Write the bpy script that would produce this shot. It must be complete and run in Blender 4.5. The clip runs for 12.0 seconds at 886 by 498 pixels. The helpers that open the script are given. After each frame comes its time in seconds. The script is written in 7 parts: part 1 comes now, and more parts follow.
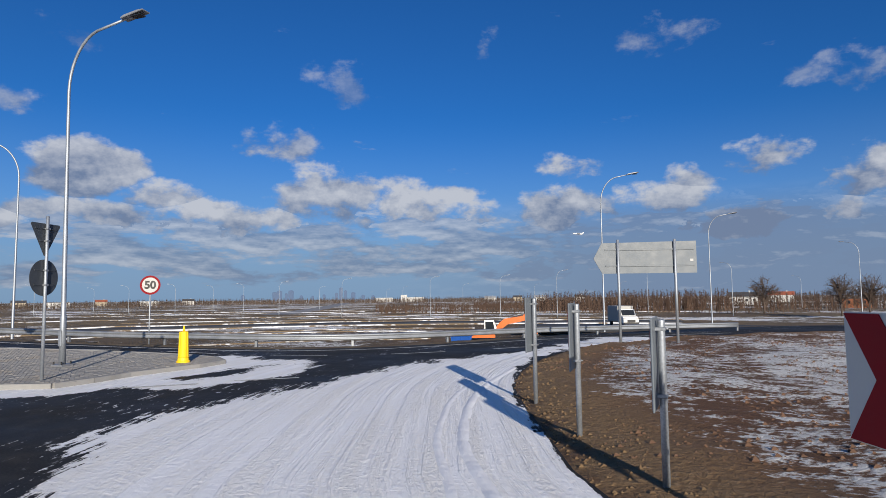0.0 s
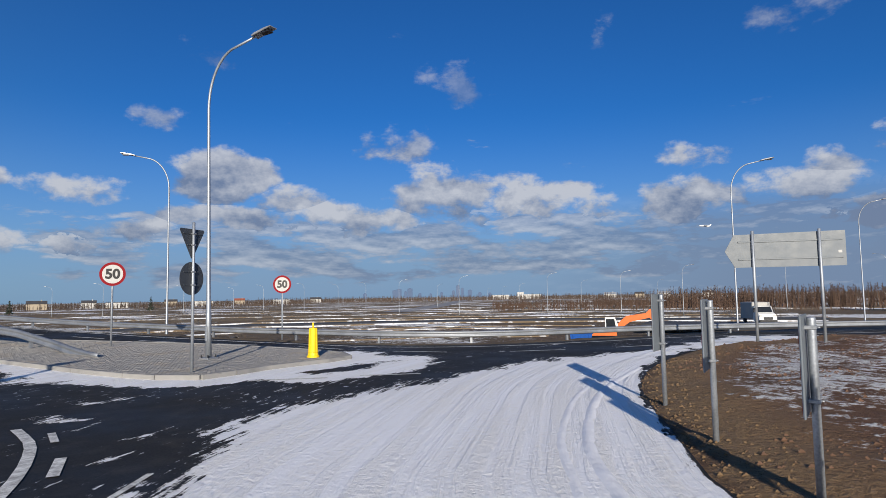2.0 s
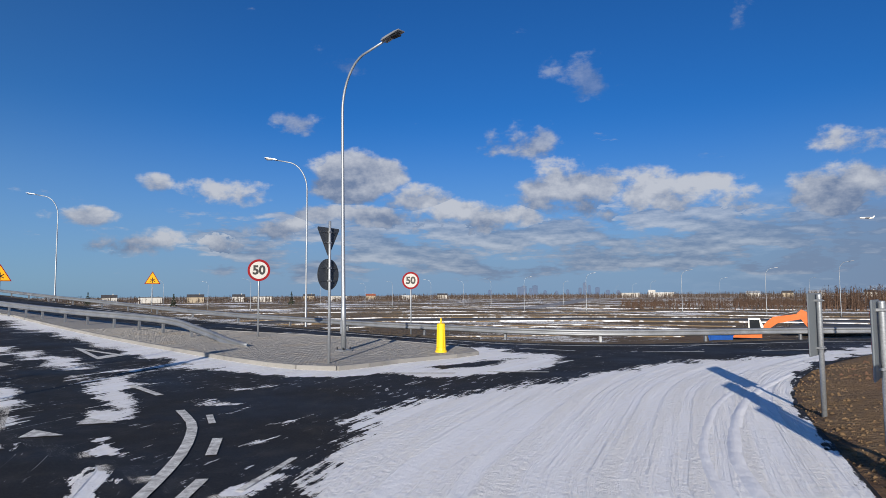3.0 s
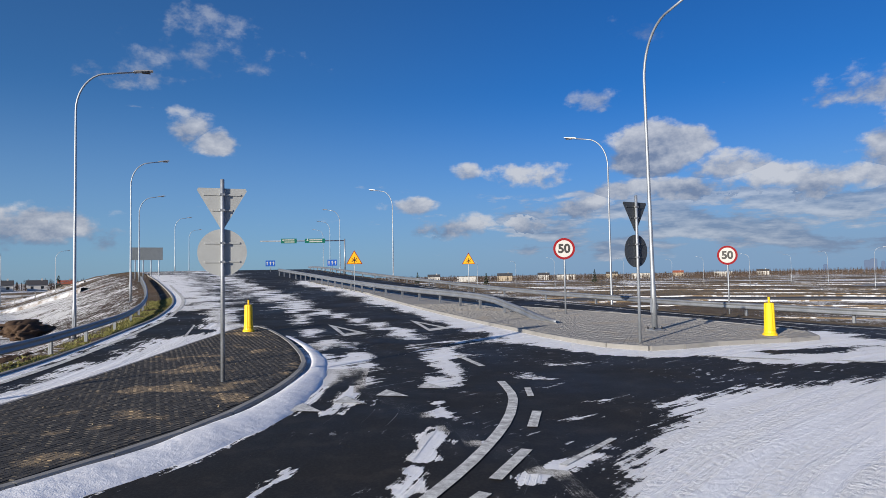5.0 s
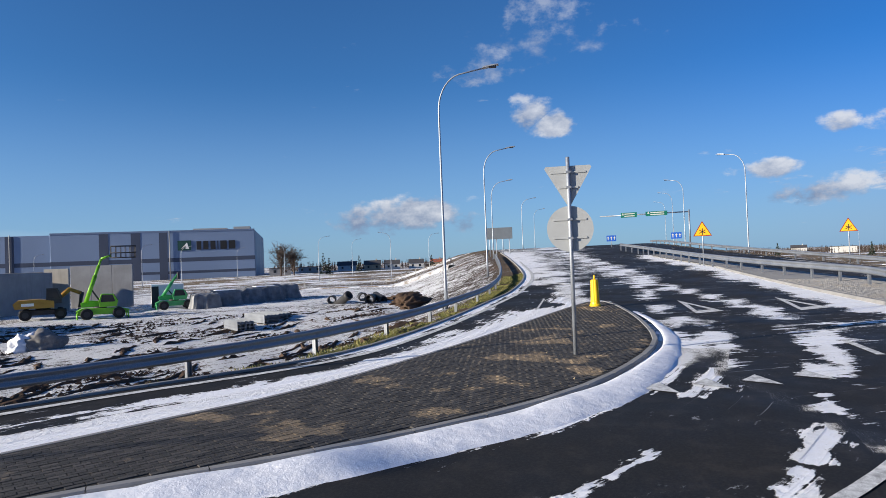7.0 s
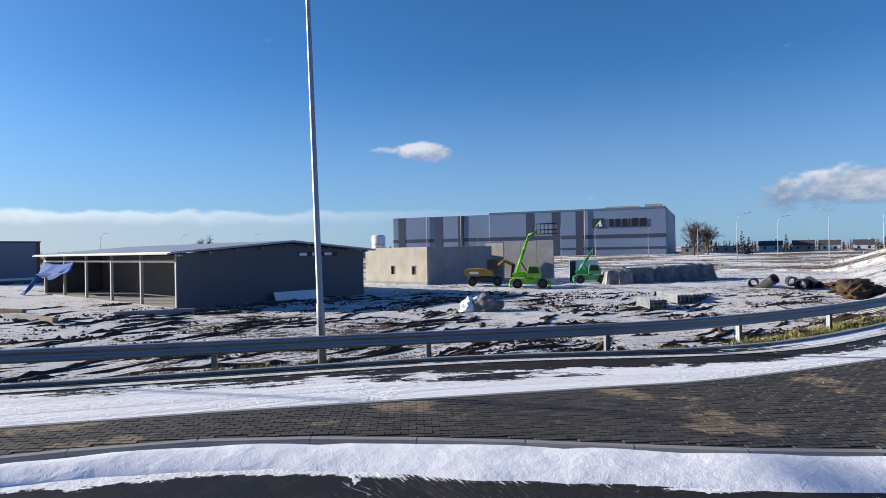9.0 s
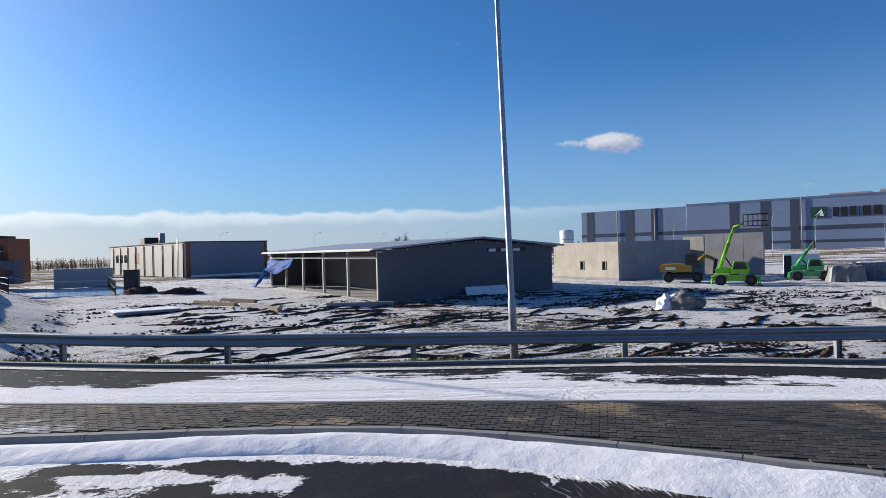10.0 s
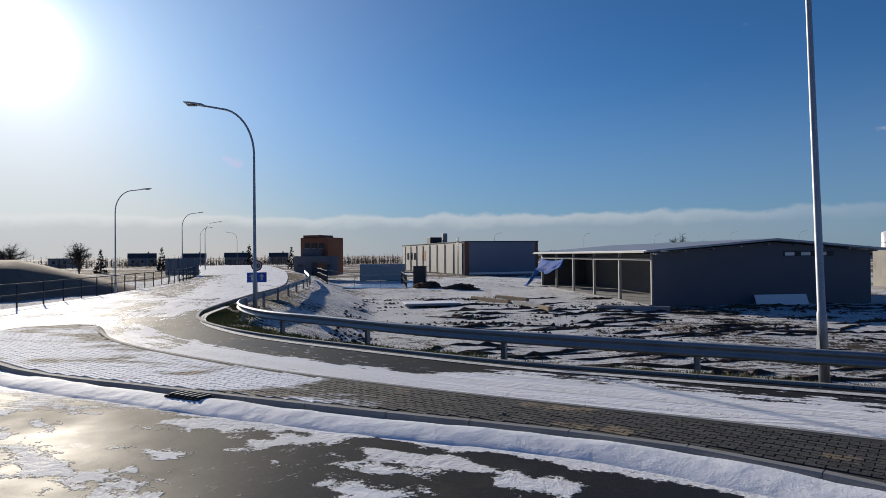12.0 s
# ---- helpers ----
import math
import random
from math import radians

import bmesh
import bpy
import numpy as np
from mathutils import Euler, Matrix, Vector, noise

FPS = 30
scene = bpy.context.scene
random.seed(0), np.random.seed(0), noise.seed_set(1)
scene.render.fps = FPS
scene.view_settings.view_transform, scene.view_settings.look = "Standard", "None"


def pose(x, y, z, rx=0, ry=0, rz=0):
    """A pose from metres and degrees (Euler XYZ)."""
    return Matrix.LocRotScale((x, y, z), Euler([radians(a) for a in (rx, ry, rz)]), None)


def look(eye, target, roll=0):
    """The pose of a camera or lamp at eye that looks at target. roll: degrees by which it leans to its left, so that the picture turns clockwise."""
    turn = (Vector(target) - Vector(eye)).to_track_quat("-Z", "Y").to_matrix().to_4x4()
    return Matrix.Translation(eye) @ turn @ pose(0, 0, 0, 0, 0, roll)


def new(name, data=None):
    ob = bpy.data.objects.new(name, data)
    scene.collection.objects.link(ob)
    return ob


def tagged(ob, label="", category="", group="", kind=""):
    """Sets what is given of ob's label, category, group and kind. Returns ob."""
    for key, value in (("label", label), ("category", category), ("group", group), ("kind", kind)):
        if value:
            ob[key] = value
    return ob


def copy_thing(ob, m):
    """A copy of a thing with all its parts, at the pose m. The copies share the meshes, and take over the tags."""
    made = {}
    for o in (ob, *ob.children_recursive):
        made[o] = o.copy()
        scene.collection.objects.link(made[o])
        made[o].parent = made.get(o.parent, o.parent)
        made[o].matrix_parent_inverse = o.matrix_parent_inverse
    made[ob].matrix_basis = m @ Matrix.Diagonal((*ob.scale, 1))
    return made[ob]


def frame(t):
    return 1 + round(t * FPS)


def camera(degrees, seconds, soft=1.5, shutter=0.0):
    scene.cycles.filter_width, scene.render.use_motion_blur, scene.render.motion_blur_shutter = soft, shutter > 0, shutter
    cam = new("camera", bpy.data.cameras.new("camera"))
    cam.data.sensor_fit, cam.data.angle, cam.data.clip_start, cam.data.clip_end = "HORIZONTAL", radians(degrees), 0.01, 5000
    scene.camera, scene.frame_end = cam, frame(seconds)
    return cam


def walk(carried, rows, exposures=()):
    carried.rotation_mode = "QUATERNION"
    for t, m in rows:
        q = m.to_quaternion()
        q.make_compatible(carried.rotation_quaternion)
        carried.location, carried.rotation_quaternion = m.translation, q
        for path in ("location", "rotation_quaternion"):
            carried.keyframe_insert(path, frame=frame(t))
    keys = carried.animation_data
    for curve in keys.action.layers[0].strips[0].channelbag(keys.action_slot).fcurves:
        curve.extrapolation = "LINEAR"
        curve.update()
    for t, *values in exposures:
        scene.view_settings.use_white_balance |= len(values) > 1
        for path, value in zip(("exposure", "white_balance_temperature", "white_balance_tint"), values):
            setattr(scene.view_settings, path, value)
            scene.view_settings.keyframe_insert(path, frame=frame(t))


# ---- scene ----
cam = camera(70.85, 12.0, soft=0.75)
# seconds, x, y, heading (degrees left of +y), tilt upwards, lean to the left; the eye stays 2.0 m above the road
PATH = [
    (0, 0.176, 0.422, 32.78, 4.46, -0.58),
    (0.5, 0.173, 0.424, 33.26, 4.32, -0.69),
    (1, 0.158, 0.429, 35.24, 4.21, -0.93),
    (1.5, 0.129, 0.439, 39.09, 4.25, -0.83),
    (2, 0.096, 0.447, 43.41, 4.34, -0.91),
    (2.5, 0.054, 0.454, 48.66, 4.22, -0.51),
    (3, 0.005, 0.457, 54.87, 4.17, -0.36),
    (3.2, -0.018, 0.457, 57.48, 4.09, -0.42),
    (4.8, -0.188, 0.417, 79.70, 2.60, -1.49),
    (5, -0.206, 0.409, 82.12, 2.46, -1.02),
    (5.5, -0.255, 0.380, 89.27, 2.06, -1.35),
    (6, -0.292, 0.352, 95.09, 1.65, -1.30),
    (6.5, -0.333, 0.314, 102.10, 1.07, -1.53),
    (7, -0.385, 0.248, 112.70, 1.04, -2.22),
    (7.2, -0.402, 0.219, 116.86, 0.86, -1.81),
    (8.8, -0.457, 0.005, 144.88, 0.20, -1.74),
    (9, -0.457, -0.030, 149.22, 0.05, -1.00),
    (9.5, -0.446, -0.102, 158.42, -0.12, -0.98),
    (10, -0.428, -0.162, 166.33, 0.01, -1.53),
    (10.5, -0.406, -0.211, 173.25, 0.12, -1.58),
    (11, -0.378, -0.258, 180.02, 0.23, -2.20),
    (11.5, -0.350, -0.294, 185.72, 0.29, -1.40),
    (12, -0.324, -0.324, 190.73, 0.53, -0.59),
]
walk(cam, [(t, pose(x, y, 2.0, 90 + tilt, 0, heading) @ pose(0, 0, 0, 0, 0, lean)) for t, x, y, heading, tilt, lean in PATH],
     exposures=[(0, 0.28), (3.2, 0.28), (4.8, 0.34), (5.6, 0.42), (6.5, 0.40), (7.0, 0.66), (7.3, 0.72), (9.5, 0.76), (10, 0.66), (11, 0.46), (12, -0.04)])

from mathutils.geometry import delaunay_2d_cdt

# ---- light ----
SUN_AZ, SUN_EL = 225.0, 16.0
world = bpy.data.worlds.new("winter_sky")
scene.world = world
world.use_nodes = True


def build_sky():
    nt = world.node_tree
    nt.nodes.clear()
    N, L = nt.nodes.new, nt.links.new
    sky = N("ShaderNodeTexSky")
    sky.sky_type, sky.sun_disc = "NISHITA", False
    sky.sun_elevation, sky.sun_rotation = radians(SUN_EL), radians(360 - SUN_AZ)
    sky.altitude, sky.air_density, sky.dust_density, sky.ozone_density = 100, 0.9, 0.35, 3.0

    def m(op, a, b=None, c=None, clamp=False):
        n = N("ShaderNodeMath")
        n.operation, n.use_clamp = op, clamp
        for k, v in enumerate((a, b, c)):
            if v is None:
                continue
            if isinstance(v, (int, float)):
                n.inputs[k].default_value = v
            else:
                L(v, n.inputs[k])
        return n.outputs[0]

    def ramp01(v, lo, hi):
        n = N("ShaderNodeMapRange")
        n.interpolation_type = "SMOOTHSTEP"
        n.inputs["From Min"].default_value, n.inputs["From Max"].default_value = lo, hi
        L(v, n.inputs["Value"])
        return n.outputs[0]

    tc = N("ShaderNodeTexCoord")
    sep = N("ShaderNodeSeparateXYZ")
    L(tc.outputs["Generated"], sep.inputs[0])
    X, Y, Z = sep.outputs
    # heading in degrees left of +y, brought to -90..270, and height over the horizon in degrees
    az = m("MULTIPLY", m("ARCTAN2", m("MULTIPLY", X, -1), Y), 57.2958)
    az = m("ADD", az, m("MULTIPLY", m("LESS_THAN", az, -90), 360))
    el = m("MULTIPLY", m("ARCSINE", Z), 57.2958)
    comb = N("ShaderNodeCombineXYZ")
    L(m("MULTIPLY", az, 0.62), comb.inputs[0])
    L(el, comb.inputs[1])

    def fbm(vec, scale, detail, rough, lift=0.0):
        mp = N("ShaderNodeMapping")
        mp.inputs["Location"].default_value = (0, lift, 0)
        L(vec, mp.inputs[0])
        n = N("ShaderNodeTexNoise")
        n.noise_dimensions = "2D"
        n.inputs["Scale"].default_value, n.inputs["Detail"].default_value, n.inputs["Roughness"].default_value = scale, detail, rough
        L(mp.outputs[0], n.inputs["Vector"])
        return n.outputs["Fac"]

    # clouds: heading, height, half width, half height, strength
    blobs = [(63, 10.6, 4.8, 2.7, 1.7), (62, 7.2, 6.5, 1.3, 0.9), (42.5, 19.3, 3.6, 1.7, 0.40), (13.5, 22, 3.4, 1.5, 0.32), (47.6, 14, 2.6, 1.5, 0.25), (28.5, 22.5, 1.0, 1.4, 0.3),
             (43, 9.5, 6.5, 2.6, 0.95), (35, 8.2, 7, 2.4, 0.85), (53, 7.0, 8, 1.8, 0.9), (21.5, 11.6, 3.4, 1.4, 0.55), (22, 8.2, 4.5, 2.6, 0.95),
             (5.2, 11.3, 4, 1.7, 0.6), (11, 9.5, 3.0, 1.4, 0.4), (6, 6.2, 9, 1.7, 0.9), (-4, 9.5, 6, 2, 0.6), (104.4, 13.0, 2.4, 1.6, 0.95), (102.3, 11.8, 2.2, 1.4, 0.85), (103, 19.4, 5, 2.2, 0.24), (108, 17.5, 3.4, 1.6, 0.22),
             (85.2, 6.4, 3.0, 0.9, 0.75), (74, 8.6, 4.0, 1.3, 0.62), (80, 9.4, 1.2, 0.7, 0.4), (78, 4.5, 9, 1.1, 0.55), (70, 6, 4, 1.2, 0.6), (115, 4.3, 8, 1.7, 0.6), 
             (151.8, 8.9, 4.3, 0.9, 0.85), (221.5, 9.6, 2.6, 1.2, 1.15), (209.5, 8.2, 1.2, 0.6, 1.0), (68, 15.4, 2, 1.0, 0.25), (64.3, 21.5, 2.6, 1.2, 0.3), (-1, 17.3, 3.2, 1.3, 0.36), (13, 8.0, 6.5, 2.0, 0.85), (58, 8.6, 4.0, 1.5, 0.8), (30, 7.6, 4.0, 1.7, 0.8)]
    total, tall = None, None
    for a, e, w, hh, s in blobs:
        da = m("DIVIDE", m("SUBTRACT", az, a), w)
        de = m("DIVIDE", m("SUBTRACT", el, e), hh)
        q = m("MULTIPLY_ADD", da, da, m("MULTIPLY", de, de))
        g = m("MULTIPLY", m("SUBTRACT", 1.0, q), s * 0.66)
        if total is None:
            total, tall = g, de
        else:
            won = m("GREATER_THAN", g, total)
            tall = m("MULTIPLY_ADD", won, m("SUBTRACT", de, tall), tall)
            total = m("MAXIMUM", total, g)
    n1 = fbm(comb.outputs[0], 0.34, 9, 0.60)
    n2 = fbm(comb.outputs[0], 0.34, 9, 0.60, -0.8)
    dens = m("ADD", m("MAXIMUM", total, -0.5), m("MULTIPLY_ADD", n1, 2.1, -1.10))
    alpha = ramp01(dens, -0.06, 0.42)
    # low rows of flat broken cloud, from the northern field to the ramp
    side = m("SUBTRACT", 1.0, ramp01(az, 62, 100))
    flat_rows = N("ShaderNodeCombineXYZ")
    L(m("MULTIPLY", az, 0.26), flat_rows.inputs[0])
    L(el, flat_rows.inputs[1])
    n3 = fbm(flat_rows.outputs[0], 0.55, 8, 0.60, 7.0)
    n4 = fbm(flat_rows.outputs[0], 0.55, 8, 0.60, 6.6)
    bank = m("MULTIPLY", m("MULTIPLY", ramp01(el, 0.5, 2.5), m("SUBTRACT", 1.0, ramp01(el, 6.0, 9.5))), side)
    rows = m("ADD", m("MULTIPLY_ADD", bank, 0.78, -0.50), m("MULTIPLY_ADD", n3, 2.2, -1.10))
    row_alpha = m("MULTIPLY", ramp01(rows, -0.02, 0.30), 0.75)
    # tops catch the light, undersides stay grey
    upper = m("GREATER_THAN", alpha, row_alpha)
    shade_low = m("MULTIPLY_ADD", m("SUBTRACT", n3, n4), 3.0, 0.42)
    shade_high = m("ADD", m("MULTIPLY_ADD", m("SUBTRACT", n1, n2), 2.4, 0.50), m("MULTIPLY", m("MINIMUM", m("MAXIMUM", tall, -1.0), 1.0), 0.42))
    shade = m("MULTIPLY_ADD", upper, m("SUBTRACT", shade_high, shade_low), shade_low)
    under = fbm(comb.outputs[0], 0.13, 3, 0.5, 3.0)
    shade = m("ADD", shade, m("MULTIPLY_ADD", under, 0.7, -0.35), clamp=True)
    shade = m("SUBTRACT", shade, m("MULTIPLY", m("SUBTRACT", 1.0, ramp01(el, 0.5, 7.0)), 0.22), clamp=True)
    # the bank over the northern wood lies in its own shade
    heavy = m("MULTIPLY", m("SUBTRACT", 1.0, ramp01(az, 14, 40)), m("SUBTRACT", 1.0, ramp01(el, 5.5, 9.5)))
    shade = m("SUBTRACT", shade, m("MULTIPLY", heavy, 0.5), clamp=True)
    alpha = m("MAXIMUM", m("MAXIMUM", alpha, row_alpha), m("MULTIPLY", heavy, 0.7))
    mix = N("ShaderNodeMix")
    mix.data_type = "RGBA"
    L(shade, mix.inputs[0])
    mix.inputs[6].default_value, mix.inputs[7].default_value = (2.4, 3.1, 4.7, 1), (8.0, 8.25, 8.9, 1)
    tint = N("ShaderNodeMix")
    tint.data_type, tint.blend_type = "RGBA", "MULTIPLY"
    bw = N("ShaderNodeRGBToBW")
    L(sky.outputs[0], bw.inputs[0])
    L(m("MULTIPLY", m("SUBTRACT", 1.0, ramp01(bw.outputs[0], 3.0, 16.0)), 1.0), tint.inputs[0])
    L(sky.outputs[0], tint.inputs[6])
    hue = N("ShaderNodeMix")
    hue.data_type = "RGBA"
    L(ramp01(az, 62, 118), hue.inputs[0])
    hue.inputs[6].default_value, hue.inputs[7].default_value = (0.21, 0.76, 1.40, 1), (0.52, 1.03, 1.51, 1)
    L(hue.outputs[2], tint.inputs[7])
    # the wide glow round the sun stays thin in this clear cold air
    glow = N("ShaderNodeMix")
    glow.data_type, glow.blend_type = "RGBA", "MULTIPLY"
    L(ramp01(bw.outputs[0], 6.0, 32.0), glow.inputs[0])
    L(tint.outputs[2], glow.inputs[6])
    glow.inputs[7].default_value = (0.40, 0.49, 0.62, 1)
    # thin haze pales the sky towards the horizon
    hazy = N("ShaderNodeMix")
    hazy.data_type = "RGBA"
    L(m("MULTIPLY", m("SUBTRACT", 1.0, ramp01(el, 0.0, 17.0)), 0.55), hazy.inputs[0])
    L(glow.outputs[2], hazy.inputs[6])
    hazy.inputs[7].default_value = (3.6, 5.2, 7.9, 1)
    # grey-blue murk low over the northern plain
    murk = N("ShaderNodeMix")
    murk.data_type = "RGBA"
    L(m("MULTIPLY", m("MULTIPLY", side, m("SUBTRACT", 1.0, ramp01(el, 1.0, 8.5))), 0.7), murk.inputs[0])
    L(hazy.outputs[2], murk.inputs[6])
    murk.inputs[7].default_value = (3.0, 4.5, 7.0, 1)
    hazy = murk
    bright = N("ShaderNodeMix")
    bright.data_type, bright.blend_type = "RGBA", "LIGHTEN"
    bright.inputs[0].default_value = 1.0
    L(mix.outputs[2], bright.inputs[6])
    L(hazy.outputs[2], bright.inputs[7])
    over = N("ShaderNodeMix")
    over.data_type = "RGBA"
    L(m("MULTIPLY", alpha, m("SUBTRACT", 0.9, m("MULTIPLY", ramp01(el, 11.5, 18.0), 0.5))), over.inputs[0])
    L(hazy.outputs[2], over.inputs[6])
    south_side = ramp01(az, 120, 180)
    pick = N("ShaderNodeMix")
    pick.data_type = "RGBA"
    L(south_side, pick.inputs[0])
    L(mix.outputs[2], pick.inputs[6])
    L(bright.outputs[2], pick.inputs[7])
    L(pick.outputs[2], over.inputs[7])
    bg = N("ShaderNodeBackground")
    bg.inputs["Strength"].default_value = 0.057
    # far flat bank of cloud towards the sun, with a bright upper edge
    edge_el = m("ADD", el, m("MULTIPLY_ADD", n1, 1.5, -0.75))
    bank_s = m("MULTIPLY", ramp01(az, 138, 185), m("SUBTRACT", 1.0, ramp01(edge_el, 3.3, 3.75)))
    rim = N("ShaderNodeMix")
    rim.data_type = "RGBA"
    L(ramp01(edge_el, 2.3, 3.4), rim.inputs[0])
    rim.inputs[6].default_value, rim.inputs[7].default_value = (6.0, 6.5, 7.3, 1), (10.5, 10.6, 10.8, 1)
    over2 = N("ShaderNodeMix")
    over2.data_type = "RGBA"
    L(m("MULTIPLY", bank_s, 0.58), over2.inputs[0])
    L(over.outputs[2], over2.inputs[6])
    L(rim.outputs[2], over2.inputs[7])
    # the bright aureole that thin high haze draws round the low sun
    toward = N("ShaderNodeVectorMath")
    toward.operation = "DOT_PRODUCT"
    L(tc.outputs["Generated"], toward.inputs[0])
    a, e = radians(SUN_AZ), radians(SUN_EL)
    toward.inputs[1].default_value = (-math.sin(a) * math.cos(e), math.cos(a) * math.cos(e), math.sin(e))
    near_sun = m("MAXIMUM", toward.outputs["Value"], 0.0)
    halo = m("ADD", m("ADD", m("MULTIPLY", m("POWER", near_sun, 900.0), 26.0), m("MULTIPLY", m("POWER", near_sun, 140.0), 5.0)), m("MULTIPLY", m("POWER", near_sun, 11.0), 4.0))
    lit = N("ShaderNodeMix")
    lit.data_type, lit.blend_type = "RGBA", "ADD"
    lit.inputs[0].default_value = 1.0
    ring = N("ShaderNodeCombineXYZ")
    for k in range(3):
        L(halo, ring.inputs[k])
    L(over2.outputs[2], lit.inputs[6])
    L(ring.outputs[0], lit.inputs[7])
    L(lit.outputs[2], bg.inputs[0])
    out = N("ShaderNodeOutputWorld")
    L(bg.outputs[0], out.inputs[0])


build_sky()
sun = new("sun", bpy.data.lights.new("sun", "SUN"))
sun.data.energy, sun.data.angle, sun.data.color = 5.0, radians(0.6), (1.0, 0.9, 0.76)
sa, se = radians(SUN_AZ), radians(SUN_EL)
SUN_DIR = Vector((-math.sin(sa) * math.cos(se), math.cos(sa) * math.cos(se), math.sin(se)))
sun.matrix_world = look((0, 0, 60), Vector((0, 0, 60)) - SUN_DIR)


# ---- materials ----
class Mat:
    """A small builder for node materials."""

    def __init__(self, name, rough=0.7, metal=0.0, spec=0.4):
        self.m = bpy.data.materials.new(name)
        self.m.use_nodes = True
        self.nt = self.m.node_tree
        self.b = self.nt.nodes["Principled BSDF"]
        self.b.inputs["Roughness"].default_value = rough
        self.b.inputs["Metallic"].default_value = metal
        self.b.inputs["Specular IOR Level"].default_value = spec
        geo = self.nt.nodes.new("ShaderNodeNewGeometry")
        self.pos, self.island = geo.outputs["Position"], geo.outputs["Random Per Island"]
        self.normal = geo.outputs["Normal"]
        self.local = self.nt.nodes.new("ShaderNodeTexCoord").outputs["Object"]

    def link(self, a, b):
        self.nt.links.new(a, b)

    def math(self, op, a, b=None, c=None, clamp=False):
        n = self.nt.nodes.new("ShaderNodeMath")
        n.operation, n.use_clamp = op, clamp
        for k, v in enumerate((a, b, c)):
            if v is None:
                continue
            if isinstance(v, (int, float)):
                n.inputs[k].default_value = v
            else:
                self.link(v, n.inputs[k])
        return n.outputs[0]

    def noise(self, scale, detail=4, rough=0.55, vec=None, stretch=None):
        n = self.nt.nodes.new("ShaderNodeTexNoise")
        n.inputs["Scale"].default_value, n.inputs["Detail"].default_value, n.inputs["Roughness"].default_value = scale, detail, rough
        v = vec if vec is not None else self.pos
        if stretch:
            mp = self.nt.nodes.new("ShaderNodeMapping")
            mp.inputs["Scale"].default_value = stretch
            self.link(v, mp.inputs[0])
            v = mp.outputs[0]
        self.link(v, n.inputs["Vector"])
        return n.outputs["Fac"]

    def step(self, v, lo, hi, to_lo=0.0, to_hi=1.0):
        n = self.nt.nodes.new("ShaderNodeMapRange")
        n.inputs["From Min"].default_value, n.inputs["From Max"].default_value = lo, hi
        n.inputs["To Min"].default_value, n.inputs["To Max"].default_value = to_lo, to_hi
        self.link(v, n.inputs["Value"])
        return n.outputs[0]

    def mix(self, f, a, b):
        n = self.nt.nodes.new("ShaderNodeMix")
        n.data_type = "RGBA"
        for k, v in ((0, f), (6, a), (7, b)):
            if isinstance(v, (int, float)):
                n.inputs[k].default_value = v
            elif isinstance(v, tuple):
                n.inputs[k].default_value = (*v, 1)
            else:
                self.link(v, n.inputs[k])
        return n.outputs[2]

    def attr(self, name):
        n = self.nt.nodes.new("ShaderNodeAttribute")
        n.attribute_name = name
        return n

    def random(self):
        return self.nt.nodes.new("ShaderNodeObjectInfo").outputs["Random"]

    def bump(self, height, strength, distance):
        n = self.nt.nodes.new("ShaderNodeBump")
        n.inputs["Strength"].default_value, n.inputs["Distance"].default_value = strength, distance
        self.link(height, n.inputs["Height"])
        self.link(n.outputs[0], self.b.inputs["Normal"])

    def color(self, c):
        if isinstance(c, tuple):
            self.b.inputs["Base Color"].default_value = (*c, 1)
        else:
            self.link(c, self.b.inputs["Base Color"])

    def rough(self, v):
        self.link(v, self.b.inputs["Roughness"])


def plain(name, c, rough=0.6, metal=0.0, vary=0.18, scale=3.0, grain=60.0, bump=0.0015):
    k = Mat(name, rough, metal)
    a, b = k.noise(scale, 5), k.noise(grain, 3)
    f = k.math("ADD", k.math("MULTIPLY", a, 0.7), k.math("MULTIPLY", b, 0.3))
    dark, light = tuple(v * (1 - vary) for v in c), tuple(min(1, v * (1 + vary)) for v in c)
    k.color(k.mix(k.step(f, 0.3, 0.7), dark, light))
    k.rough(k.step(a, 0.3, 0.7, max(0.05, rough - 0.08), min(1, rough + 0.1)))
    if bump:
        k.bump(b, 0.5, bump)
    return k.m


SNOW = (0.90, 0.91, 0.935)


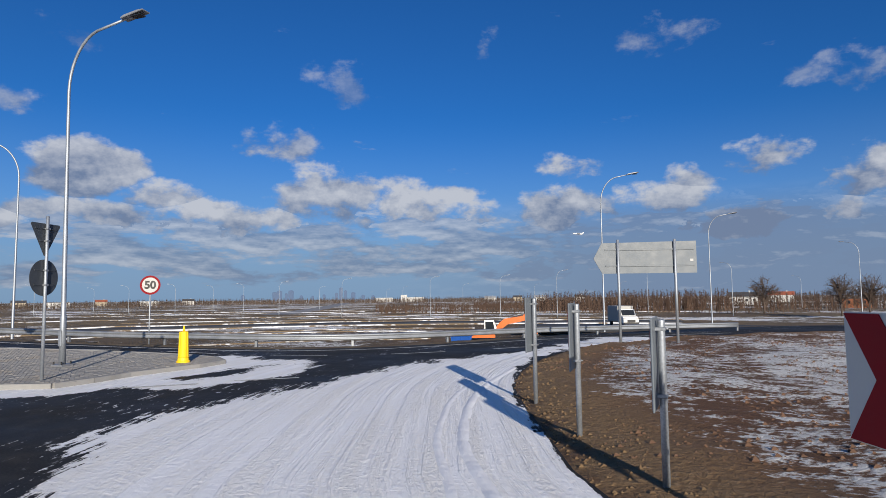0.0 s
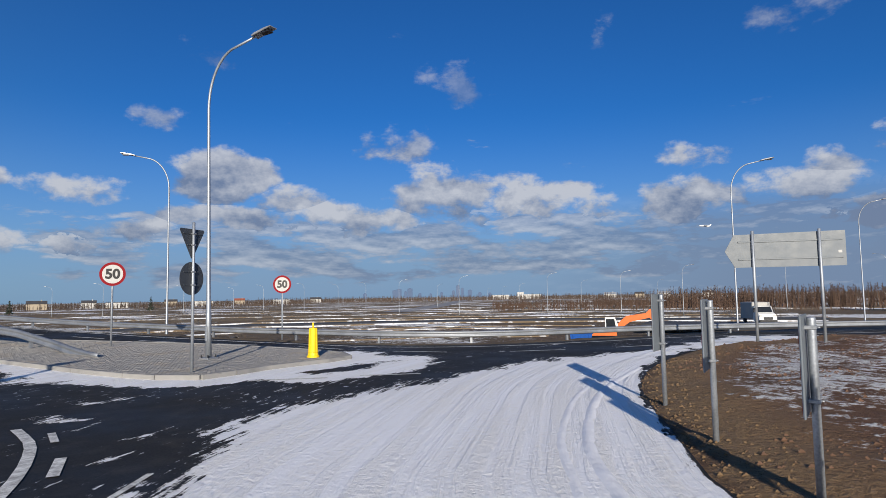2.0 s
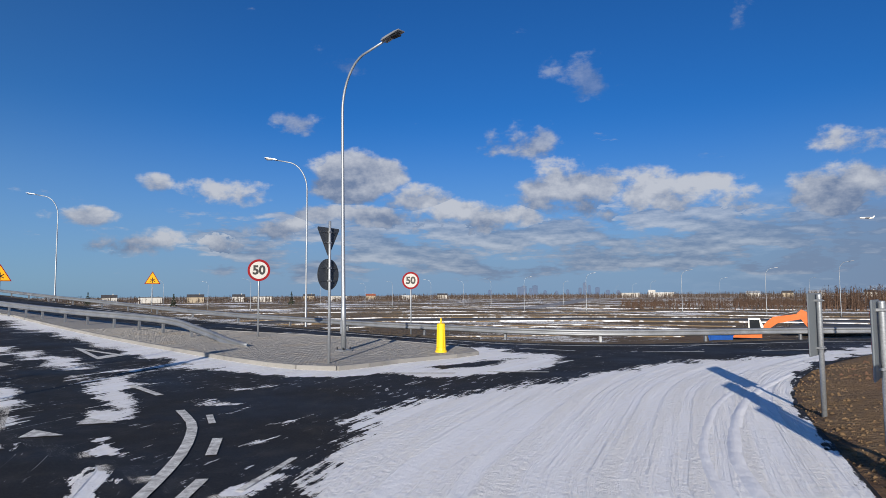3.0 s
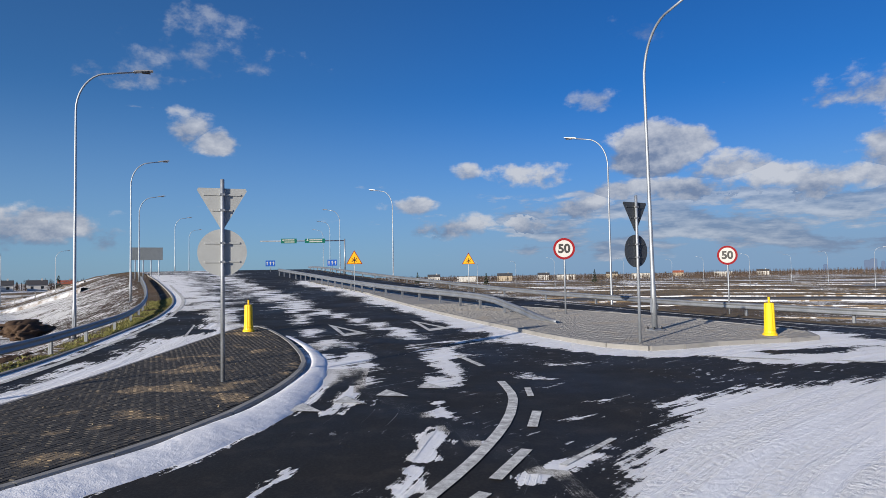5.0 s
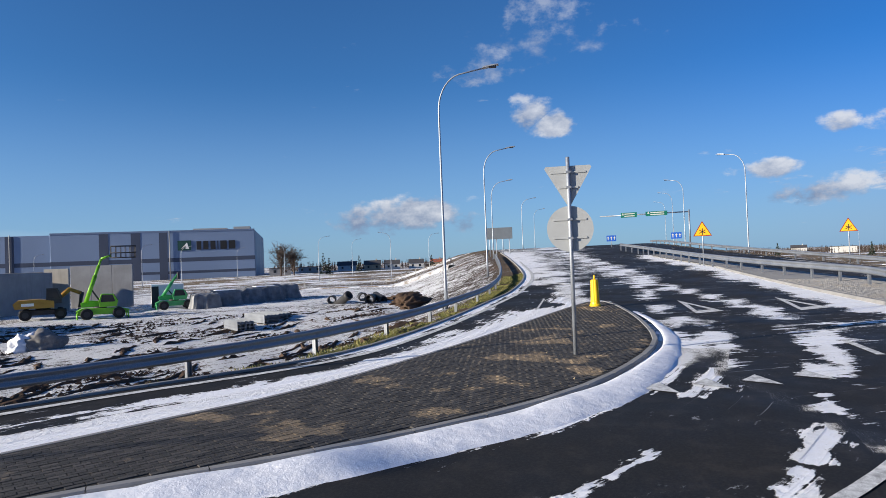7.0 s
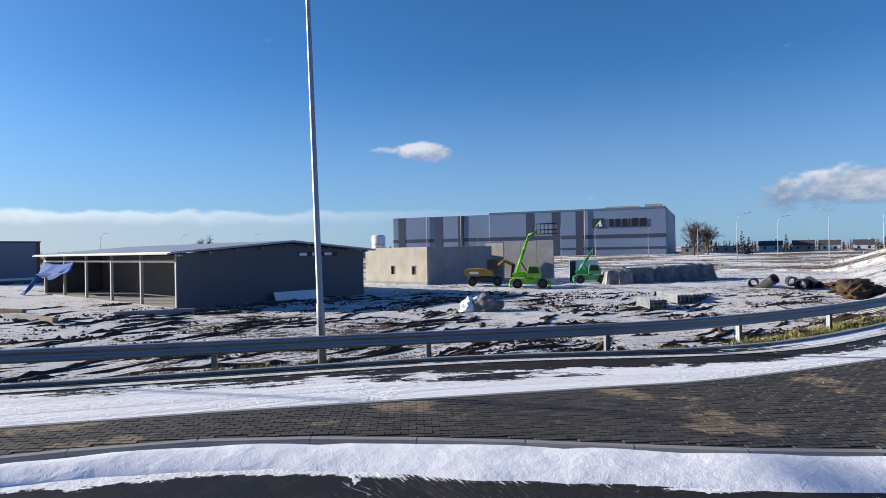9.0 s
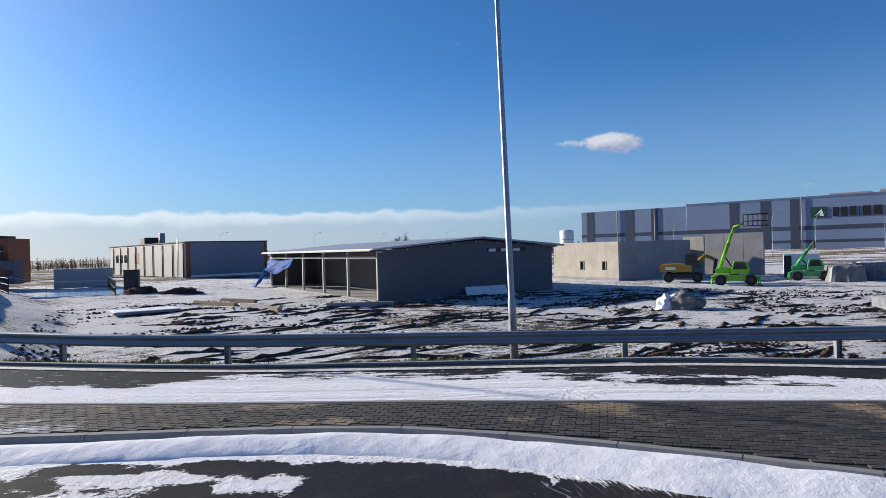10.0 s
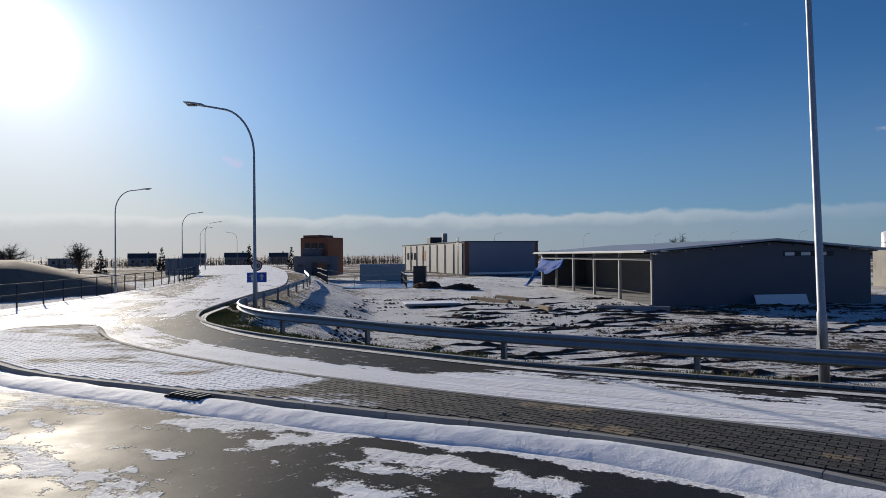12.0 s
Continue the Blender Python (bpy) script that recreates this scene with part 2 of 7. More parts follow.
def road_material():
    """Dark asphalt under wind-blown, driven-over snow; the cover comes from the mesh, its ragged edge from noise."""
    k = Mat("asphalt_with_snow", 0.85)
    cover = k.attr("snow").outputs["Fac"]
    lane = k.attr("lane").outputs["Vector"]
    streak = k.noise(1.0, 6, 0.62, lane, (2.6, 0.22, 1))
    fine = k.noise(1.0, 4, 0.6, lane, (11, 1.0, 1))
    blot = k.noise(0.9, 7, 0.62)
    grain = k.noise(140, 2, 0.6)
    edge = k.math("ADD", k.math("MULTIPLY", streak, 0.55), k.math("MULTIPLY", blot, 0.65))
    edge = k.math("ADD", edge, k.math("MULTIPLY", k.noise(6, 4, 0.6), 0.22))
    edge = k.math("ADD", edge, k.math("MULTIPLY", k.math("SUBTRACT", fine, 0.5), 0.55))
    edge = k.math("ADD", edge, k.math("MULTIPLY", k.math("SUBTRACT", k.noise(22, 3, 0.6), 0.5), 0.18))
    f = k.math("ADD", cover, k.math("MULTIPLY", k.math("SUBTRACT", edge, 0.71), 1.7))
    mask = k.step(f, 0.52, 0.58)
    stain = k.noise(0.35, 5, 0.6)
    aggregate = k.noise(260, 2, 0.7)
    asphalt = k.mix(k.step(stain, 0.35, 0.7), (0.008, 0.0084, 0.010), (0.021, 0.020, 0.019))
    asphalt = k.mix(k.step(aggregate, 0.35, 0.8), asphalt, (0.040, 0.039, 0.037))
    dust = k.math("MULTIPLY", k.step(k.noise(2.2, 6, 0.65), 0.50, 0.76), 0.30)
    asphalt = k.mix(dust, asphalt, (0.11, 0.095, 0.08))
    asphalt = k.mix(k.math("MULTIPLY", k.step(k.noise(26, 4, 0.75), 0.45, 0.75), 0.55), asphalt, (0.062, 0.058, 0.053))
    gate = k.step(k.noise(0.22, 3, 0.5), 0.46, 0.62)
    specks = k.math("MULTIPLY", k.math("MULTIPLY", k.step(k.noise(4.5, 7, 0.68, lane, (1.6, 0.5, 1)), 0.60, 0.64), gate), 0.75)
    asphalt = k.mix(specks, asphalt, SNOW)
    crumb = k.noise(9, 6, 0.7)
    packed = k.mix(k.step(crumb, 0.35, 0.65), (0.84, 0.83, 0.81), SNOW)
    snow = k.mix(k.step(streak, 0.42, 0.62), packed, SNOW)
    track = k.noise(1.0, 5, 0.6, lane, (3.2, 0.07, 1))
    snow = k.mix(k.math("MULTIPLY", k.math("MULTIPLY", k.step(track, 0.48, 0.62), k.step(crumb, 0.3, 0.6)), 0.4), snow, (0.74, 0.72, 0.68))
    k.color(k.mix(mask, asphalt, snow))
    k.rough(k.math("MULTIPLY_ADD", mask, 0.05, k.step(stain, 0.3, 0.7, 0.46, 0.74)))
    k.b.inputs["Specular IOR Level"].default_value = 0.06
    height = k.math("ADD", k.math("MULTIPLY", mask, 1.0), k.math("MULTIPLY", k.math("MULTIPLY", fine, mask), 0.12))
    height = k.math("ADD", height, k.math("MULTIPLY", k.math("MULTIPLY", k.math("MULTIPLY", crumb, k.step(track, 0.44, 0.56, 0.45, 1.0)), mask), 1.3))
    height = k.math("ADD", height, k.math("MULTIPLY", k.math("MULTIPLY", k.noise(1.0, 5, 0.6, lane, (2.4, 0.03, 1)), mask), -0.7))
    height = k.math("ADD", height, k.math("MULTIPLY", grain, 0.02))
    k.bump(height, 0.85, 0.045)
    return k.m


def ground_material():
    """Frozen earth: brown churned soil, tan grass fields far off, snow lying in hollows."""
    k = Mat("frozen_earth_with_snow", 0.9)
    a = k.attr("cover").outputs["Color"]
    sep = k.nt.nodes.new("ShaderNodeSeparateColor")
    k.link(a, sep.inputs[0])
    snowiness, grassy, sandy = sep.outputs
    n0 = k.noise(0.35, 8, 0.62, stretch=(1, 0.55, 1))
    n1 = k.noise(1.9, 8, 0.66, stretch=(0.8, 1.5, 1))
    n2 = k.noise(9, 5, 0.65)
    n3 = k.noise(55, 3, 0.6)
    f = k.math("ADD", k.math("MULTIPLY", n0, 0.45), k.math("MULTIPLY", n1, 0.55))
    f = k.math("ADD", f, k.math("MULTIPLY", k.math("SUBTRACT", n2, 0.5), 0.42))
    fields = k.math("MULTIPLY", k.math("SUBTRACT", k.noise(0.03, 6, 0.6, stretch=(0.7, 1.6, 1)), 0.5), k.math("MULTIPLY", grassy, 1.7))
    f = k.math("ADD", f, fields)
    mask = k.step(k.math("ADD", f, k.math("SUBTRACT", snowiness, 0.5)), 0.50, 0.56)
    soil = k.mix(k.step(n1, 0.3, 0.7), (0.040, 0.016, 0.008), (0.185, 0.077, 0.037))
    soil = k.mix(k.step(n3, 0.4, 0.75), soil, (0.24, 0.118, 0.062))
    sand = k.mix(k.step(n2, 0.3, 0.7), (0.23, 0.135, 0.062), (0.38, 0.25, 0.13))
    soil = k.mix(k.math("SUBTRACT", 1.0, k.step(sandy, 0.0, 0.099)), soil, (0.048, 0.034, 0.026))
    base = k.mix(sandy, soil, sand)
    grass = k.mix(k.step(k.noise(0.02, 6, 0.6), 0.35, 0.65), (0.15, 0.105, 0.065), (0.29, 0.22, 0.13))
    grass = k.mix(k.step(k.noise(0.9, 5, 0.7, stretch=(0.25, 1, 1)), 0.4, 0.7), grass, (0.10, 0.068, 0.043))
    base = k.mix(grassy, base, grass)
    k.color(k.mix(mask, base, SNOW))
    h = k.math("ADD", k.math("MULTIPLY", n2, 2.4), k.math("MULTIPLY", n3, 0.5))
    h = k.math("ADD", h, k.math("MULTIPLY", n1, 1.6))
    k.bump(h, 0.95, 0.18)
    return k.m


def snow_material():
    k = Mat("drifted_snow", 0.75)
    n, g = k.noise(3, 5), k.noise(60, 3)
    k.color(k.mix(k.step(n, 0.3, 0.75), (0.78, 0.79, 0.82), (0.90, 0.91, 0.94)))
    k.bump(k.math("ADD", n, k.math("MULTIPLY", g, 0.15)), 0.6, 0.05)
    return k.m


def paver_material(name, c0, c1, dirt, snow=0.0):
    k = Mat(name, 0.82)
    col = k.mix(k.island, c0, c1)
    n = k.noise(0.8, 6, 0.62)
    col = k.mix(k.math("MULTIPLY", k.step(n, 0.555, 0.61), 0.8), col, dirt)
    g = k.noise(90, 3, 0.6)
    col = k.mix(k.math("MULTIPLY", k.step(g, 0.45, 0.8), 0.25), col, (0.16, 0.15, 0.14))
    if snow:
        cover = k.attr("snow").outputs["Fac"]
        f = k.math("ADD", k.math("MULTIPLY", k.noise(0.7, 7, 0.63, stretch=(0.6, 1.3, 1)), 0.9), cover)
        col = k.mix(k.step(f, 0.82, 0.90), col, SNOW)
    k.color(col)
    k.bump(k.math("ADD", g, k.noise(22, 3, 0.6)), 0.8, 0.008)
    return k.m


def concrete_material(name, c, stain=0.35):
    k = Mat(name, 0.85)
    n, s, g = k.noise(0.7, 6), k.noise(1.0, 5, 0.6, stretch=(2.5, 2.5, 0.25)), k.noise(45, 3)
    a = k.mix(k.step(n, 0.3, 0.7), tuple(v * (1 - stain * 0.6) for v in c), tuple(min(1, v * 1.08) for v in c))
    k.color(k.mix(k.math("MULTIPLY", k.step(s, 0.52, 0.75), stain), a, tuple(v * 0.45 for v in c)))
    k.bump(g, 0.5, 0.006)
    return k.m


def steel_material(name="galvanised_steel", c=(0.30, 0.32, 0.35), rough=0.5):
    k = Mat(name, rough, 0.65)
    v = k.nt.nodes.new("ShaderNodeTexVoronoi")
    v.inputs["Scale"].default_value = 40
    k.link(k.pos, v.inputs["Vector"])
    n = k.noise(2, 5)
    f = k.math("ADD", k.math("MULTIPLY", v.outputs["Distance"], 0.5), k.math("MULTIPLY", n, 0.6))
    k.color(k.mix(k.step(f, 0.3, 0.8), tuple(x * 0.78 for x in c), tuple(min(1, x * 1.15) for x in c)))
    k.rough(k.step(n, 0.3, 0.7, rough - 0.08, rough + 0.14))
    return k.m


def paint_mark_material():
    k = Mat("worn_road_paint", 0.7)
    n = k.noise(7, 6, 0.7)
    g = k.noise(120, 2)
    k.color(k.mix(k.step(k.math("MULTIPLY_ADD", g, 0.35, n), 0.55, 0.82), (0.80, 0.80, 0.76), (0.34, 0.33, 0.31)))
    k.bump(g, 0.5, 0.003)
    return k.m


ROAD, GROUND, SNOWM = road_material(), ground_material(), snow_material()
STEEL = steel_material()
POLE = steel_material("zinc_pole", (0.34, 0.37, 0.41), 0.5)
SIGN_BACK = plain("grey_sign_back", (0.135, 0.155, 0.175), 0.5, 0.0, 0.08)
SIGN_LIGHT = plain("light_sign_back", (0.33, 0.345, 0.35), 0.5, 0.0, 0.08)
SIGN_DARK = plain("dark_sign_back", (0.042, 0.048, 0.058), 0.4, 0.0, 0.1)
PAINT = paint_mark_material()
KERB = concrete_material("kerb_concrete", (0.27, 0.265, 0.255), 0.3)
PAVER_B = paver_material("dark_paver", (0.028, 0.0255, 0.023), (0.072, 0.064, 0.055), (0.30, 0.22, 0.13), 1)
PAVER_A = paver_material("grey_paver", (0.26, 0.252, 0.238), (0.31, 0.30, 0.285), (0.30, 0.27, 0.23))
YELLOW = plain("yellow_plastic", (0.86, 0.55, 0.015), 0.4, 0, 0.08)
WHITE = plain("white_sheeting", (0.48, 0.48, 0.465), 0.6, 0, 0.04)
RED = plain("red_sheeting", (0.22, 0.010, 0.015), 0.6, 0, 0.08)
for sheeting in (WHITE, RED):
    sheeting.node_tree.nodes["Principled BSDF"].inputs["Specular IOR Level"].default_value = 0.1
BLACK = plain("black_sheeting", (0.012, 0.012, 0.014), 0.5, 0, 0.1)
BLUE = plain("blue_sheeting", (0.015, 0.09, 0.42), 0.4, 0, 0.08)
GREEN = plain("green_sheeting", (0.0, 0.11, 0.075), 0.4, 0, 0.08)
AMBER = plain("amber_sheeting", (0.86, 0.40, 0.01), 0.4, 0, 0.08)
LAMP_HEAD = plain("lamp_housing", (0.33, 0.34, 0.36), 0.4, 0.5, 0.08)
GLASS_D = plain("dark_glass", (0.02, 0.024, 0.03), 0.12, 0, 0.1, bump=0)
RUBBER = plain("black_rubber", (0.02, 0.02, 0.02), 0.85, 0, 0.25)


# ---- mesh helpers ----
def part(name, bm, material, parent=None, label=""):
    me = bpy.data.meshes.new(name)
    if isinstance(bm, tuple):
        me.from_pydata(*bm)
    else:
        bm.to_mesh(me)
        bm.free()
    me.materials.append(material)
    ob = new(name, me)
    if parent:
        ob.parent = parent
    if label:
        ob["label"] = label
    return ob


def thing(name, m, label, category, group="", kind=""):
    ob = new(name)
    ob.empty_display_size = 0.2
    ob.matrix_basis = m if isinstance(m, Matrix) else Matrix.Translation(m)
    return tagged(ob, label, category, group, kind)


def add_box(bm, x0, y0, z0, x1, y1, z1, bevel=0.0, m=None):
    """A box between two corners, with softened edges."""
    r = bmesh.ops.create_cube(bm, size=1)
    vs = r["verts"]
    for v in vs:
        v.co = Vector(((x0 + x1) / 2 + v.co.x * (x1 - x0), (y0 + y1) / 2 + v.co.y * (y1 - y0), (z0 + z1) / 2 + v.co.z * (z1 - z0)))
    if bevel:
        es = list({e for v in vs for e in v.link_edges})
        r = bmesh.ops.bevel(bm, geom=es, offset=bevel, segments=1, affect="EDGES")
        vs = list({v for f in r["faces"] for v in f.verts} | {v for v in vs if v.is_valid})
    if m is not None:
        bmesh.ops.transform(bm, matrix=m, verts=vs)
    return bm


def box(x0, y0, z0, x1, y1, z1, bevel=0.0, m=None):
    return add_box(bmesh.new(), x0, y0, z0, x1, y1, z1, bevel, m)


def add_tube(bm, pts, radii, n=10, caps=True):
    """A round tube through the points, with its own radius at each."""
    pts = [Vector(p) for p in pts]
    if isinstance(radii, (int, float)):
        radii = [radii] * len(pts)
    rings, side = [], None
    for i, p in enumerate(pts):
        d = (pts[min(i + 1, len(pts) - 1)] - pts[max(i - 1, 0)]).normalized()
        if side is None:
            side = d.orthogonal().normalized()
        side = (side - d * side.dot(d)).normalized()
        up = d.cross(side)
        rings.append([bm.verts.new(p + (side * math.cos(a) + up * math.sin(a)) * radii[i]) for a in (2 * math.pi * k / n for k in range(n))])
    for a, b in zip(rings, rings[1:]):
        for k in range(n):
            f = bm.faces.new((a[k], a[(k + 1) % n], b[(k + 1) % n], b[k]))
            f.smooth = True
    if caps:
        bm.faces.new(rings[0][::-1])
        bm.faces.new(rings[-1])
    return bm


def tube(pts, radii, n=10):
    return add_tube(bmesh.new(), pts, radii, n)


def add_plate(bm, outline, y0, y1):
    """A plate in the xz plane: outline of (x, z), between the depths y0 and y1."""
    a = [bm.verts.new((x, y0, z)) for x, z in outline]
    b = [bm.verts.new((x, y1, z)) for x, z in outline]
    bm.faces.new(a)
    bm.faces.new(b[::-1])
    for k in range(len(a)):
        q = (k + 1) % len(a)
        bm.faces.new((a[k], b[k], b[q], a[q]))
    bmesh.ops.recalc_face_normals(bm, faces=bm.faces)
    return bm


def plate(outline, y0, y1):
    return add_plate(bmesh.new(), outline, y0, y1)


def disc(r, n=40, x=0.0, z=0.0):
    return [(x + r * math.cos(2 * math.pi * k / n), z + r * math.sin(2 * math.pi * k / n)) for k in range(n)]


def heading(az):
    """The unit step towards a heading in degrees left of +y."""
    return Vector((-math.sin(radians(az)), math.cos(radians(az)), 0))


def at(az, d, z=0.0):
    v = heading(az) * d
    return Vector((v.x, v.y, z))


def eye_at(az, d, z=0.0):
    """A place at a heading and distance from the passing eye."""
    a = radians(az)
    return Vector((-0.26 * math.sin(a) + 0.377 * math.cos(a) - math.sin(a) * d, 0.26 * math.cos(a) + 0.377 * math.sin(a) + math.cos(a) * d, z))


def smooth_line(pts, step):
    """Points at even steps along a Catmull-Rom curve through the given ones."""
    P = [Vector((*p, 0)) if len(p) == 2 else Vector(p) for p in pts]
    P = [P[0] * 2 - P[1]] + P + [P[-1] * 2 - P[-2]]
    dense = []
    for i in range(1, len(P) - 2):
        a, b, c, d = P[i - 1:i + 3]
        n = max(4, int((c - b).length / 0.25))
        for k in range(n):
            t = k / n
            dense.append(0.5 * ((2 * b) + (c - a) * t + (2 * a - 5 * b + 4 * c - d) * t * t + (3 * b - a - 3 * c + d) * t ** 3))
    dense.append(P[-2])
    out, acc = [dense[0]], 0.0
    for a, b in zip(dense, dense[1:]):
        acc += (b - a).length
        if acc >= step:
            out.append(b)
            acc = 0.0
    if (out[-1] - dense[-1]).length > step * 0.4:
        out.append(dense[-1])
    return out


# ---- the lie of the land ----
def ss(t):
    t = np.clip(t, 0, 1)
    return t * t * (3 - 2 * t)


def road_z(x, y=0):
    """The junction is level; the ramp climbs to the viaduct in the west."""
    return 3.6 * ss((-np.asarray(x, float) - 12) / 105)


def rz(x, y=0):
    return float(road_z(x))


EDGE_EAST = [(1.9, 1.5), (1.0, 3.5), (-0.6, 5.5), (-2.24, 7.0), (-3.45, 8.8), (-4.8, 10.9), (-6.06, 13), (-7.3, 16), (-8.05, 19), (-8.5, 22.8), (-7.5, 28), (-4, 34), (4, 40), (20, 45), (60, 50)]
EDGE_NORTH = [(60, 58), (20, 53.5), (0, 47.5), (-8, 39), (-12.5, 29.5), (-14.2, 24.5), (-16, 20.6), (-18.8, 17.6), (-22.6, 15.9), (-31.4, 12.9), (-38, 10.3), (-52.6, 6.0), (-65.7, 1.6), (-82.8, -3.2), (-110, -9), (-160, -22)]
EDGE_WEST = [(-160, -60), (-110, -37), (-84, -26), (-60.3, -17.3), (-43, -11.5), (-31.8, -9), (-24.9, -8.2), (-15.42, -7.31), (-11.16, -7.61), (-6.56, -9.66), (-1.82, -11.07), (0.82, -11.88), (4.5, -13.62), (7.58, -15.31), (10.44, -17.72), (12.29, -20.37), (13.62, -23.75), (16.28, -32.56), (21.09, -46.58), (40.95, -88.04), (71.66, -143.32)]
EDGE_SOUTH = [(84, -132), (52, -84), (33.2, -52.3), (25.2, -33), (21.6, -21.4), (20, -10), (17, -2), (9, 1.5)]


def flat(points, step=1.0):
    return [(p.x, p.y) for p in smooth_line(points, step)]


OUTLINE = flat(EDGE_EAST) + flat(EDGE_NORTH, 1.5) + flat(EDGE_WEST) + flat(EDGE_SOUTH)
OUT = np.array(OUTLINE)


def inside(poly, X, Y):
    poly = np.asarray(poly)
    r = np.zeros(X.shape, bool)
    x0, y0 = poly[-1]
    for x1, y1 in poly:
        if y0 != y1:
            r ^= ((y1 > Y) != (y0 > Y)) & (X < (x0 - x1) * (Y - y1) / (y0 - y1) + x1)
        x0, y0 = x1, y1
    return r


def to_line(line, X, Y, closed=False):
    """Distance to a polyline, and how far along it the nearest point lies."""
    line = np.asarray(line, float)
    best, along, run = np.full(X.shape, 1e9), np.zeros(X.shape), 0.0
    pts = list(zip(line, line[1:])) + ([(line[-1], line[0])] if closed else [])
    for a, b in pts:
        d = b - a
        n = max(1e-9, float(np.hypot(*d)))
        t = np.clip(((X - a[0]) * d[0] + (Y - a[1]) * d[1]) / n ** 2, 0, 1)
        q = np.hypot(X - a[0] - t * d[0], Y - a[1] - t * d[1])
        m = q < best
        best = np.where(m, q, best)
        along = np.where(m, run + t * n, along)
        run += n
    return best, along


def value_noise(X, Y, size, seed):
    """Smooth random heights, -1 to 1, with bumps of the given size."""
    r = np.random.RandomState(seed).rand(257, 257) * 2 - 1
    u, v = X / size + 1000.3, Y / size + 1000.7
    i, j = np.floor(u).astype(int), np.floor(v).astype(int)
    fu, fv = ss(u - i), ss(v - j)
    i, j = i % 256, j % 256
    return (r[i, j] * (1 - fu) + r[i + 1, j] * fu) * (1 - fv) + (r[i, j + 1] * (1 - fu) + r[i + 1, j + 1] * fu) * fv


EARTH = flat(EDGE_EAST, 1.5) + [(60, 40), (60, 0), (25, -8), (16, 0), (9, 2)]  # the bare plot inside the bend


def ground_z(X, Y):
    X, Y = np.asarray(X, float), np.asarray(Y, float)
    d, _ = to_line(OUT, X, Y, True)
    ins = inside(OUT, X, Y)
    north = ss((Y - 0.25 * X - 14) / 10)          # the plain beyond the main road lies lower
    level = -1.7 - 1.3 * north
    far = np.hypot(X, Y)
    level = level + value_noise(X, Y, 60, 3) * 0.25 * ss((far - 60) / 60) + value_noise(X, Y, 7, 4) * 0.10
    slope_y = np.where(north > 0.5, 1.0, 0.55)
    top = road_z(X) - 0.06 - 0.19 * ss((d - 0.1) / 0.9) * (1 - north)
    fall = np.clip(d - 1.7, 0, None) * slope_y * 0.6
    z = np.maximum(top - fall, level)
    plot = inside(EARTH, X, Y)
    e, _ = to_line(np.array(EARTH[:40]), X, Y)
    mound = 0.03 + 0.16 * ss(e / 1.2) + 0.08 * value_noise(X, Y, 2.3, 7) * ss(e / 1.0) + 0.05 * value_noise(X, Y, 0.9, 8) * ss(e / 0.5)
    z = np.where(plot, mound, z)
    rough = (value_noise(X, Y, 1.1, 9) * 0.05 + value_noise(X, Y, 3.1, 10) * 0.06) * ss((d - 1.5) / 3)
    z = np.where(ins, road_z(X) - 0.04 - 0.30 * ss(d / 1.2), np.where(plot, z, z + rough))
    return z


LAND = {}


def gz(x, y):
    """The ground's height at a place, from the finished sheet."""
    gx, gy, Z = LAND["x"], LAND["y"], LAND["z"]
    i = min(max(int(np.searchsorted(gx, x)) - 1, 0), len(gx) - 2)
    j = min(max(int(np.searchsorted(gy, y)) - 1, 0), len(gy) - 2)
    u, v = (x - gx[i]) / (gx[i + 1] - gx[i]), (y - gy[j]) / (gy[j + 1] - gy[j])
    return float((Z[i, j] * (1 - u) + Z[i + 1, j] * u) * (1 - v) + (Z[i, j + 1] * (1 - u) + Z[i + 1, j + 1] * u) * v)


def grid_axis(lo, hi, fine, end):
    xs = list(np.arange(lo, hi + fine / 2, fine))
    step = fine
    while xs[-1] < end:
        step *= 1.12
        xs.append(xs[-1] + step)
    step = fine
    while xs[0] > -end:
        step *= 1.12
        xs.insert(0, xs[0] - step)
    return np.array(xs)


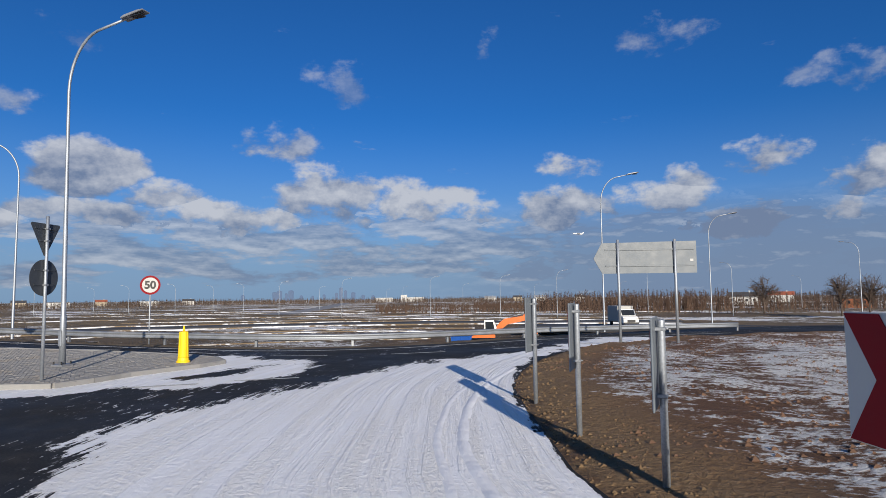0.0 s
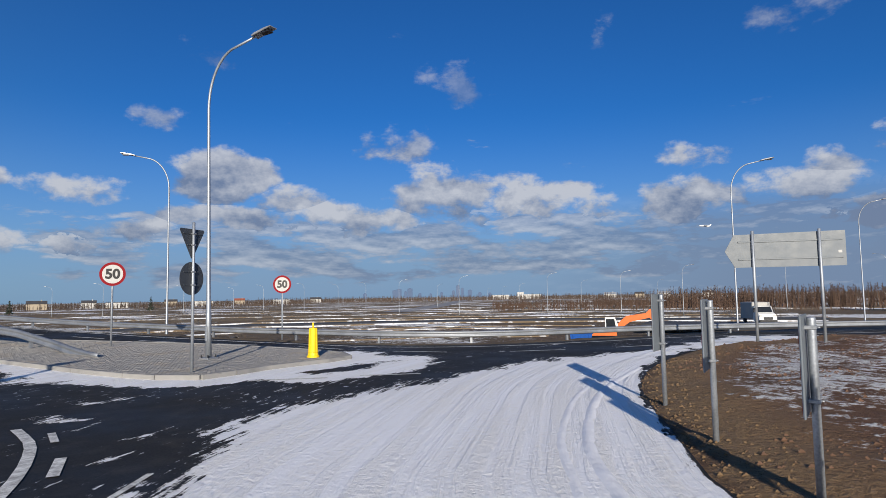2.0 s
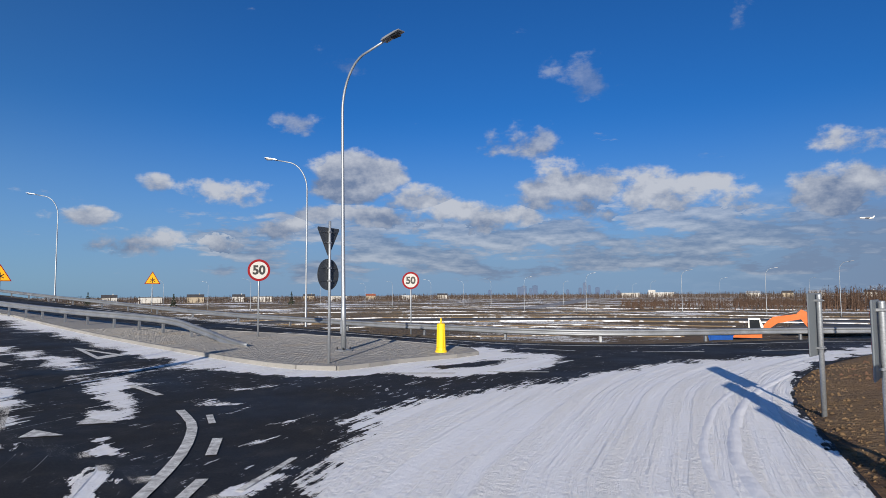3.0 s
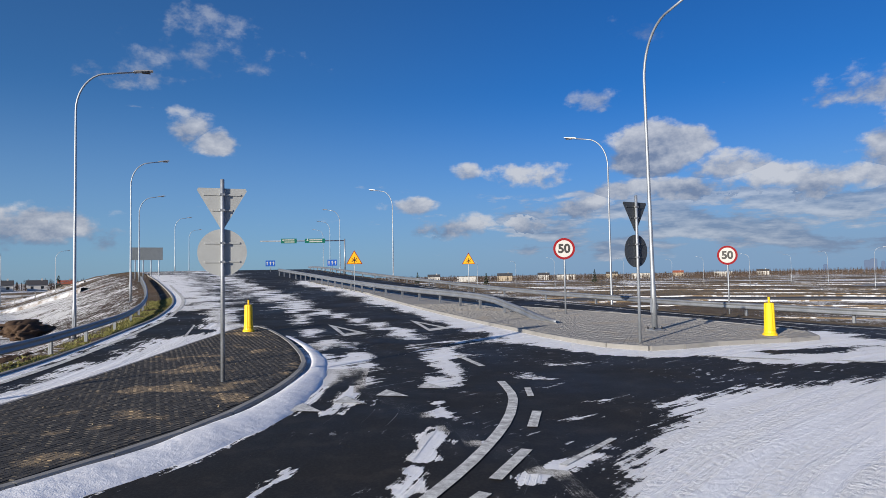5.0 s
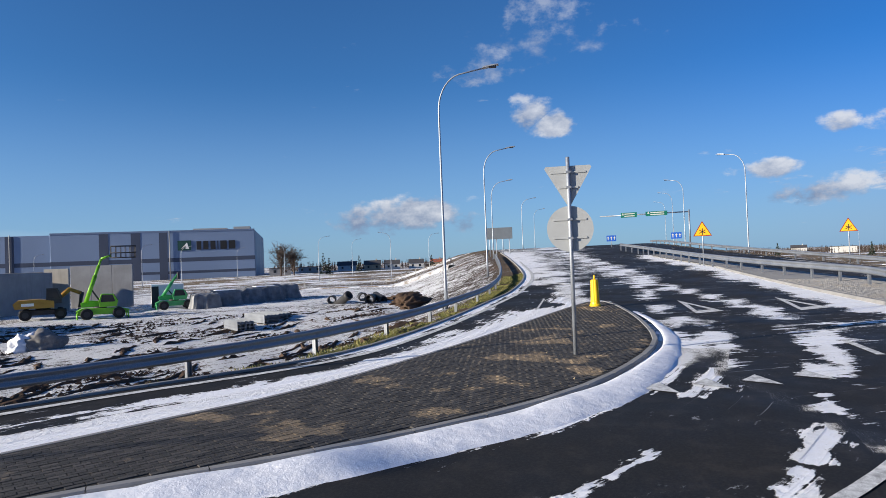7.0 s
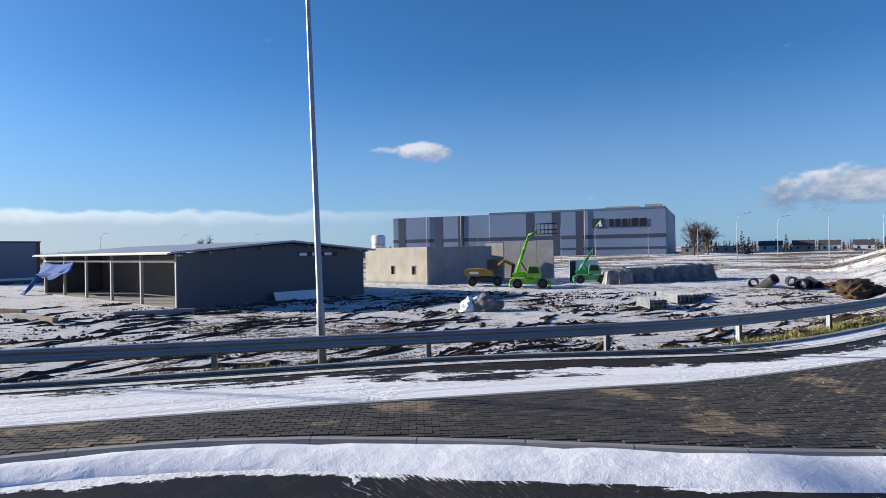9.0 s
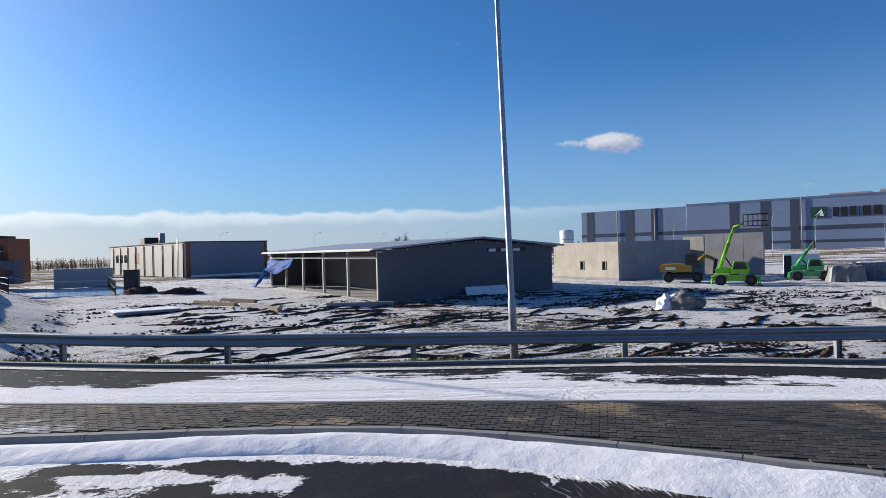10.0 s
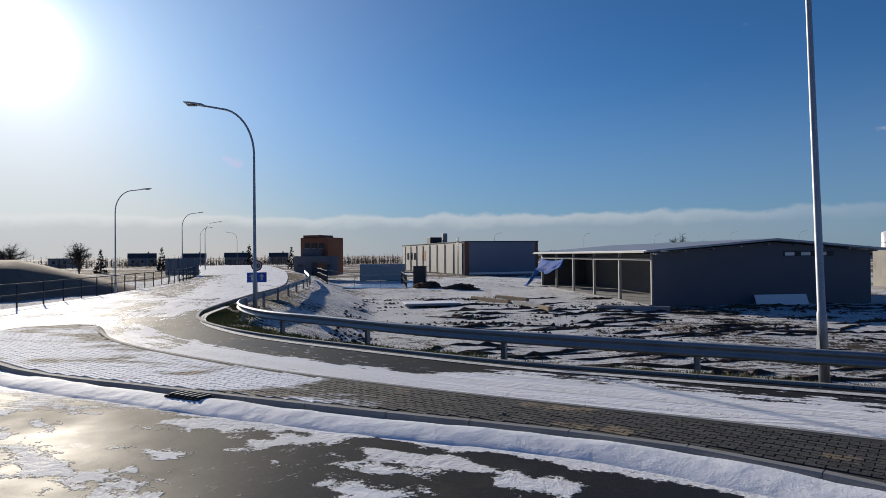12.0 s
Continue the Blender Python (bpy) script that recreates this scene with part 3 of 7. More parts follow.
def build_ground():
    gx, gy = grid_axis(-62, 32, 0.5, 2600), grid_axis(-72, 62, 0.5, 2600)
    X, Y = np.meshgrid(gx, gy, indexing="ij")
    Z = ground_z(X, Y)
    LAND.update(x=gx, y=gy, z=Z)
    nx, ny = X.shape
    idx = np.arange(nx * ny).reshape(nx, ny)
    quads = np.stack([idx[:-1, :-1], idx[1:, :-1], idx[1:, 1:], idx[:-1, 1:]], -1).reshape(-1, 4)
    me = bpy.data.meshes.new("ground")
    me.from_pydata(np.stack([X, Y, Z], -1).reshape(-1, 3).tolist(), [], quads.tolist())
    me.polygons.foreach_set("use_smooth", np.ones(len(quads), bool))
    d, _ = to_line(OUT, X, Y, True)
    plot = inside(EARTH, X, Y)
    e, _ = to_line(np.array(EARTH[:40]), X, Y)
    north = ss((Y - 0.25 * X - 14) / 10)
    far = np.hypot(X, Y)
    snow = 0.53 - 0.10 * north
    snow = np.where(far > 110, np.where(north > 0.5, 0.41, 0.45), snow)
    snow = np.where(plot, 0.50 + 0.06 * ss((e - 3) / 5) - 0.22 * (1 - ss((e - 0.5) / 2.0)), snow)
    verge = (1 - ss((d - 1.2) / 1.5)) * (~plot)
    snow = snow - 0.12 * verge
    bank = ss((-X - 20) / 8) * (1 - ss((d - 6) / 3)) * (~plot) * (Y < 0)
    snow = snow - 0.07 * bank
    snow = snow + 0.045 * ss((-X - 8) / 10) * (1 - north) * (~plot)
    snow = snow + 0.07 * ss((X + 8) / 8) * ss((-Y - 18) / 6) * (far < 110)
    grass = np.clip(0.5 * verge + ss((far - 90) / 60) * 0.95 + 0.6 * north, 0, 1) * (~plot)
    sand = np.where(plot, 1 - ss((e - 0.7) / 2.0) * 0.9, 0.01 + 0.07 * ss(value_noise(X, Y, 9, 21)))
    col = np.stack([np.clip(snow, 0, 1), grass, np.clip(sand, 0, 1), np.ones_like(sand)], -1)
    a = me.color_attributes.new("cover", "FLOAT_COLOR", "POINT")
    a.data.foreach_set("color", col.reshape(-1).astype(np.float32))
    me.materials.append(GROUND)
    tagged(new("ground", me), "churned frozen brown earth with patches of snow", "ground", kind="structure")


build_ground()

ISLE_A_NEAR = [(-62, -4.6), (-44.7, 1.0), (-29.7, 4.0), (-22.3, 5.5), (-17.6, 6.5), (-15.8, 7.2), (-15.2, 8.0), (-15.7, 9.6), (-15.9, 11.5), (-16.0, 12.8), (-16.6, 13.5), (-17.6, 13.75)]
ISLE_A_FAR = [(-19.7, 13.6), (-24.1, 12.3), (-28.2, 10.0), (-31, 8.2), (-35.3, 6.0), (-42.3, 3.5), (-62, -2.6)]
ISLE_B_NEAR = [(14.5, -13.24), (9.44, -9.86), (5.25, -8.6), (2.08, -7.81), (-0.39, -7.25), (-1.79, -6.75), (-3.03, -5.95), (-4.14, -5.1), (-5.87, -3.6), (-7.28, -2.62), (-8.65, -1.87), (-10.56, -1.25), (-13.3, -0.85), (-15.6, -0.9), (-19.5, -1.65), (-23.2, -2.7), (-24.6, -3.3)]
ISLE_B_FAR = [(-24.6, -3.9), (-20.1, -4.5), (-13.3, -5.05), (-8.84, -5.61), (-6.88, -6.24), (-3.36, -7.51), (-1.71, -8.09), (2.05, -9.3), (5.61, -10.76), (9.83, -13.17), (13.12, -16.34), (14.81, -15.63)]
SNOW_EDGE = [(-3.2, 0.2), (-4.6, 1.7), (-6.4, 2.85), (-7.9, 3.9), (-9.9, 6.2), (-10.4, 9.4), (-11.1, 15.2), (-10.6, 19), (-9.6, 23)]


def build_road():
    """The carriageways as one sheet, fine near the junction, with the snow cover kept in the mesh."""

    pts = list(OUTLINE)
    edges = [(k, (k + 1) % len(pts)) for k in range(len(pts))]
    rings = ((0.22, 0, 12), (0.36, 12, 17), (0.8, 17, 34), (1.6, 34, 75), (4.0, 75, 220))
    for step, r0, r1 in rings:
        g = np.arange(-r1, r1, step)
        X, Y = np.meshgrid(g, g)
        X = X + (np.round(Y / step) % 2) * step / 2
        far = np.hypot(X + 2, Y)
        m = (far >= r0) & (far < r1)
        X, Y = X[m], Y[m]
        m = inside(OUT, X, Y)
        X, Y = X[m], Y[m]
        d, _ = to_line(OUT, X, Y, True)
        m = d > 0.35 * step
        pts += list(zip(X[m].tolist(), Y[m].tolist()))
    vs, _, fs, *_ = delaunay_2d_cdt([Vector(p) for p in pts], edges, [list(range(len(OUTLINE)))], 1, 1e-5)
    V = np.array([(v.x, v.y) for v in vs])
    X, Y = V.T
    me = bpy.data.meshes.new("road")
    me.from_pydata(np.stack([X, Y, road_z(X)], 1).tolist(), [], [list(f) for f in fs])
    me.polygons.foreach_set("use_smooth", np.ones(len(fs), bool))
    def soft(q, w):
        return 1 - ss(q / w)
    c = np.full(X.shape, 0.22)
    field = inside(np.array(flat(EDGE_EAST[:12]) + [(-10, 30)] + flat(SNOW_EDGE)[::-1] + [(0, -1)]), X, Y)
    d, _ = to_line(flat(SNOW_EDGE), X, Y)
    c = np.maximum(c, np.where(field, 0.45 + 0.55 * ss(d / 0.9), 0.42 * soft(d, 1.0)))
    # strips left along the kerbs
    d, _ = to_line(flat(ISLE_A_NEAR), X, Y)
    c = np.maximum(c, 1.0 * soft(d - 0.9, 0.9) * (0.85 + 0.15 * ss((X + 30) / 10)))
    d, _ = to_line([(-17, 13.6), (-14.4, 14.2), (-13, 12.2), (-13.2, 9.6), (-15.2, 9)], X, Y)
    c = np.maximum(c, 0.85 * soft(d - 0.4, 1.0))
    d, _ = to_line(flat(ISLE_B_FAR), X, Y)
    c = np.maximum(c, 0.95 * soft(d - 0.6 - 0.9 * ss((X + 8) / 7), 0.9))
    d, _ = to_line(flat(ISLE_B_NEAR), X, Y)
    c = np.maximum(c, 0.95 * soft(d - 0.6, 0.6) * ss((X + 22) / 8))
    # the ridges between the wheel tracks of the ramp
    for line, w0, w1, s in (([(-11.8, 2.0), (-13.9, 2.2), (-17.0, 2.5), (-21.1, 2.0), (-25.1, 0.9), (-32.1, -1.4), (-50, -6.5), (-72, -14), (-120, -28)], 0.34, 0.9, 0.82),
                            ([(-16.0, 2.0), (-15.6, 3.2), (-15.0, 4.4)], 0.3, 0.05, 0.62),
                            ([(-17.0, 2.2), (-18.4, 3.4), (-19.5, 4.6)], 0.35, 0.05, 0.66),
                            ([(-12.0, 2.2), (-12.2, 3.2), (-11.8, 4.0)], 0.2, 0.05, 0.62),
                            ([(-13.5, 4.6), (-13.8, 6.1)], 0.14, 0.14, 0.7),
                            ([(-9.6, 0.0), (-10.3, 0.16), (-11.5, 0.3), (-12.7, 0.43), (-16.0, 0.45), (-18.3, 0.1), (-22.2, -1.2), (-36, -3.4), (-60, -10)], 0.15, 0.5, 0.78),
                            ([(-10.0, 1.68), (-9.1, 1.55)], 0.17, 0.17, 0.82), ([(-8.4, 1.40), (-7.1, 1.08)], 0.18, 0.18, 0.84), ([(-6.7, 1.02), (-5.6, 0.72), (-4.9, 0.4)], 0.17, 0.17, 0.84),
                            ([(-6.9, -0.39), (-6.1, -0.63), (-5.5, -0.9)], 0.10, 0.14, 0.8),
                            ([(-7.66, 1.72), (-7.55, 1.85)], 0.06, 0.06, 0.7), ([(-8.1, -0.25), (-7.9, -0.2)], 0.06, 0.06, 0.66), ([(-8.5, 2.9), (-8.7, 3.9)], 0.10, 0.10, 0.66), ([(-9.6, 3.7), (-9.7, 4.4)], 0.06, 0.06, 0.62),
                            ([(-6.2, 2.0), (-6.5, 2.5), (-6.8, 3.0)], 0.16, 0.16, 0.8),
                            ([(3.04, -6.46), (2.42, -6.77), (1.84, -7.09)], 0.14, 0.18, 0.82), ([(1.58, -6.41), (0.95, -6.28), (-0.31, -5.75)], 0.16, 0.2, 0.82), ([(4.62, -7.04), (3.15, -7.35)], 0.10, 0.1, 0.8), ([(3.89, -5.99), (2.84, -6.3)], 0.12, 0.12, 0.8), ([(6.72, -6.51), (4.83, -5.67), (3.15, -4.94)], 0.22, 0.22, 0.78), ([(7.88, -8.4), (5.67, -7.35)], 0.2, 0.14, 0.78),
                            ([(-25, -4.6), (-36, -7.3), (-52, -12.8), (-80, -22)], 0.6, 1.4, 0.82),
                            ([(-24, -6.4), (-14, -6), (-9.63, -6.49), (-5.25, -8.72), (0, -10.71), (5.25, -12.71), (9.45, -15.96)], 0.3, 0.3, 0.66)):
        d, along = to_line(flat(line, 0.3), X, Y)
        span = max(along.max(), 1e-3)
        w = w0 + (w1 - w0) * np.clip(along / span, 0, 1)
        c = np.maximum(c, 0.9 * s * soft(d - (0.75 if span > 20 else 0.5) * w, 0.10 + 0.6 * w))
    c = np.maximum(c, 0.50 * ss((-X - 26) / 20) * (Y < 0.25 * X + 6))
    d, _ = to_line(flat(EDGE_WEST[2:14]), X, Y)
    c = np.maximum(c, 0.92 * soft(d - 0.30, 0.3) * (1 - ss((X + 15) / 7)))
    # the southern arm is white, but for a bare strip in the bend
    south = ss((-Y - 8.5 + 0.0 * X) / 4) * ss((X + 1 - 0.0 * Y) / 7)
    c = np.maximum(c, 0.80 * south)
    d, _ = to_line(flat([(2, -11.6), (5.5, -13.2), (8.5, -15.2), (10.8, -17.6), (11.8, -20.5)]), X, Y)
    c = c * (1 - 0.9 * soft(d - 0.5, 0.9))
    # bare wheel tracks on the southern arm
    for near, far in ((222.0, 210.6), (219.2, 209.6), (214.5, 208.2)):
        tr = [tuple(eye_at(near + (far - near) * t, 15 + 60 * t * t + 8 * t).xy) for t in (0, 0.2, 0.4, 0.6, 0.8, 1.0)]
        d, _ = to_line(flat(tr), X, Y)
        c = c * (1 - 0.42 * soft(d - 0.12, 0.45))
    c = np.maximum(c, 0.43 * ss((X + 3) / 4) * ss((-Y - 1) / 3) * (Y > -8))
    a = me.attributes.new("snow", "FLOAT", "POINT")
    a.data.foreach_set("value", np.clip(c, 0, 1).astype(np.float32))
    d0, l0 = to_line(flat(EDGE_EAST[1:]), X, Y)
    d1, l1 = to_line(flat(EDGE_WEST), X, Y)
    use = (Y > 0.35 * X + 4.5) | field
    near = (1 - use) * ss((X + 4.5) / 2) * ss((Y + 8.5) / 1.0)
    lane = np.stack([np.where(use, d0, (d1 * (1 - 0.72 * near)) + 60), np.where(use, l0, l1 * (1 + 0.8 * near)), 0 * X], 1)
    a = me.attributes.new("lane", "FLOAT_VECTOR", "POINT")
    a.data.foreach_set("vector", lane.reshape(-1).astype(np.float32))
    me.materials.append(ROAD)
    tagged(new("road", me), "dark asphalt junction partly covered in driven snow", "road", kind="structure")


build_road()


# ---- traffic islands ----
def sheet(name, outline, lift, step, material, parent=None, snow=None):
    """A flat paved sheet inside an outline, following the road's rise."""
    out = list(outline)
    edges = [(k, (k + 1) % len(out)) for k in range(len(out))]
    O = np.array(out)
    gx, gy = np.arange(O[:, 0].min(), O[:, 0].max(), step), np.arange(O[:, 1].min(), O[:, 1].max(), step)
    X, Y = [v.ravel() for v in np.meshgrid(gx, gy)]
    m = inside(O, X, Y)
    X, Y = X[m], Y[m]
    d, _ = to_line(O, X, Y, True)
    pts = out + [p for p, q in zip(zip(X.tolist(), Y.tolist()), d) if q > 0.3 * step]
    vs, _, fs, *_ = delaunay_2d_cdt([Vector(p) for p in pts], edges, [list(range(len(out)))], 1, 1e-5)
    V = np.array([(v.x, v.y) for v in vs])
    ob = part(name, (np.c_[V, road_z(V[:, 0]) + lift].tolist(), [], [list(f) for f in fs]), material, parent)
    ob.data.polygons.foreach_set("use_smooth", np.ones(len(fs), bool))
    if snow is not None:
        a = ob.data.attributes.new("snow", "FLOAT", "POINT")
        a.data.foreach_set("value", snow(V[:, 0], V[:, 1]).astype(np.float32))
    return ob


def kerb_stones(parent, line, lift, width=0.15, skirt=0.14):
    """One-metre kerb stones along a line, each a bevelled block of its own."""
    pts = smooth_line(line, 0.98)
    for a, b in zip(pts, pts[1:]):
        d = (b - a)
        n = Vector((-d.y, d.x, 0)).normalized() * width / 2
        za, zb = rz(a.x) + lift, rz(b.x) + lift
        e = d.normalized() * 0.006
        bm = bmesh.new()
        ring = []
        for p, z in ((a + e, za), (b - e, zb)):
            c = 0.02
            ring.append([bm.verts.new((p + n * s).to_tuple()[:2] + (z + q,)) for s, q in ((1, -skirt), (1, -c), (0.8, 0), (-0.8, 0), (-1, -c), (-1, -skirt))])
        for k in range(6):
            bm.faces.new((ring[0][k], ring[0][(k + 1) % 6], ring[1][(k + 1) % 6], ring[1][k]))
        bm.faces.new(ring[0][::-1])
        bm.faces.new(ring[1])
        bmesh.ops.recalc_face_normals(bm, faces=bm.faces)
        part("kerb_stone", bm, KERB, parent)


def island_snow(X, Y):
    d, _ = to_line([(14, -13), (6, -9.5), (2.5, -8.3)], X, Y)
    return 0.22 - 0.06 * np.clip(d, 0, 5) + 0.30 * ss((X - 0.5) / 5) - 0.14 * ss((-X + 0) / 6)


def pavers(parent, outline, lift, length, width, material, cut, snow):
    """Block paving laid in rows; the ones nearest the junction are single blocks, the rest is one laid field."""
    O = np.array(outline)
    verts, faces, cov, singles = [], [], [], 0
    ang = radians(-28)
    ca, sa_ = math.cos(ang), math.sin(ang)
    U, V = O[:, 0] * ca + O[:, 1] * sa_, -O[:, 0] * sa_ + O[:, 1] * ca
    j, rnd = 0, random.Random(5)
    block = None
    for v in np.arange(V.min(), V.max(), width):
        us = np.arange(U.min() + (j % 2) * length / 2, U.max(), length)
        X, Y = us * ca - v * sa_, us * sa_ + v * ca
        d, _ = to_line(O, X, Y, True)
        ok = inside(O, X, Y) & (d > 0.13)
        j += 1
        if not ok.any():
            continue
        S = snow(X, Y)
        Zr = road_z(X)
        for x, y, s, z in zip(X[ok], Y[ok], S[ok], Zr[ok]):
            z = z + lift + rnd.uniform(-0.003, 0.003)
            l, w, g = length / 2 - 0.0015, width / 2 - 0.0015, 0.005
            ring0 = [(-l, -w), (l, -w), (l, w), (-l, w)]
            ring1 = [(-l + g, -w + g), (l - g, -w + g), (l - g, w - g), (-l + g, w - g)]
            near = singles < 300 and cut(x, y)
            cx, cy = (0, 0) if near else (x, y)
            vv = [(cx + p * ca - q * sa_, cy + p * sa_ + q * ca, (0 if near else z) - 0.012) for p, q in ring0] + [(cx + p * ca - q * sa_, cy + p * sa_ + q * ca, (0 if near else z)) for p, q in ring1]
            ff = [(4, 5, 6, 7), (0, 1, 5, 4), (1, 2, 6, 5), (2, 3, 7, 6), (3, 0, 4, 7)]
            if near:
                if block is None:
                    ob = part("paver", (vv, [], ff), PAVER_ONE, parent)
                    block = ob.data
                else:
                    ob = new("paver", block)
                    ob.parent = parent
                ob.location = (x, y, z)
                singles += 1
                continue
            k = len(verts)
            verts += vv
            faces += [tuple(k + q for q in f) for f in ff]
            cov += [s] * 8
    ob = part("paver_field", (verts, [], faces), material, parent)
    tagged(ob, kind="stuff")
    a = ob.data.attributes.new("snow", "FLOAT", "POINT")
    a.data.foreach_set("value", np.array(cov, np.float32))


def single_paver_material():
    k = Mat("dark_paver_single", 0.82)
    col = k.mix(k.random(), (0.028, 0.0255, 0.023), (0.072, 0.064, 0.055))
    n, g = k.noise(0.8, 6, 0.62), k.noise(90, 3, 0.6)
    col = k.mix(k.math("MULTIPLY", k.step(n, 0.555, 0.61), 0.8), col, (0.30, 0.22, 0.13))
    k.color(k.mix(k.math("MULTIPLY", k.step(g, 0.45, 0.8), 0.25), col, (0.16, 0.15, 0.14)))
    k.bump(k.math("ADD", g, k.noise(22, 3, 0.6)), 0.8, 0.008)
    return k.m


PAVER_ONE = single_paver_material()
JOINT = plain("joint_sand", (0.030, 0.027, 0.023), 0.95)

ISLE_A = flat(ISLE_A_NEAR, 0.6) + flat(ISLE_A_FAR, 0.8)
ISLE_B = flat(ISLE_B_NEAR, 0.6) + flat(ISLE_B_FAR, 0.6)
isle_a = thing("traffic_island_1", (0, 0, 0), "raised traffic island paved in pale grey concrete blocks", "traffic island", kind="structure")
isle_b = thing("traffic_island_2", (0, 0, 0), "raised traffic island of dark grey block paving with sand stains", "traffic island", kind="structure")
sheet("bed", ISLE_A, 0.100, 2.0, PAVER_A, isle_a)
sheet("bed", ISLE_B, 0.060, 1.0, JOINT, isle_b)


def build_berm():
    """The bank of ploughed snow against the kerb, with a wavy outer foot."""
    line = smooth_line([(11.07, -10.59), (9.39, -9.49), (5.27, -8.28), (2.11, -7.49), (-0.39, -6.99), (-1.79, -6.48), (-3, -5.7), (-4.1, -4.85), (-5.87, -3.35), (-7.28, -2.38), (-8.65, -1.62), (-10.56, -1), (-13.3, -0.62), (-15.7, -0.66), (-18.6, -1.15), (-21.5, -1.95)], 0.16)
    prof = ((-0.14, 0.03), (-0.10, 0.085), (0.0, 0.115), (0.16, 0.11), (0.34, 0.085), (0.52, 0.045), (0.66, 0.0), (0.70, -0.03))
    bm = bmesh.new()
    rows, n = [], len(line)
    for i, p in enumerate(line):
        d = (line[min(i + 1, n - 1)] - line[max(i - 1, 0)]).normalized()
        side = Vector((d.y, -d.x, 0))
        wob = 0.5 * noise.noise(p * 0.55) + 0.35 * noise.noise(p * 1.9)
        end = min(1.0, i / 14, (n - 1 - i) / 40)
        wide = (0.85 + 0.24 * wob) * (1 - 0.28 * ss((p.x + 4) / 4)) * (0.35 + 0.65 * end) * (1.12 - 0.4 * ss((-p.x - 9) / 6))
        tall = (0.74 - 0.04 * ss((p.x + 2) / 4)) * (1.0 + 0.35 * noise.noise(p * 1.1 + Vector((9, 0, 0)))) * (0.25 + 0.75 * end)
        row = []
        for k, (s, z) in enumerate(prof):
            q = p + side * s * wide
            lump = 0.014 * noise.noise(Vector((q.x * 3.1, q.y * 3.1, k * 0.4))) + 0.012 * noise.noise(q * 9)
            row.append(bm.verts.new((q.x, q.y, rz(q.x) + z * tall + (lump if 0 < k < 7 else 0))))
        rows.append(row)
    for a, b in zip(rows, rows[1:]):
        for k in range(len(prof) - 1):
            bm.faces.new((a[k], a[k + 1], b[k + 1], b[k])).smooth = True
    bmesh.ops.recalc_face_normals(bm, faces=bm.faces)
    tagged(part("snow_bank", bm, SNOWM), "ploughed bank of clean white snow along the kerb", "snow bank", kind="stuff")


build_berm()


def snow_ridge(line, width, tall, label):
    """A low crusted ridge that wheels and the plough left in the snow."""
    pts = smooth_line(line, 0.12)
    bm = bmesh.new()
    rows = []
    for i, p in enumerate(pts):
        d = (pts[min(i + 1, len(pts) - 1)] - pts[max(i - 1, 0)]).normalized()
        n = Vector((-d.y, d.x, 0))
        f = 0.6 + 0.5 * noise.noise(p * 2.3)
        rows.append([bm.verts.new((p.x + n.x * s * width, p.y + n.y * s * width, rz(p.x) + z * tall * f + 0.015 * noise.noise(p * 9 + Vector((0, 0, s))) * (z > 0))) for s, z in ((-1, -0.3), (-0.5, 0.6), (0.1, 1.0), (0.6, 0.5), (1, -0.3))])
    for a, b in zip(rows, rows[1:]):
        for k in range(4):
            bm.faces.new((a[k], b[k], b[k + 1], a[k + 1])).smooth = True
    bmesh.ops.recalc_face_normals(bm, faces=bm.faces)
    tagged(part("snow_ridge", bm, SNOWM), label, "snow ridge", kind="stuff")


snow_ridge([(-1.9, 4.9), (-2.93, 6.13), (-4.3, 7.85), (-5.82, 10.6), (-6.8, 13.0), (-7.8, 16.5)], 0.10, 0.035, "low crusted ridge in the snow along the buried kerb")
snow_ridge([(-2.2, 4.4), (-3.5, 6.2), (-4.9, 8.1), (-6.4, 10.9), (-7.5, 13.6)], 0.07, 0.02, "low crusted ridge in the snow along the buried kerb")


# ---- road paint ----
def stripe(line, width, lift=0.012, close=False):
    pts = smooth_line(line, 0.4) if len(line) > 2 else [Vector((*line[0], 0)).lerp(Vector((*line[1], 0)), k / 8) for k in range(9)]
    bm = bmesh.new()
    rows = []
    for i, p in enumerate(pts):
        d = (pts[min(i + 1, len(pts) - 1)] - pts[max(i - 1, 0)]).normalized()
        n = Vector((-d.y, d.x, 0)) * width / 2
        rows.append([bm.verts.new((q.x, q.y, rz(q.x) + lift)) for q in (p - n, p + n)])
    for a, b in zip(rows, rows[1:]):
        bm.faces.new((a[0], b[0], b[1], a[1]))
    bmesh.ops.recalc_face_normals(bm, faces=bm.faces)
    return bm


marks = thing("road_markings", (0, 0, 0), "worn white painted road markings on the asphalt", "road marking", kind="structure")
part("curved_line", stripe([(-4.3, -0.2), (-5.1, 0.5), (-5.95, 1.07), (-7.07, 1.71), (-8.4, 2.33), (-9.56, 2.73), (-10.5, 2.95), (-11.7, 3.05)], 0.15), PAINT, marks)
for a, b, w in (((-10.95, 3.35), (-10.2, 3.2), 0.16), ((-9.1, 2.98), (-8.2, 2.65), 0.2), ((-7.2, 2.3), (-6.25, 1.72), 0.2), ((-5.9, 1.55), (-5.0, 0.85), 0.2), ((-7.45, 3.45), (-6.55, 2.5), 0.12),
                ((-15.6, 2.85), (-13.7, 3.1), 0.22), ((-12.6, 10.7), (-11.6, 11.9), 0.2), ((-14.0, 8.4), (-12.9, 9.9), 0.22), ((-26.5, -6.1), (-22.5, -5.4), 0.12)):
    part("dash", stripe([a, b], w * 0.68), PAINT, marks)
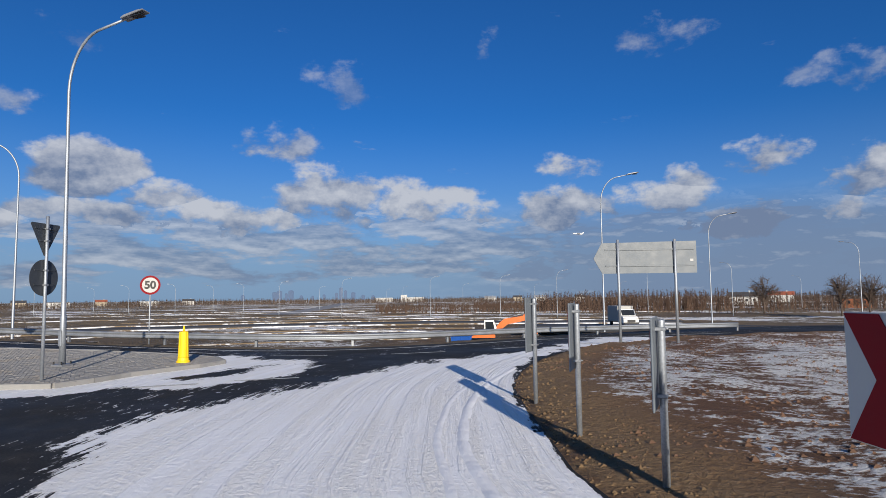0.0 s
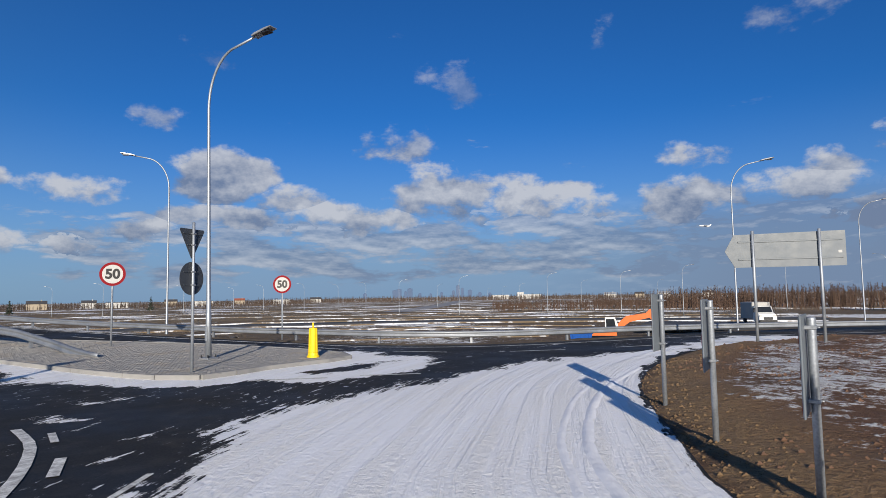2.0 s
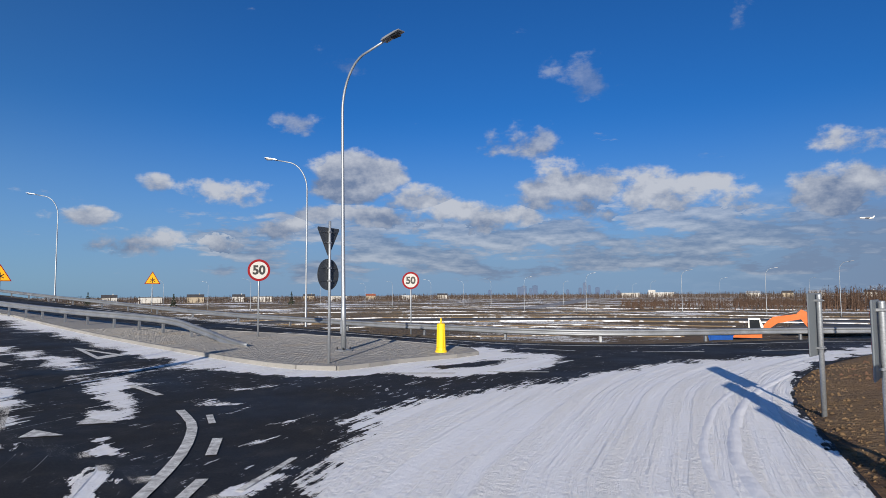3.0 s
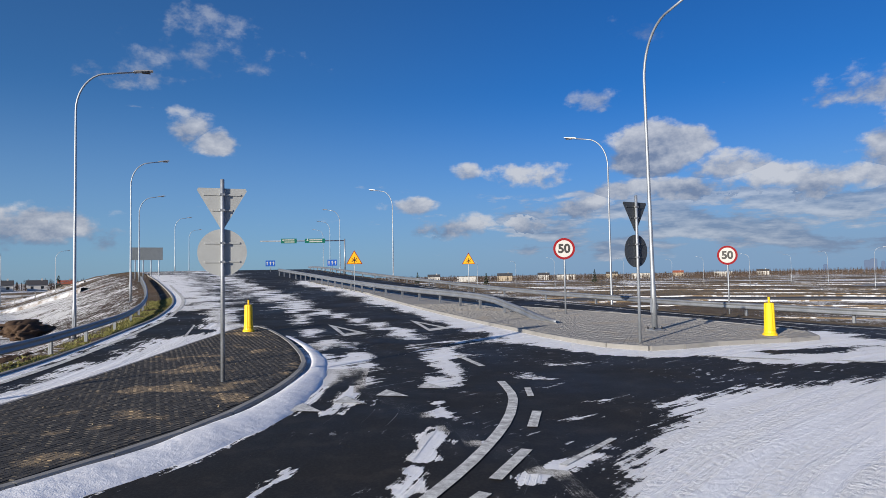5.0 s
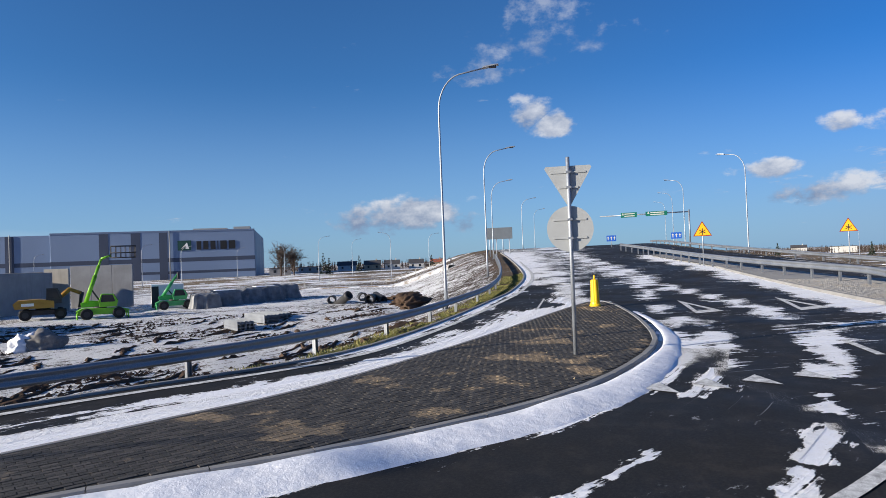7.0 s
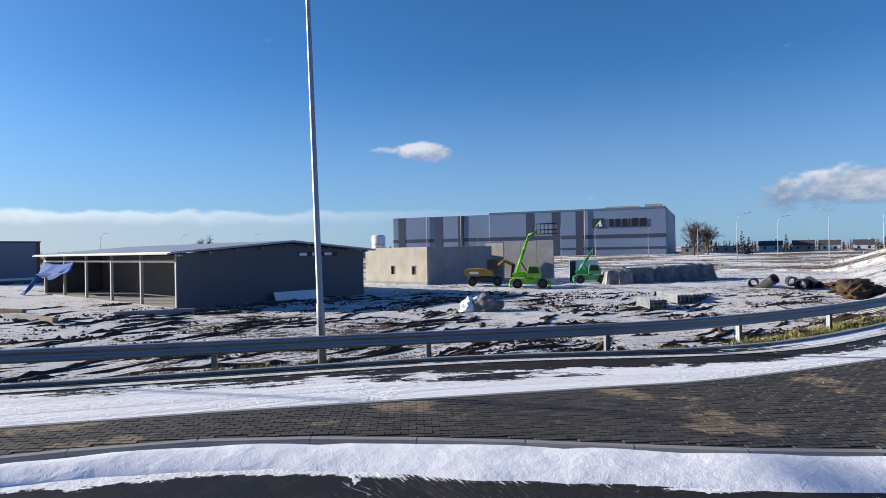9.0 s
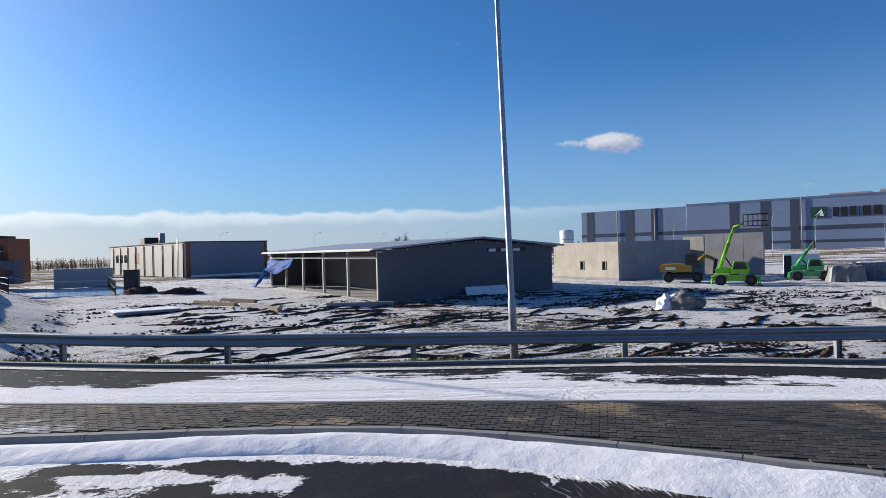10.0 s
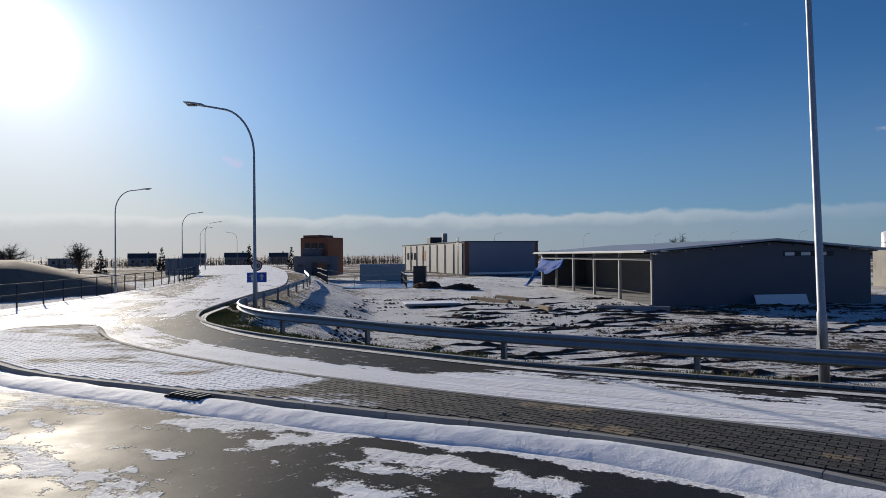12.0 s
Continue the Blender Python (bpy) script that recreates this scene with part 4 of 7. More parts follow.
part("edge_line", stripe([(-60, -16.5), (-43, -10.9), (-31.8, -8.45), (-24.9, -7.6), (-15.41, -6.75), (-11.11, -7.02), (-6.71, -9.12), (-1.97, -10.57), (0.71, -11.42), (4.3, -13.1), (7.27, -14.74), (9.94, -17.1), (11.67, -19.76), (12.9, -23.34)], 0.2), PAINT, marks)
part("edge_line", stripe([(-5, 36), (-11.2, 28.5), (-13.3, 24.0), (-15.2, 20.0), (-18.3, 16.9), (-22.4, 15.3), (-31, 12.3), (-52, 5.4)], 0.15), PAINT, marks)
mid = smooth_line([(-6, 31), (-10, 24.5), (-12.2, 20.2), (-14.6, 17.2), (-18, 15.4), (-22, 14.4), (-30, 10.9), (-50, 3.8)], 2.0)
for k in range(0, len(mid) - 1, 2):
    part("dash", stripe([(mid[k].x, mid[k].y), (mid[k + 1].x, mid[k + 1].y)], 0.13), PAINT, marks)


def flat_shape(pts, lift=0.013):
    bm = bmesh.new()
    bm.faces.new([bm.verts.new((x, y, rz(x) + lift)) for x, y in pts])
    bmesh.ops.recalc_face_normals(bm, faces=bm.faces)
    return bm


for cx, cy in ((-9.95, -0.35), (-10.4, 0.32), (-10.85, 1.02), (-11.4, 1.78)):
    part("yield_tooth", flat_shape([(cx - 0.5, cy - 0.12), (cx + 0.02, cy - 0.33), (cx + 0.22, cy + 0.22)]), PAINT, marks)
for pts in ([(-25.2, -0.75), (-20.9, -0.05), (-21.6, 0.75)], [(-26.0, 2.55), (-21.7, 2.85), (-22.5, 3.75)]):
    c = (sum(p[0] for p in pts) / 3, sum(p[1] for p in pts) / 3)
    inner = [(c[0] + (x - c[0]) * 0.55, c[1] + (y - c[1]) * 0.5) for x, y in pts]
    for k in range(3):
        q = (k + 1) % 3
        part("yield_triangle_side", flat_shape([pts[k], pts[q], inner[q], inner[k]]), PAINT, marks)


# ---- guardrails ----
WBEAM = ((0.0, 0.75), (0.05, 0.735), (0.083, 0.70), (0.083, 0.665), (0.02, 0.615), (0.02, 0.575), (0.083, 0.525), (0.083, 0.49), (0.05, 0.455), (0.0, 0.44))


def guardrail(line, base, face, spacing, label, size=1.0, sink_end=False, group="guardrails"):
    """Steel posts with a folded beam; face is the side (+1 left, -1 right of the line) that the beam stands on."""
    pts = smooth_line(line, spacing / 4)
    rail = thing("guardrail", (0, 0, 0), label, "guardrail", group)
    bm = bmesh.new()
    rows, n = [], len(pts)
    for i, p in enumerate(pts):
        d = (pts[min(i + 1, n - 1)] - pts[max(i - 1, 0)]).normalized()
        side = Vector((-d.y, d.x, 0)) * face
        z = base(p.x, p.y)
        dip = 0.0
        if sink_end:
            dip = 0.62 * float(ss((i - (n - 1 - 14)) / 14))
        rows.append([bm.verts.new((p.x + side.x * (u + 0.06), p.y + side.y * (u + 0.06), z + w * size - dip)) for u, w in WBEAM])
        if i % 4 == 0:
            post = bmesh.new()
            m = Matrix.Translation((p.x, p.y, z)) @ Matrix.Rotation(math.atan2(d.y, d.x), 4, "Z")
            hh = max(0.12, 0.72 * size - dip)
            add_box(post, -0.05, -0.004, -0.5, 0.05, 0.004, hh, 0, m)
            add_box(post, -0.05, -0.05, -0.5, -0.043, 0.05, hh, 0, m)
            add_box(post, 0.043, -0.05, -0.5, 0.05, 0.05, hh, 0, m)
            part("post", post, STEEL, rail)
            if dip < 0.2:
                bolt = bmesh.new()
                q = Vector((p.x, p.y, z + 0.595 * size)) + side * 0.085
                add_tube(bolt, [q, q + side * 0.02], 0.016, 6)
                part("bolt", bolt, STEEL, rail)
    for a, b in zip(rows, rows[1:]):
        for k in range(len(WBEAM) - 1):
            bm.faces.new((a[k], b[k], b[k + 1], a[k + 1])).smooth = True
    bmesh.ops.recalc_face_normals(bm, faces=bm.faces)
    beam = part("beam", bm, STEEL, rail)
    s = beam.modifiers.new("sheet", "SOLIDIFY")
    s.thickness = 0.006
    return rail


def verge(x, y):
    return max(gz(x, y), rz(x) - 0.25)


def on_isle(x, y):
    return rz(x) + 0.1


RAIL_SOUTH = [(-72, -23), (-53.4, -16.6), (-40.5, -12.5), (-31, -10.1), (-24.3, -9.2), (-18.82, -8.76), (-15.04, -8.83), (-11.63, -9.21), (-8.47, -10.16), (-5.32, -11.29), (-2.24, -12.35), (0.64, -13.42), (3.19, -14.59), (5.75, -16.19), (8.09, -17.57), (9.9, -19.38), (11.29, -21.51), (12.35, -24.49), (14.8, -33.02), (19.7, -47.92), (28.75, -68.16)]
guardrail(RAIL_SOUTH, lambda x, y: rz(x) - 0.24, 1, 3.1, "long curved galvanised steel guardrail on posts beside the slip road", 0.84)
guardrail([(-5.0, 38.6), (-10, 33.5), (-13.6, 28.4), (-15.55, 24.35), (-17.5, 21.1), (-20.3, 18.9), (-23.9, 17.3), (-27, 15.7), (-32, 13.9), (-39.8, 10.9), (-53, 6.9), (-66, 2.6), (-83, -2.0), (-112, -8)], lambda x, y: rz(x) - 0.18, 1, 4.0, "galvanised steel guardrail along the far side of the main road", 0.86)
guardrail([(-75, -8.6), (-60.7, -4.0), (-45.3, 0.8), (-37.1, 3.6), (-33, 5.2), (-28.7, 6.6), (-25.5, 7.2), (-22.1, 7.65)], on_isle, -1, 2.0, "galvanised guardrail with a sloped end on the traffic island", sink_end=True)


# ---- street lamps ----
def street_lamp(height, reach=2.5):
    """A tapered zinc pole that bends over into an arm with a flat lantern. It reaches towards local +x."""
    lamp = thing("street_lamp", (0, 0, 0), "tall galvanised street lamp with a curved arm and flat lantern", "street lamp", "street lamps")
    foot = height - 1.9
    pts, radii = [(0, 0, 0), (0, 0, 1.4), (0, 0, 1.45), (0, 0, foot)], [0.092, 0.085, 0.07, 0.043]
    for k in range(1, 10):
        a = radians(8.8 * k)
        pts.append((1.3 - 1.3 * math.cos(a), 0, foot + 1.8 * math.sin(a)))
        radii.append(0.043 - 0.0005 * k)
    tip = (reach - 0.55, 0, pts[-1][2] + (reach - 0.55 - pts[-1][0]) * 0.17)
    pts.append(tip)
    radii.append(0.035)
    top_z = tip[2] + 0.03
    part("pole", tube(pts, radii, 12), POLE, lamp)
    head = plate([(-0.40, 0.02), (-0.28, 0.055), (0.20, 0.05), (0.42, 0.015), (0.42, -0.015), (-0.40, -0.02)], -0.15, 0.15)
    bmesh.ops.bevel(head, geom=list(head.edges), offset=0.012, segments=1, affect="EDGES")
    bmesh.ops.transform(head, matrix=Matrix.Translation((reach - 0.25, 0, top_z + 0.02)) @ Matrix.Rotation(radians(-9), 4, "Y"), verts=head.verts)
    lantern = part("lantern", head, LAMP_HEAD, lamp, "flat grey lamp housing")
    part("glass", box(reach - 0.3, -0.11, top_z - 0.035, reach + 0.05, 0.11, top_z - 0.005, 0.004), GLASS_D, lantern)
    part("base_plate", box(-0.2, -0.2, -0.05, 0.2, 0.2, 0.03, 0.006), STEEL, lamp)
    for sx in (-0.15, 0.15):
        for sy in (-0.15, 0.15):
            part("anchor_bolt", tube([(sx, sy, 0), (sx, sy, 0.11)], 0.022, 6), BLACK, lamp)
    part("service_door", box(-0.05, -0.108, 0.55, 0.05, -0.09, 1.0, 0.004), POLE, lamp)
    return lamp


first = {}


def put_lamp(p, height, to, reach=2.5, lean=0.0):
    """Stands a lamp at p with its arm towards the heading; a few stand a degree out of true."""
    key = (round(height, 1), reach)
    m = Matrix.Translation(p) @ Matrix.Rotation(radians(lean), 4, Vector((p[0], p[1], 0))) @ Matrix.Rotation(radians(to + 90), 4, "Z")
    if key not in first:
        first[key] = street_lamp(height, reach)
        first[key].matrix_basis = m
        return first[key]
    return copy_thing(first[key], m)


def lamp_at(az, d, top, to, reach=2.5, z=None):
    p = eye_at(az, d)
    p.z = gz(p.x, p.y) if z is None else z
    return put_lamp(p, round((top - p.z) * 5) / 5, to, reach)


put_lamp((-18.95, 9.74, rz(-19) + 0.12), 9.9, 284, 2.7, -0.6)
lamp_at(67.2, 40, 10.5, 150)
lamp_at(86.7, 68, 11.4, 160)
lamp_at(91.5, 98, 12.6, 175)
lamp_at(92.4, 128, 13.4, 175)
lamp_at(93.0, 160, 14.2, 175)
lamp_at(112.6, 31, 11.3, 15, 2.9)
lamp_at(108.7, 52, 11.0, 15)
lamp_at(108.1, 76, 11.3, 10)
lamp_at(105.4, 112, 12.4, 10)
lamp_at(104.3, 150, 13.2, 10)
put_lamp((-5.03, -12.82, gz(-5.03, -12.82)), 11.0, 20, 2.5, -1.3)
lamp_at(207.42, 25.5, 8.0, 285, 2.5)
lamp_at(218.4, 56, 7.5, 130)
lamp_at(213.4, 86, 7.7, 130)
lamp_at(211.6, 108, 7.8, 130)
lamp_at(212, 140, 8.2, 130)
lamp_at(209, 165, 8.2, 305)
for az, d, top, to in ((18.5, 46, 10.7, -72), (9.7, 68, 10.0, -80), (8.0, 165, 9.8, 90), (-0.9, 118, 10.2, 90), (14.7, 190, 9.9, 90), (22.5, 150, 8.2, -70), (27.6, 160, 7.6, -60), (34.0, 165, 7.5, -60), (42.0, 170, 7.3, -50), (47.5, 190, 7.3, -40), (50.5, 230, 7.5, 130), (53, 260, 7.5, 130), (36.5, 330, 8, -50), (38.0, 420, 8, -50), (39.4, 520, 8, -50), (44.0, 280, 7.5, -50), (56, 220, 7.3, 140), (59.5, 250, 7.3, 140), (62, 300, 7.5, 140), (66, 240, 7.3, 150), (72, 210, 7.3, 150), (75.5, 260, 7.6, 150), (79, 230, 7.3, 160), (31, 260, 7.6, -50), (24.5, 300, 8, -70), (17, 260, 7.6, -70), (3, 240, 8, 90),
                       (114, 150, 8.5, 30), (117.5, 130, 8.3, 200), (121, 170, 8.6, 30), (124, 140, 8.2, 30), (127, 190, 8.4, 200), (131, 210, 8.5, 30), (135.5, 165, 7.8, 30), (138.5, 170, 8.6, 60), (146, 230, 8.5, 60), (186, 210, 9.0, 100), (178, 240, 9.5, 90), (172, 250, 9, 90), (166, 260, 9.5, 90), (161, 250, 9, 90)):
    lamp_at(az, d, top, to, 2.5)


# ---- signs ----
def facing(p, az):
    """A pose at p whose local -y side looks towards the heading."""
    return Matrix.Translation(p) @ Matrix.Rotation(radians(az + 180), 4, "Z")


def text_bm(txt, size, x, z, y, depth=0.004, stretch=1.0):
    cu = bpy.data.curves.new("letters", "FONT")
    cu.body, cu.size, cu.align_x, cu.align_y, cu.extrude = txt, size, "CENTER", "CENTER", depth / 2
    cu.offset = size * 0.04
    ob = new("letters", cu)
    me = ob.to_mesh()
    bm = bmesh.new()
    bm.from_mesh(me)
    ob.to_mesh_clear()
    bpy.data.objects.remove(ob)
    bpy.data.curves.remove(cu)
    bmesh.ops.transform(bm, matrix=Matrix.Translation((x, y, z)) @ Matrix.Rotation(radians(90), 4, "X") @ Matrix.Diagonal((stretch, 1, 1, 1)), verts=bm.verts)
    return bm


def sign_post(parent, height, x=0.0, r=0.038, y=0.05):
    p = part("post", tube([(x, y, -0.4), (x, y, height), (x, y, height + 0.01)], [r, r, r * 0.6], 10), POLE, parent)
    return p


def speed_sign(p, az, centre, r):
    s = thing("speed_limit_sign", facing(p, az), "round white 50 speed limit sign with red rim", "road sign", "speed limit signs")
    sign_post(s, centre + r * 0.9)
    part("back", plate(disc(r, 40, 0, centre), 0.0, 0.012), SIGN_BACK, s)
    bm = bmesh.new()
    ring_o, ring_i = disc(r, 40, 0, centre), disc(r * 0.79, 40, 0, centre)
    a, b = [bm.verts.new((x, -0.004, z)) for x, z in ring_o], [bm.verts.new((x, -0.004, z)) for x, z in ring_i]
    for k in range(40):
        q = (k + 1) % 40
        bm.faces.new((a[k], a[q], b[q], b[k]))
    part("rim", bm, RED, s, "red rim")
    part("face", plate(disc(r * 0.79, 40, 0, centre), -0.004, 0.0), WHITE, s)
    part("number", text_bm("50", r * 1.12, 0, centre - r * 0.02, -0.008), BLACK, s, "black number 50")
    return s


speed_sign((-25.9, 9.2, rz(-26) + 0.1), 250, 2.79, 0.46)
p = at(57.2, 34)
speed_sign((p.x, p.y, gz(p.x, p.y)), 228, 2.76 - gz(p.x, p.y), 0.47)


def back_of_signs(p, az, tri_c, side, disc_c, r, top, back):
    """A give-way triangle over a round sign, seen from behind."""
    shade = "light grey" if back is SIGN_LIGHT else "dark grey"
    s = thing("give_way_sign", facing(p, az), f"back of a {shade} give way triangle over a round sign", "road sign", "give way signs")
    sign_post(s, top, 0, 0.04, 0.055)
    hh = side * 0.866
    tri = [(-side / 2, tri_c + hh / 3), (side / 2, tri_c + hh / 3), (0, tri_c - 2 * hh / 3)]
    def cut(pts, c):
        out = []
        for k, q in enumerate(pts):
            for w in (pts[k - 1], pts[(k + 1) % 3]):
                v = Vector(w) - Vector(q)
                out.append(tuple(Vector(q) + v.normalized() * c))
        return [out[0], out[1], out[2], out[3], out[4], out[5]]
    part("triangle", plate(cut(tri, 0.05), 0.0, 0.012), back, s)
    part("front_sheet", plate(cut([(x * 0.97, tri_c + (z - tri_c) * 0.97) for x, z in tri], 0.05), -0.004, -0.001), AMBER, s)
    part("disc", plate(disc(r, 44, 0, disc_c), 0.0, 0.012), back, s)
    part("disc_sheet", plate(disc(r * 0.98, 44, 0, disc_c), -0.004, -0.001), BLUE, s)
    for z, w in ((tri_c + hh * 0.18, side * 0.36), (tri_c - hh * 0.18, side * 0.2), (disc_c + r * 0.4, r * 0.72), (disc_c - r * 0.4, r * 0.72)):
        part("rib", box(-w, 0.012, z - 0.018, w, 0.03, z + 0.018, 0.004), back, s)
        part("clamp", box(-0.055, 0.014, z - 0.022, 0.055, 0.1, z + 0.022, 0.006), STEEL, s)
    return s


back_of_signs((-12.62, -2.15, rz(-12.6) + 0.06), 104, 3.42, 0.96, 2.46, 0.45, 3.86, SIGN_LIGHT)
back_of_signs((-16.12, 7.86, rz(-16) + 0.1), 114, 3.50, 0.96, 2.46, 0.44, 3.95, SIGN_DARK)


def bollard(p, az):
    b = thing("marker_bollard", facing(p, az), "yellow ribbed plastic traffic bollard on a round foot", "bollard", "yellow bollards")
    n = 24
    bm = bmesh.new()
    rings = []
    for z, r in ((0, 0.20), (0.05, 0.20), (0.07, 0.17), (0.16, 0.155), (0.9, 0.135), (0.93, 0.125), (0.94, 0.06)):
        rings.append([bm.verts.new(((r - (0.012 if k % 3 == 0 and 0.1 < z < 0.92 else 0)) * math.cos(2 * math.pi * k / n), (r - (0.012 if k % 3 == 0 and 0.1 < z < 0.92 else 0)) * math.sin(2 * math.pi * k / n), z)) for k in range(n)])
    for a, c in zip(rings, rings[1:]):
        for k in range(n):
            bm.faces.new((a[k], a[(k + 1) % n], c[(k + 1) % n], c[k]))
    bm.faces.new(rings[-1])
    part("body", bm, YELLOW, b)
    part("top_pin", tube([(0, 0, 0.93), (0, 0, 1.1)], 0.03, 8), YELLOW, b)
    part("foot_collar", tube([(0, 0, 0.155), (0, 0, 0.185)], 0.165, 20), YELLOW, b)
    return b


bollard((-16.77, 12.16, rz(-16.8) + 0.1), 230)
bollard((-22.78, -3.37, rz(-22.8) + 0.07), 275)


def frost_sign(p, az, centre, side):
    """Amber warning triangle with a black snow star."""
    s = thing("frost_warning_sign", facing(p, az), "amber warning triangle with a black snowflake on a post", "road sign", "frost warning signs")
    sign_post(s, centre + side * 0.4)
    hh = side * 0.866
    tri = [(-side / 2, centre - hh / 3), (side / 2, centre - hh / 3), (0, centre + 2 * hh / 3)]
    part("rim", plate(tri, 0.0, 0.012), RED, s)
    part("face", plate([(x * 0.86, centre + (z - centre) * 0.86) for x, z in tri], -0.004, 0.0), AMBER, s)
    for k in range(3):
        q = part("star_arm", plate([(-side * 0.19, centre - side * 0.022 - 0.04), (side * 0.19, centre - side * 0.022 - 0.04), (side * 0.19, centre + side * 0.022 - 0.04), (-side * 0.19, centre + side * 0.022 - 0.04)], -0.009, -0.0045), BLACK, s)
        c = Vector((0, 0, centre - 0.04))
        q.matrix_local = Matrix.Translation(c) @ Matrix.Rotation(radians(90 + 60 * k), 4, "Y") @ Matrix.Translation(-c)
    return s


p = eye_at(90.2, 46.5)
frost_sign((p.x, p.y, rz(p.x) + 0.1), 272, 2.3, 1.2)
p = eye_at(79.8, 54)
frost_sign((p.x, p.y, gz(p.x, p.y)), 262, 3.3 - gz(p.x, p.y), 1.15)


def arrow_board():
    a, b = Vector((-7.35, 24.9, 0)), Vector((-5.45, 25.95, 0))
    d = (b - a).normalized()
    s = thing("arrow_direction_sign", Matrix.Translation((a.x, a.y, gz(a.x, a.y))) @ Matrix.Rotation(math.atan2(d.y, d.x), 4, "Z"), "back of a large grey arrow-shaped direction sign on two posts", "road sign")
    for x in (0.0, 2.2):
        sign_post(s, 4.05, x, 0.055, -0.06)
    part("panel", plate([(-0.95, 3.32), (-0.62, 3.93), (3.05, 3.98), (3.05, 2.72), (-0.62, 2.72)], 0.0, 0.03), SIGN_BACK, s)
    for z in (3.02, 3.66):
        part("rib", box(-0.5, -0.03, z - 0.03, 2.95, 0.0, z + 0.03, 0.006), SIGN_BACK, s)
    part("sticker", box(2.8, -0.004, 3.18, 2.92, 0, 3.27), WHITE, s, "small white sticker")
    part("front_sheet", plate([(-0.93, 3.32), (-0.62, 3.90), (3.02, 3.95), (3.02, 2.75), (-0.62, 2.75)], 0.031, 0.034), GREEN, s)


arrow_board()


def chevron_post(p, z0, height, az, board, n=2):
    """A round steel post with a narrow red and white board, seen edge-on."""
    s = thing("chevron_marker_post", Matrix.Translation(p) @ Matrix.Rotation(radians(az), 4, "Z"), "galvanised post with a red and white chevron board seen edge-on", "road sign", "chevron marker posts")
    part("post", tube([(0, 0, -0.5), (0, 0, height - 0.02), (0, 0, height), (0, 0, height + 0.008)], [0.04, 0.04, 0.04, 0.03], 14), POLE, s)
    w0, w1, zb, zt = board
    part("board", box(-0.075, w0, zb, -0.055, w1, zt, 0.006), SIGN_BACK, s)
    part("front_sheet", box(-0.08, w0 + 0.02, zb + 0.02, -0.0755, w1 - 0.02, zt - 0.02), WHITE, s)
    k, span = 0, (zt - zb) / 3
    while k < 3:
        z = zb + k * span + 0.03
        part("red_band", box(-0.084, w0 + 0.02, z, -0.0805, w1 - 0.02, z + span * 0.5), RED, s)
        k += 1
    for z in (zb + 0.12, zt - 0.12):
        part("clamp", box(-0.06, -0.045, z - 0.02, 0.045, 0.045, z + 0.02, 0.006), STEEL, s)
        part("clamp_screw", tube([(0.04, 0.03, z), (0.07, 0.03, z)], 0.01, 6), STEEL, s)
    return s


chevron_post((-4.75, 11.2, gz(-4.75, 11.2)), 0, 1.93, 8, (-0.35, 0.35, 0.95, 1.95))
chevron_post((-3.04, 8.89, gz(-3.04, 8.89)), 0, 1.83, 14, (-0.35, 0.3, 0.92, 1.85))
chevron_post((-1.44, 7.06, gz(-1.44, 7.06)), 0, 1.67, 9, (-0.35, 0.28, 0.78, 1.7))


def near_chevron():
    """The board at the plot's corner: broad red and white arrow bands, turned away from the sun."""
    s = thing("chevron_board", Matrix.Translation((0.17, 5.42, gz(0.17, 5.42))) @ Matrix.Rotation(radians(-55), 4, "Z"), "red and white chevron board on a steel post", "road sign")
    g = gz(0.17, 5.42)
    b, t = 1.04 - g, 1.88 - g
    mid = (t + b) / 2
    part("post", tube([(0.45, 0.06, -0.4), (0.45, 0.06, t)], 0.04, 12), POLE, s)
    part("panel", box(0, -0.02, b, 0.9, 0, t, 0.006), WHITE, s)
    part("upper_band", plate([(0.01, t - 0.01), (0.33, t - 0.01), (0.60, mid), (0.28, mid)], -0.026, -0.021), RED, s, "dark red band")
    part("lower_band", plate([(0.28, mid), (0.60, mid), (0.33, b + 0.01), (0.01, b + 0.01)], -0.026, -0.021), RED, s, "dark red band")
    part("upper_band", plate([(0.64, t - 0.01), (0.89, t - 0.01), (0.89, mid + 0.02)], -0.026, -0.021), RED, s, "dark red band")
    part("lower_band", plate([(0.64, b + 0.01), (0.89, mid - 0.02), (0.89, b + 0.01)], -0.026, -0.021), RED, s, "dark red band")
    for z in (b + 0.15, t - 0.15):
        part("clamp", box(0.38, 0.001, z - 0.02, 0.52, 0.11, z + 0.02, 0.006), STEEL, s)


near_chevron()


def lane_sign(p, az, centre, w, h, arrows):
    s = thing("lane_sign", facing(p, az), "blue lane sign with white arrows on a post", "road sign", "lane signs")
    sign_post(s, centre + h / 2)
    part("panel", box(-w / 2, 0, centre - h / 2, w / 2, 0.015, centre + h / 2, 0.003), BLUE, s)
    for k in range(arrows):
        x = -w / 2 + w * (k + 0.5) / arrows
        part("arrow", plate([(x - 0.05, centre - h * 0.3), (x + 0.05, centre - h * 0.3), (x + 0.05, centre + 0.05), (x + 0.15, centre + 0.05), (x, centre + h * 0.34), (x - 0.15, centre + 0.05), (x - 0.05, centre + 0.05)], -0.006, -0.001), WHITE, s)
    return s


for az, d, c in ((97.6, 88, 4.1), (92.2, 84, 4.0)):
    p = eye_at(az, d)
    lane_sign((p.x, p.y, rz(p.x)), az + 180, c - rz(p.x), 1.25, 0.8, 3)


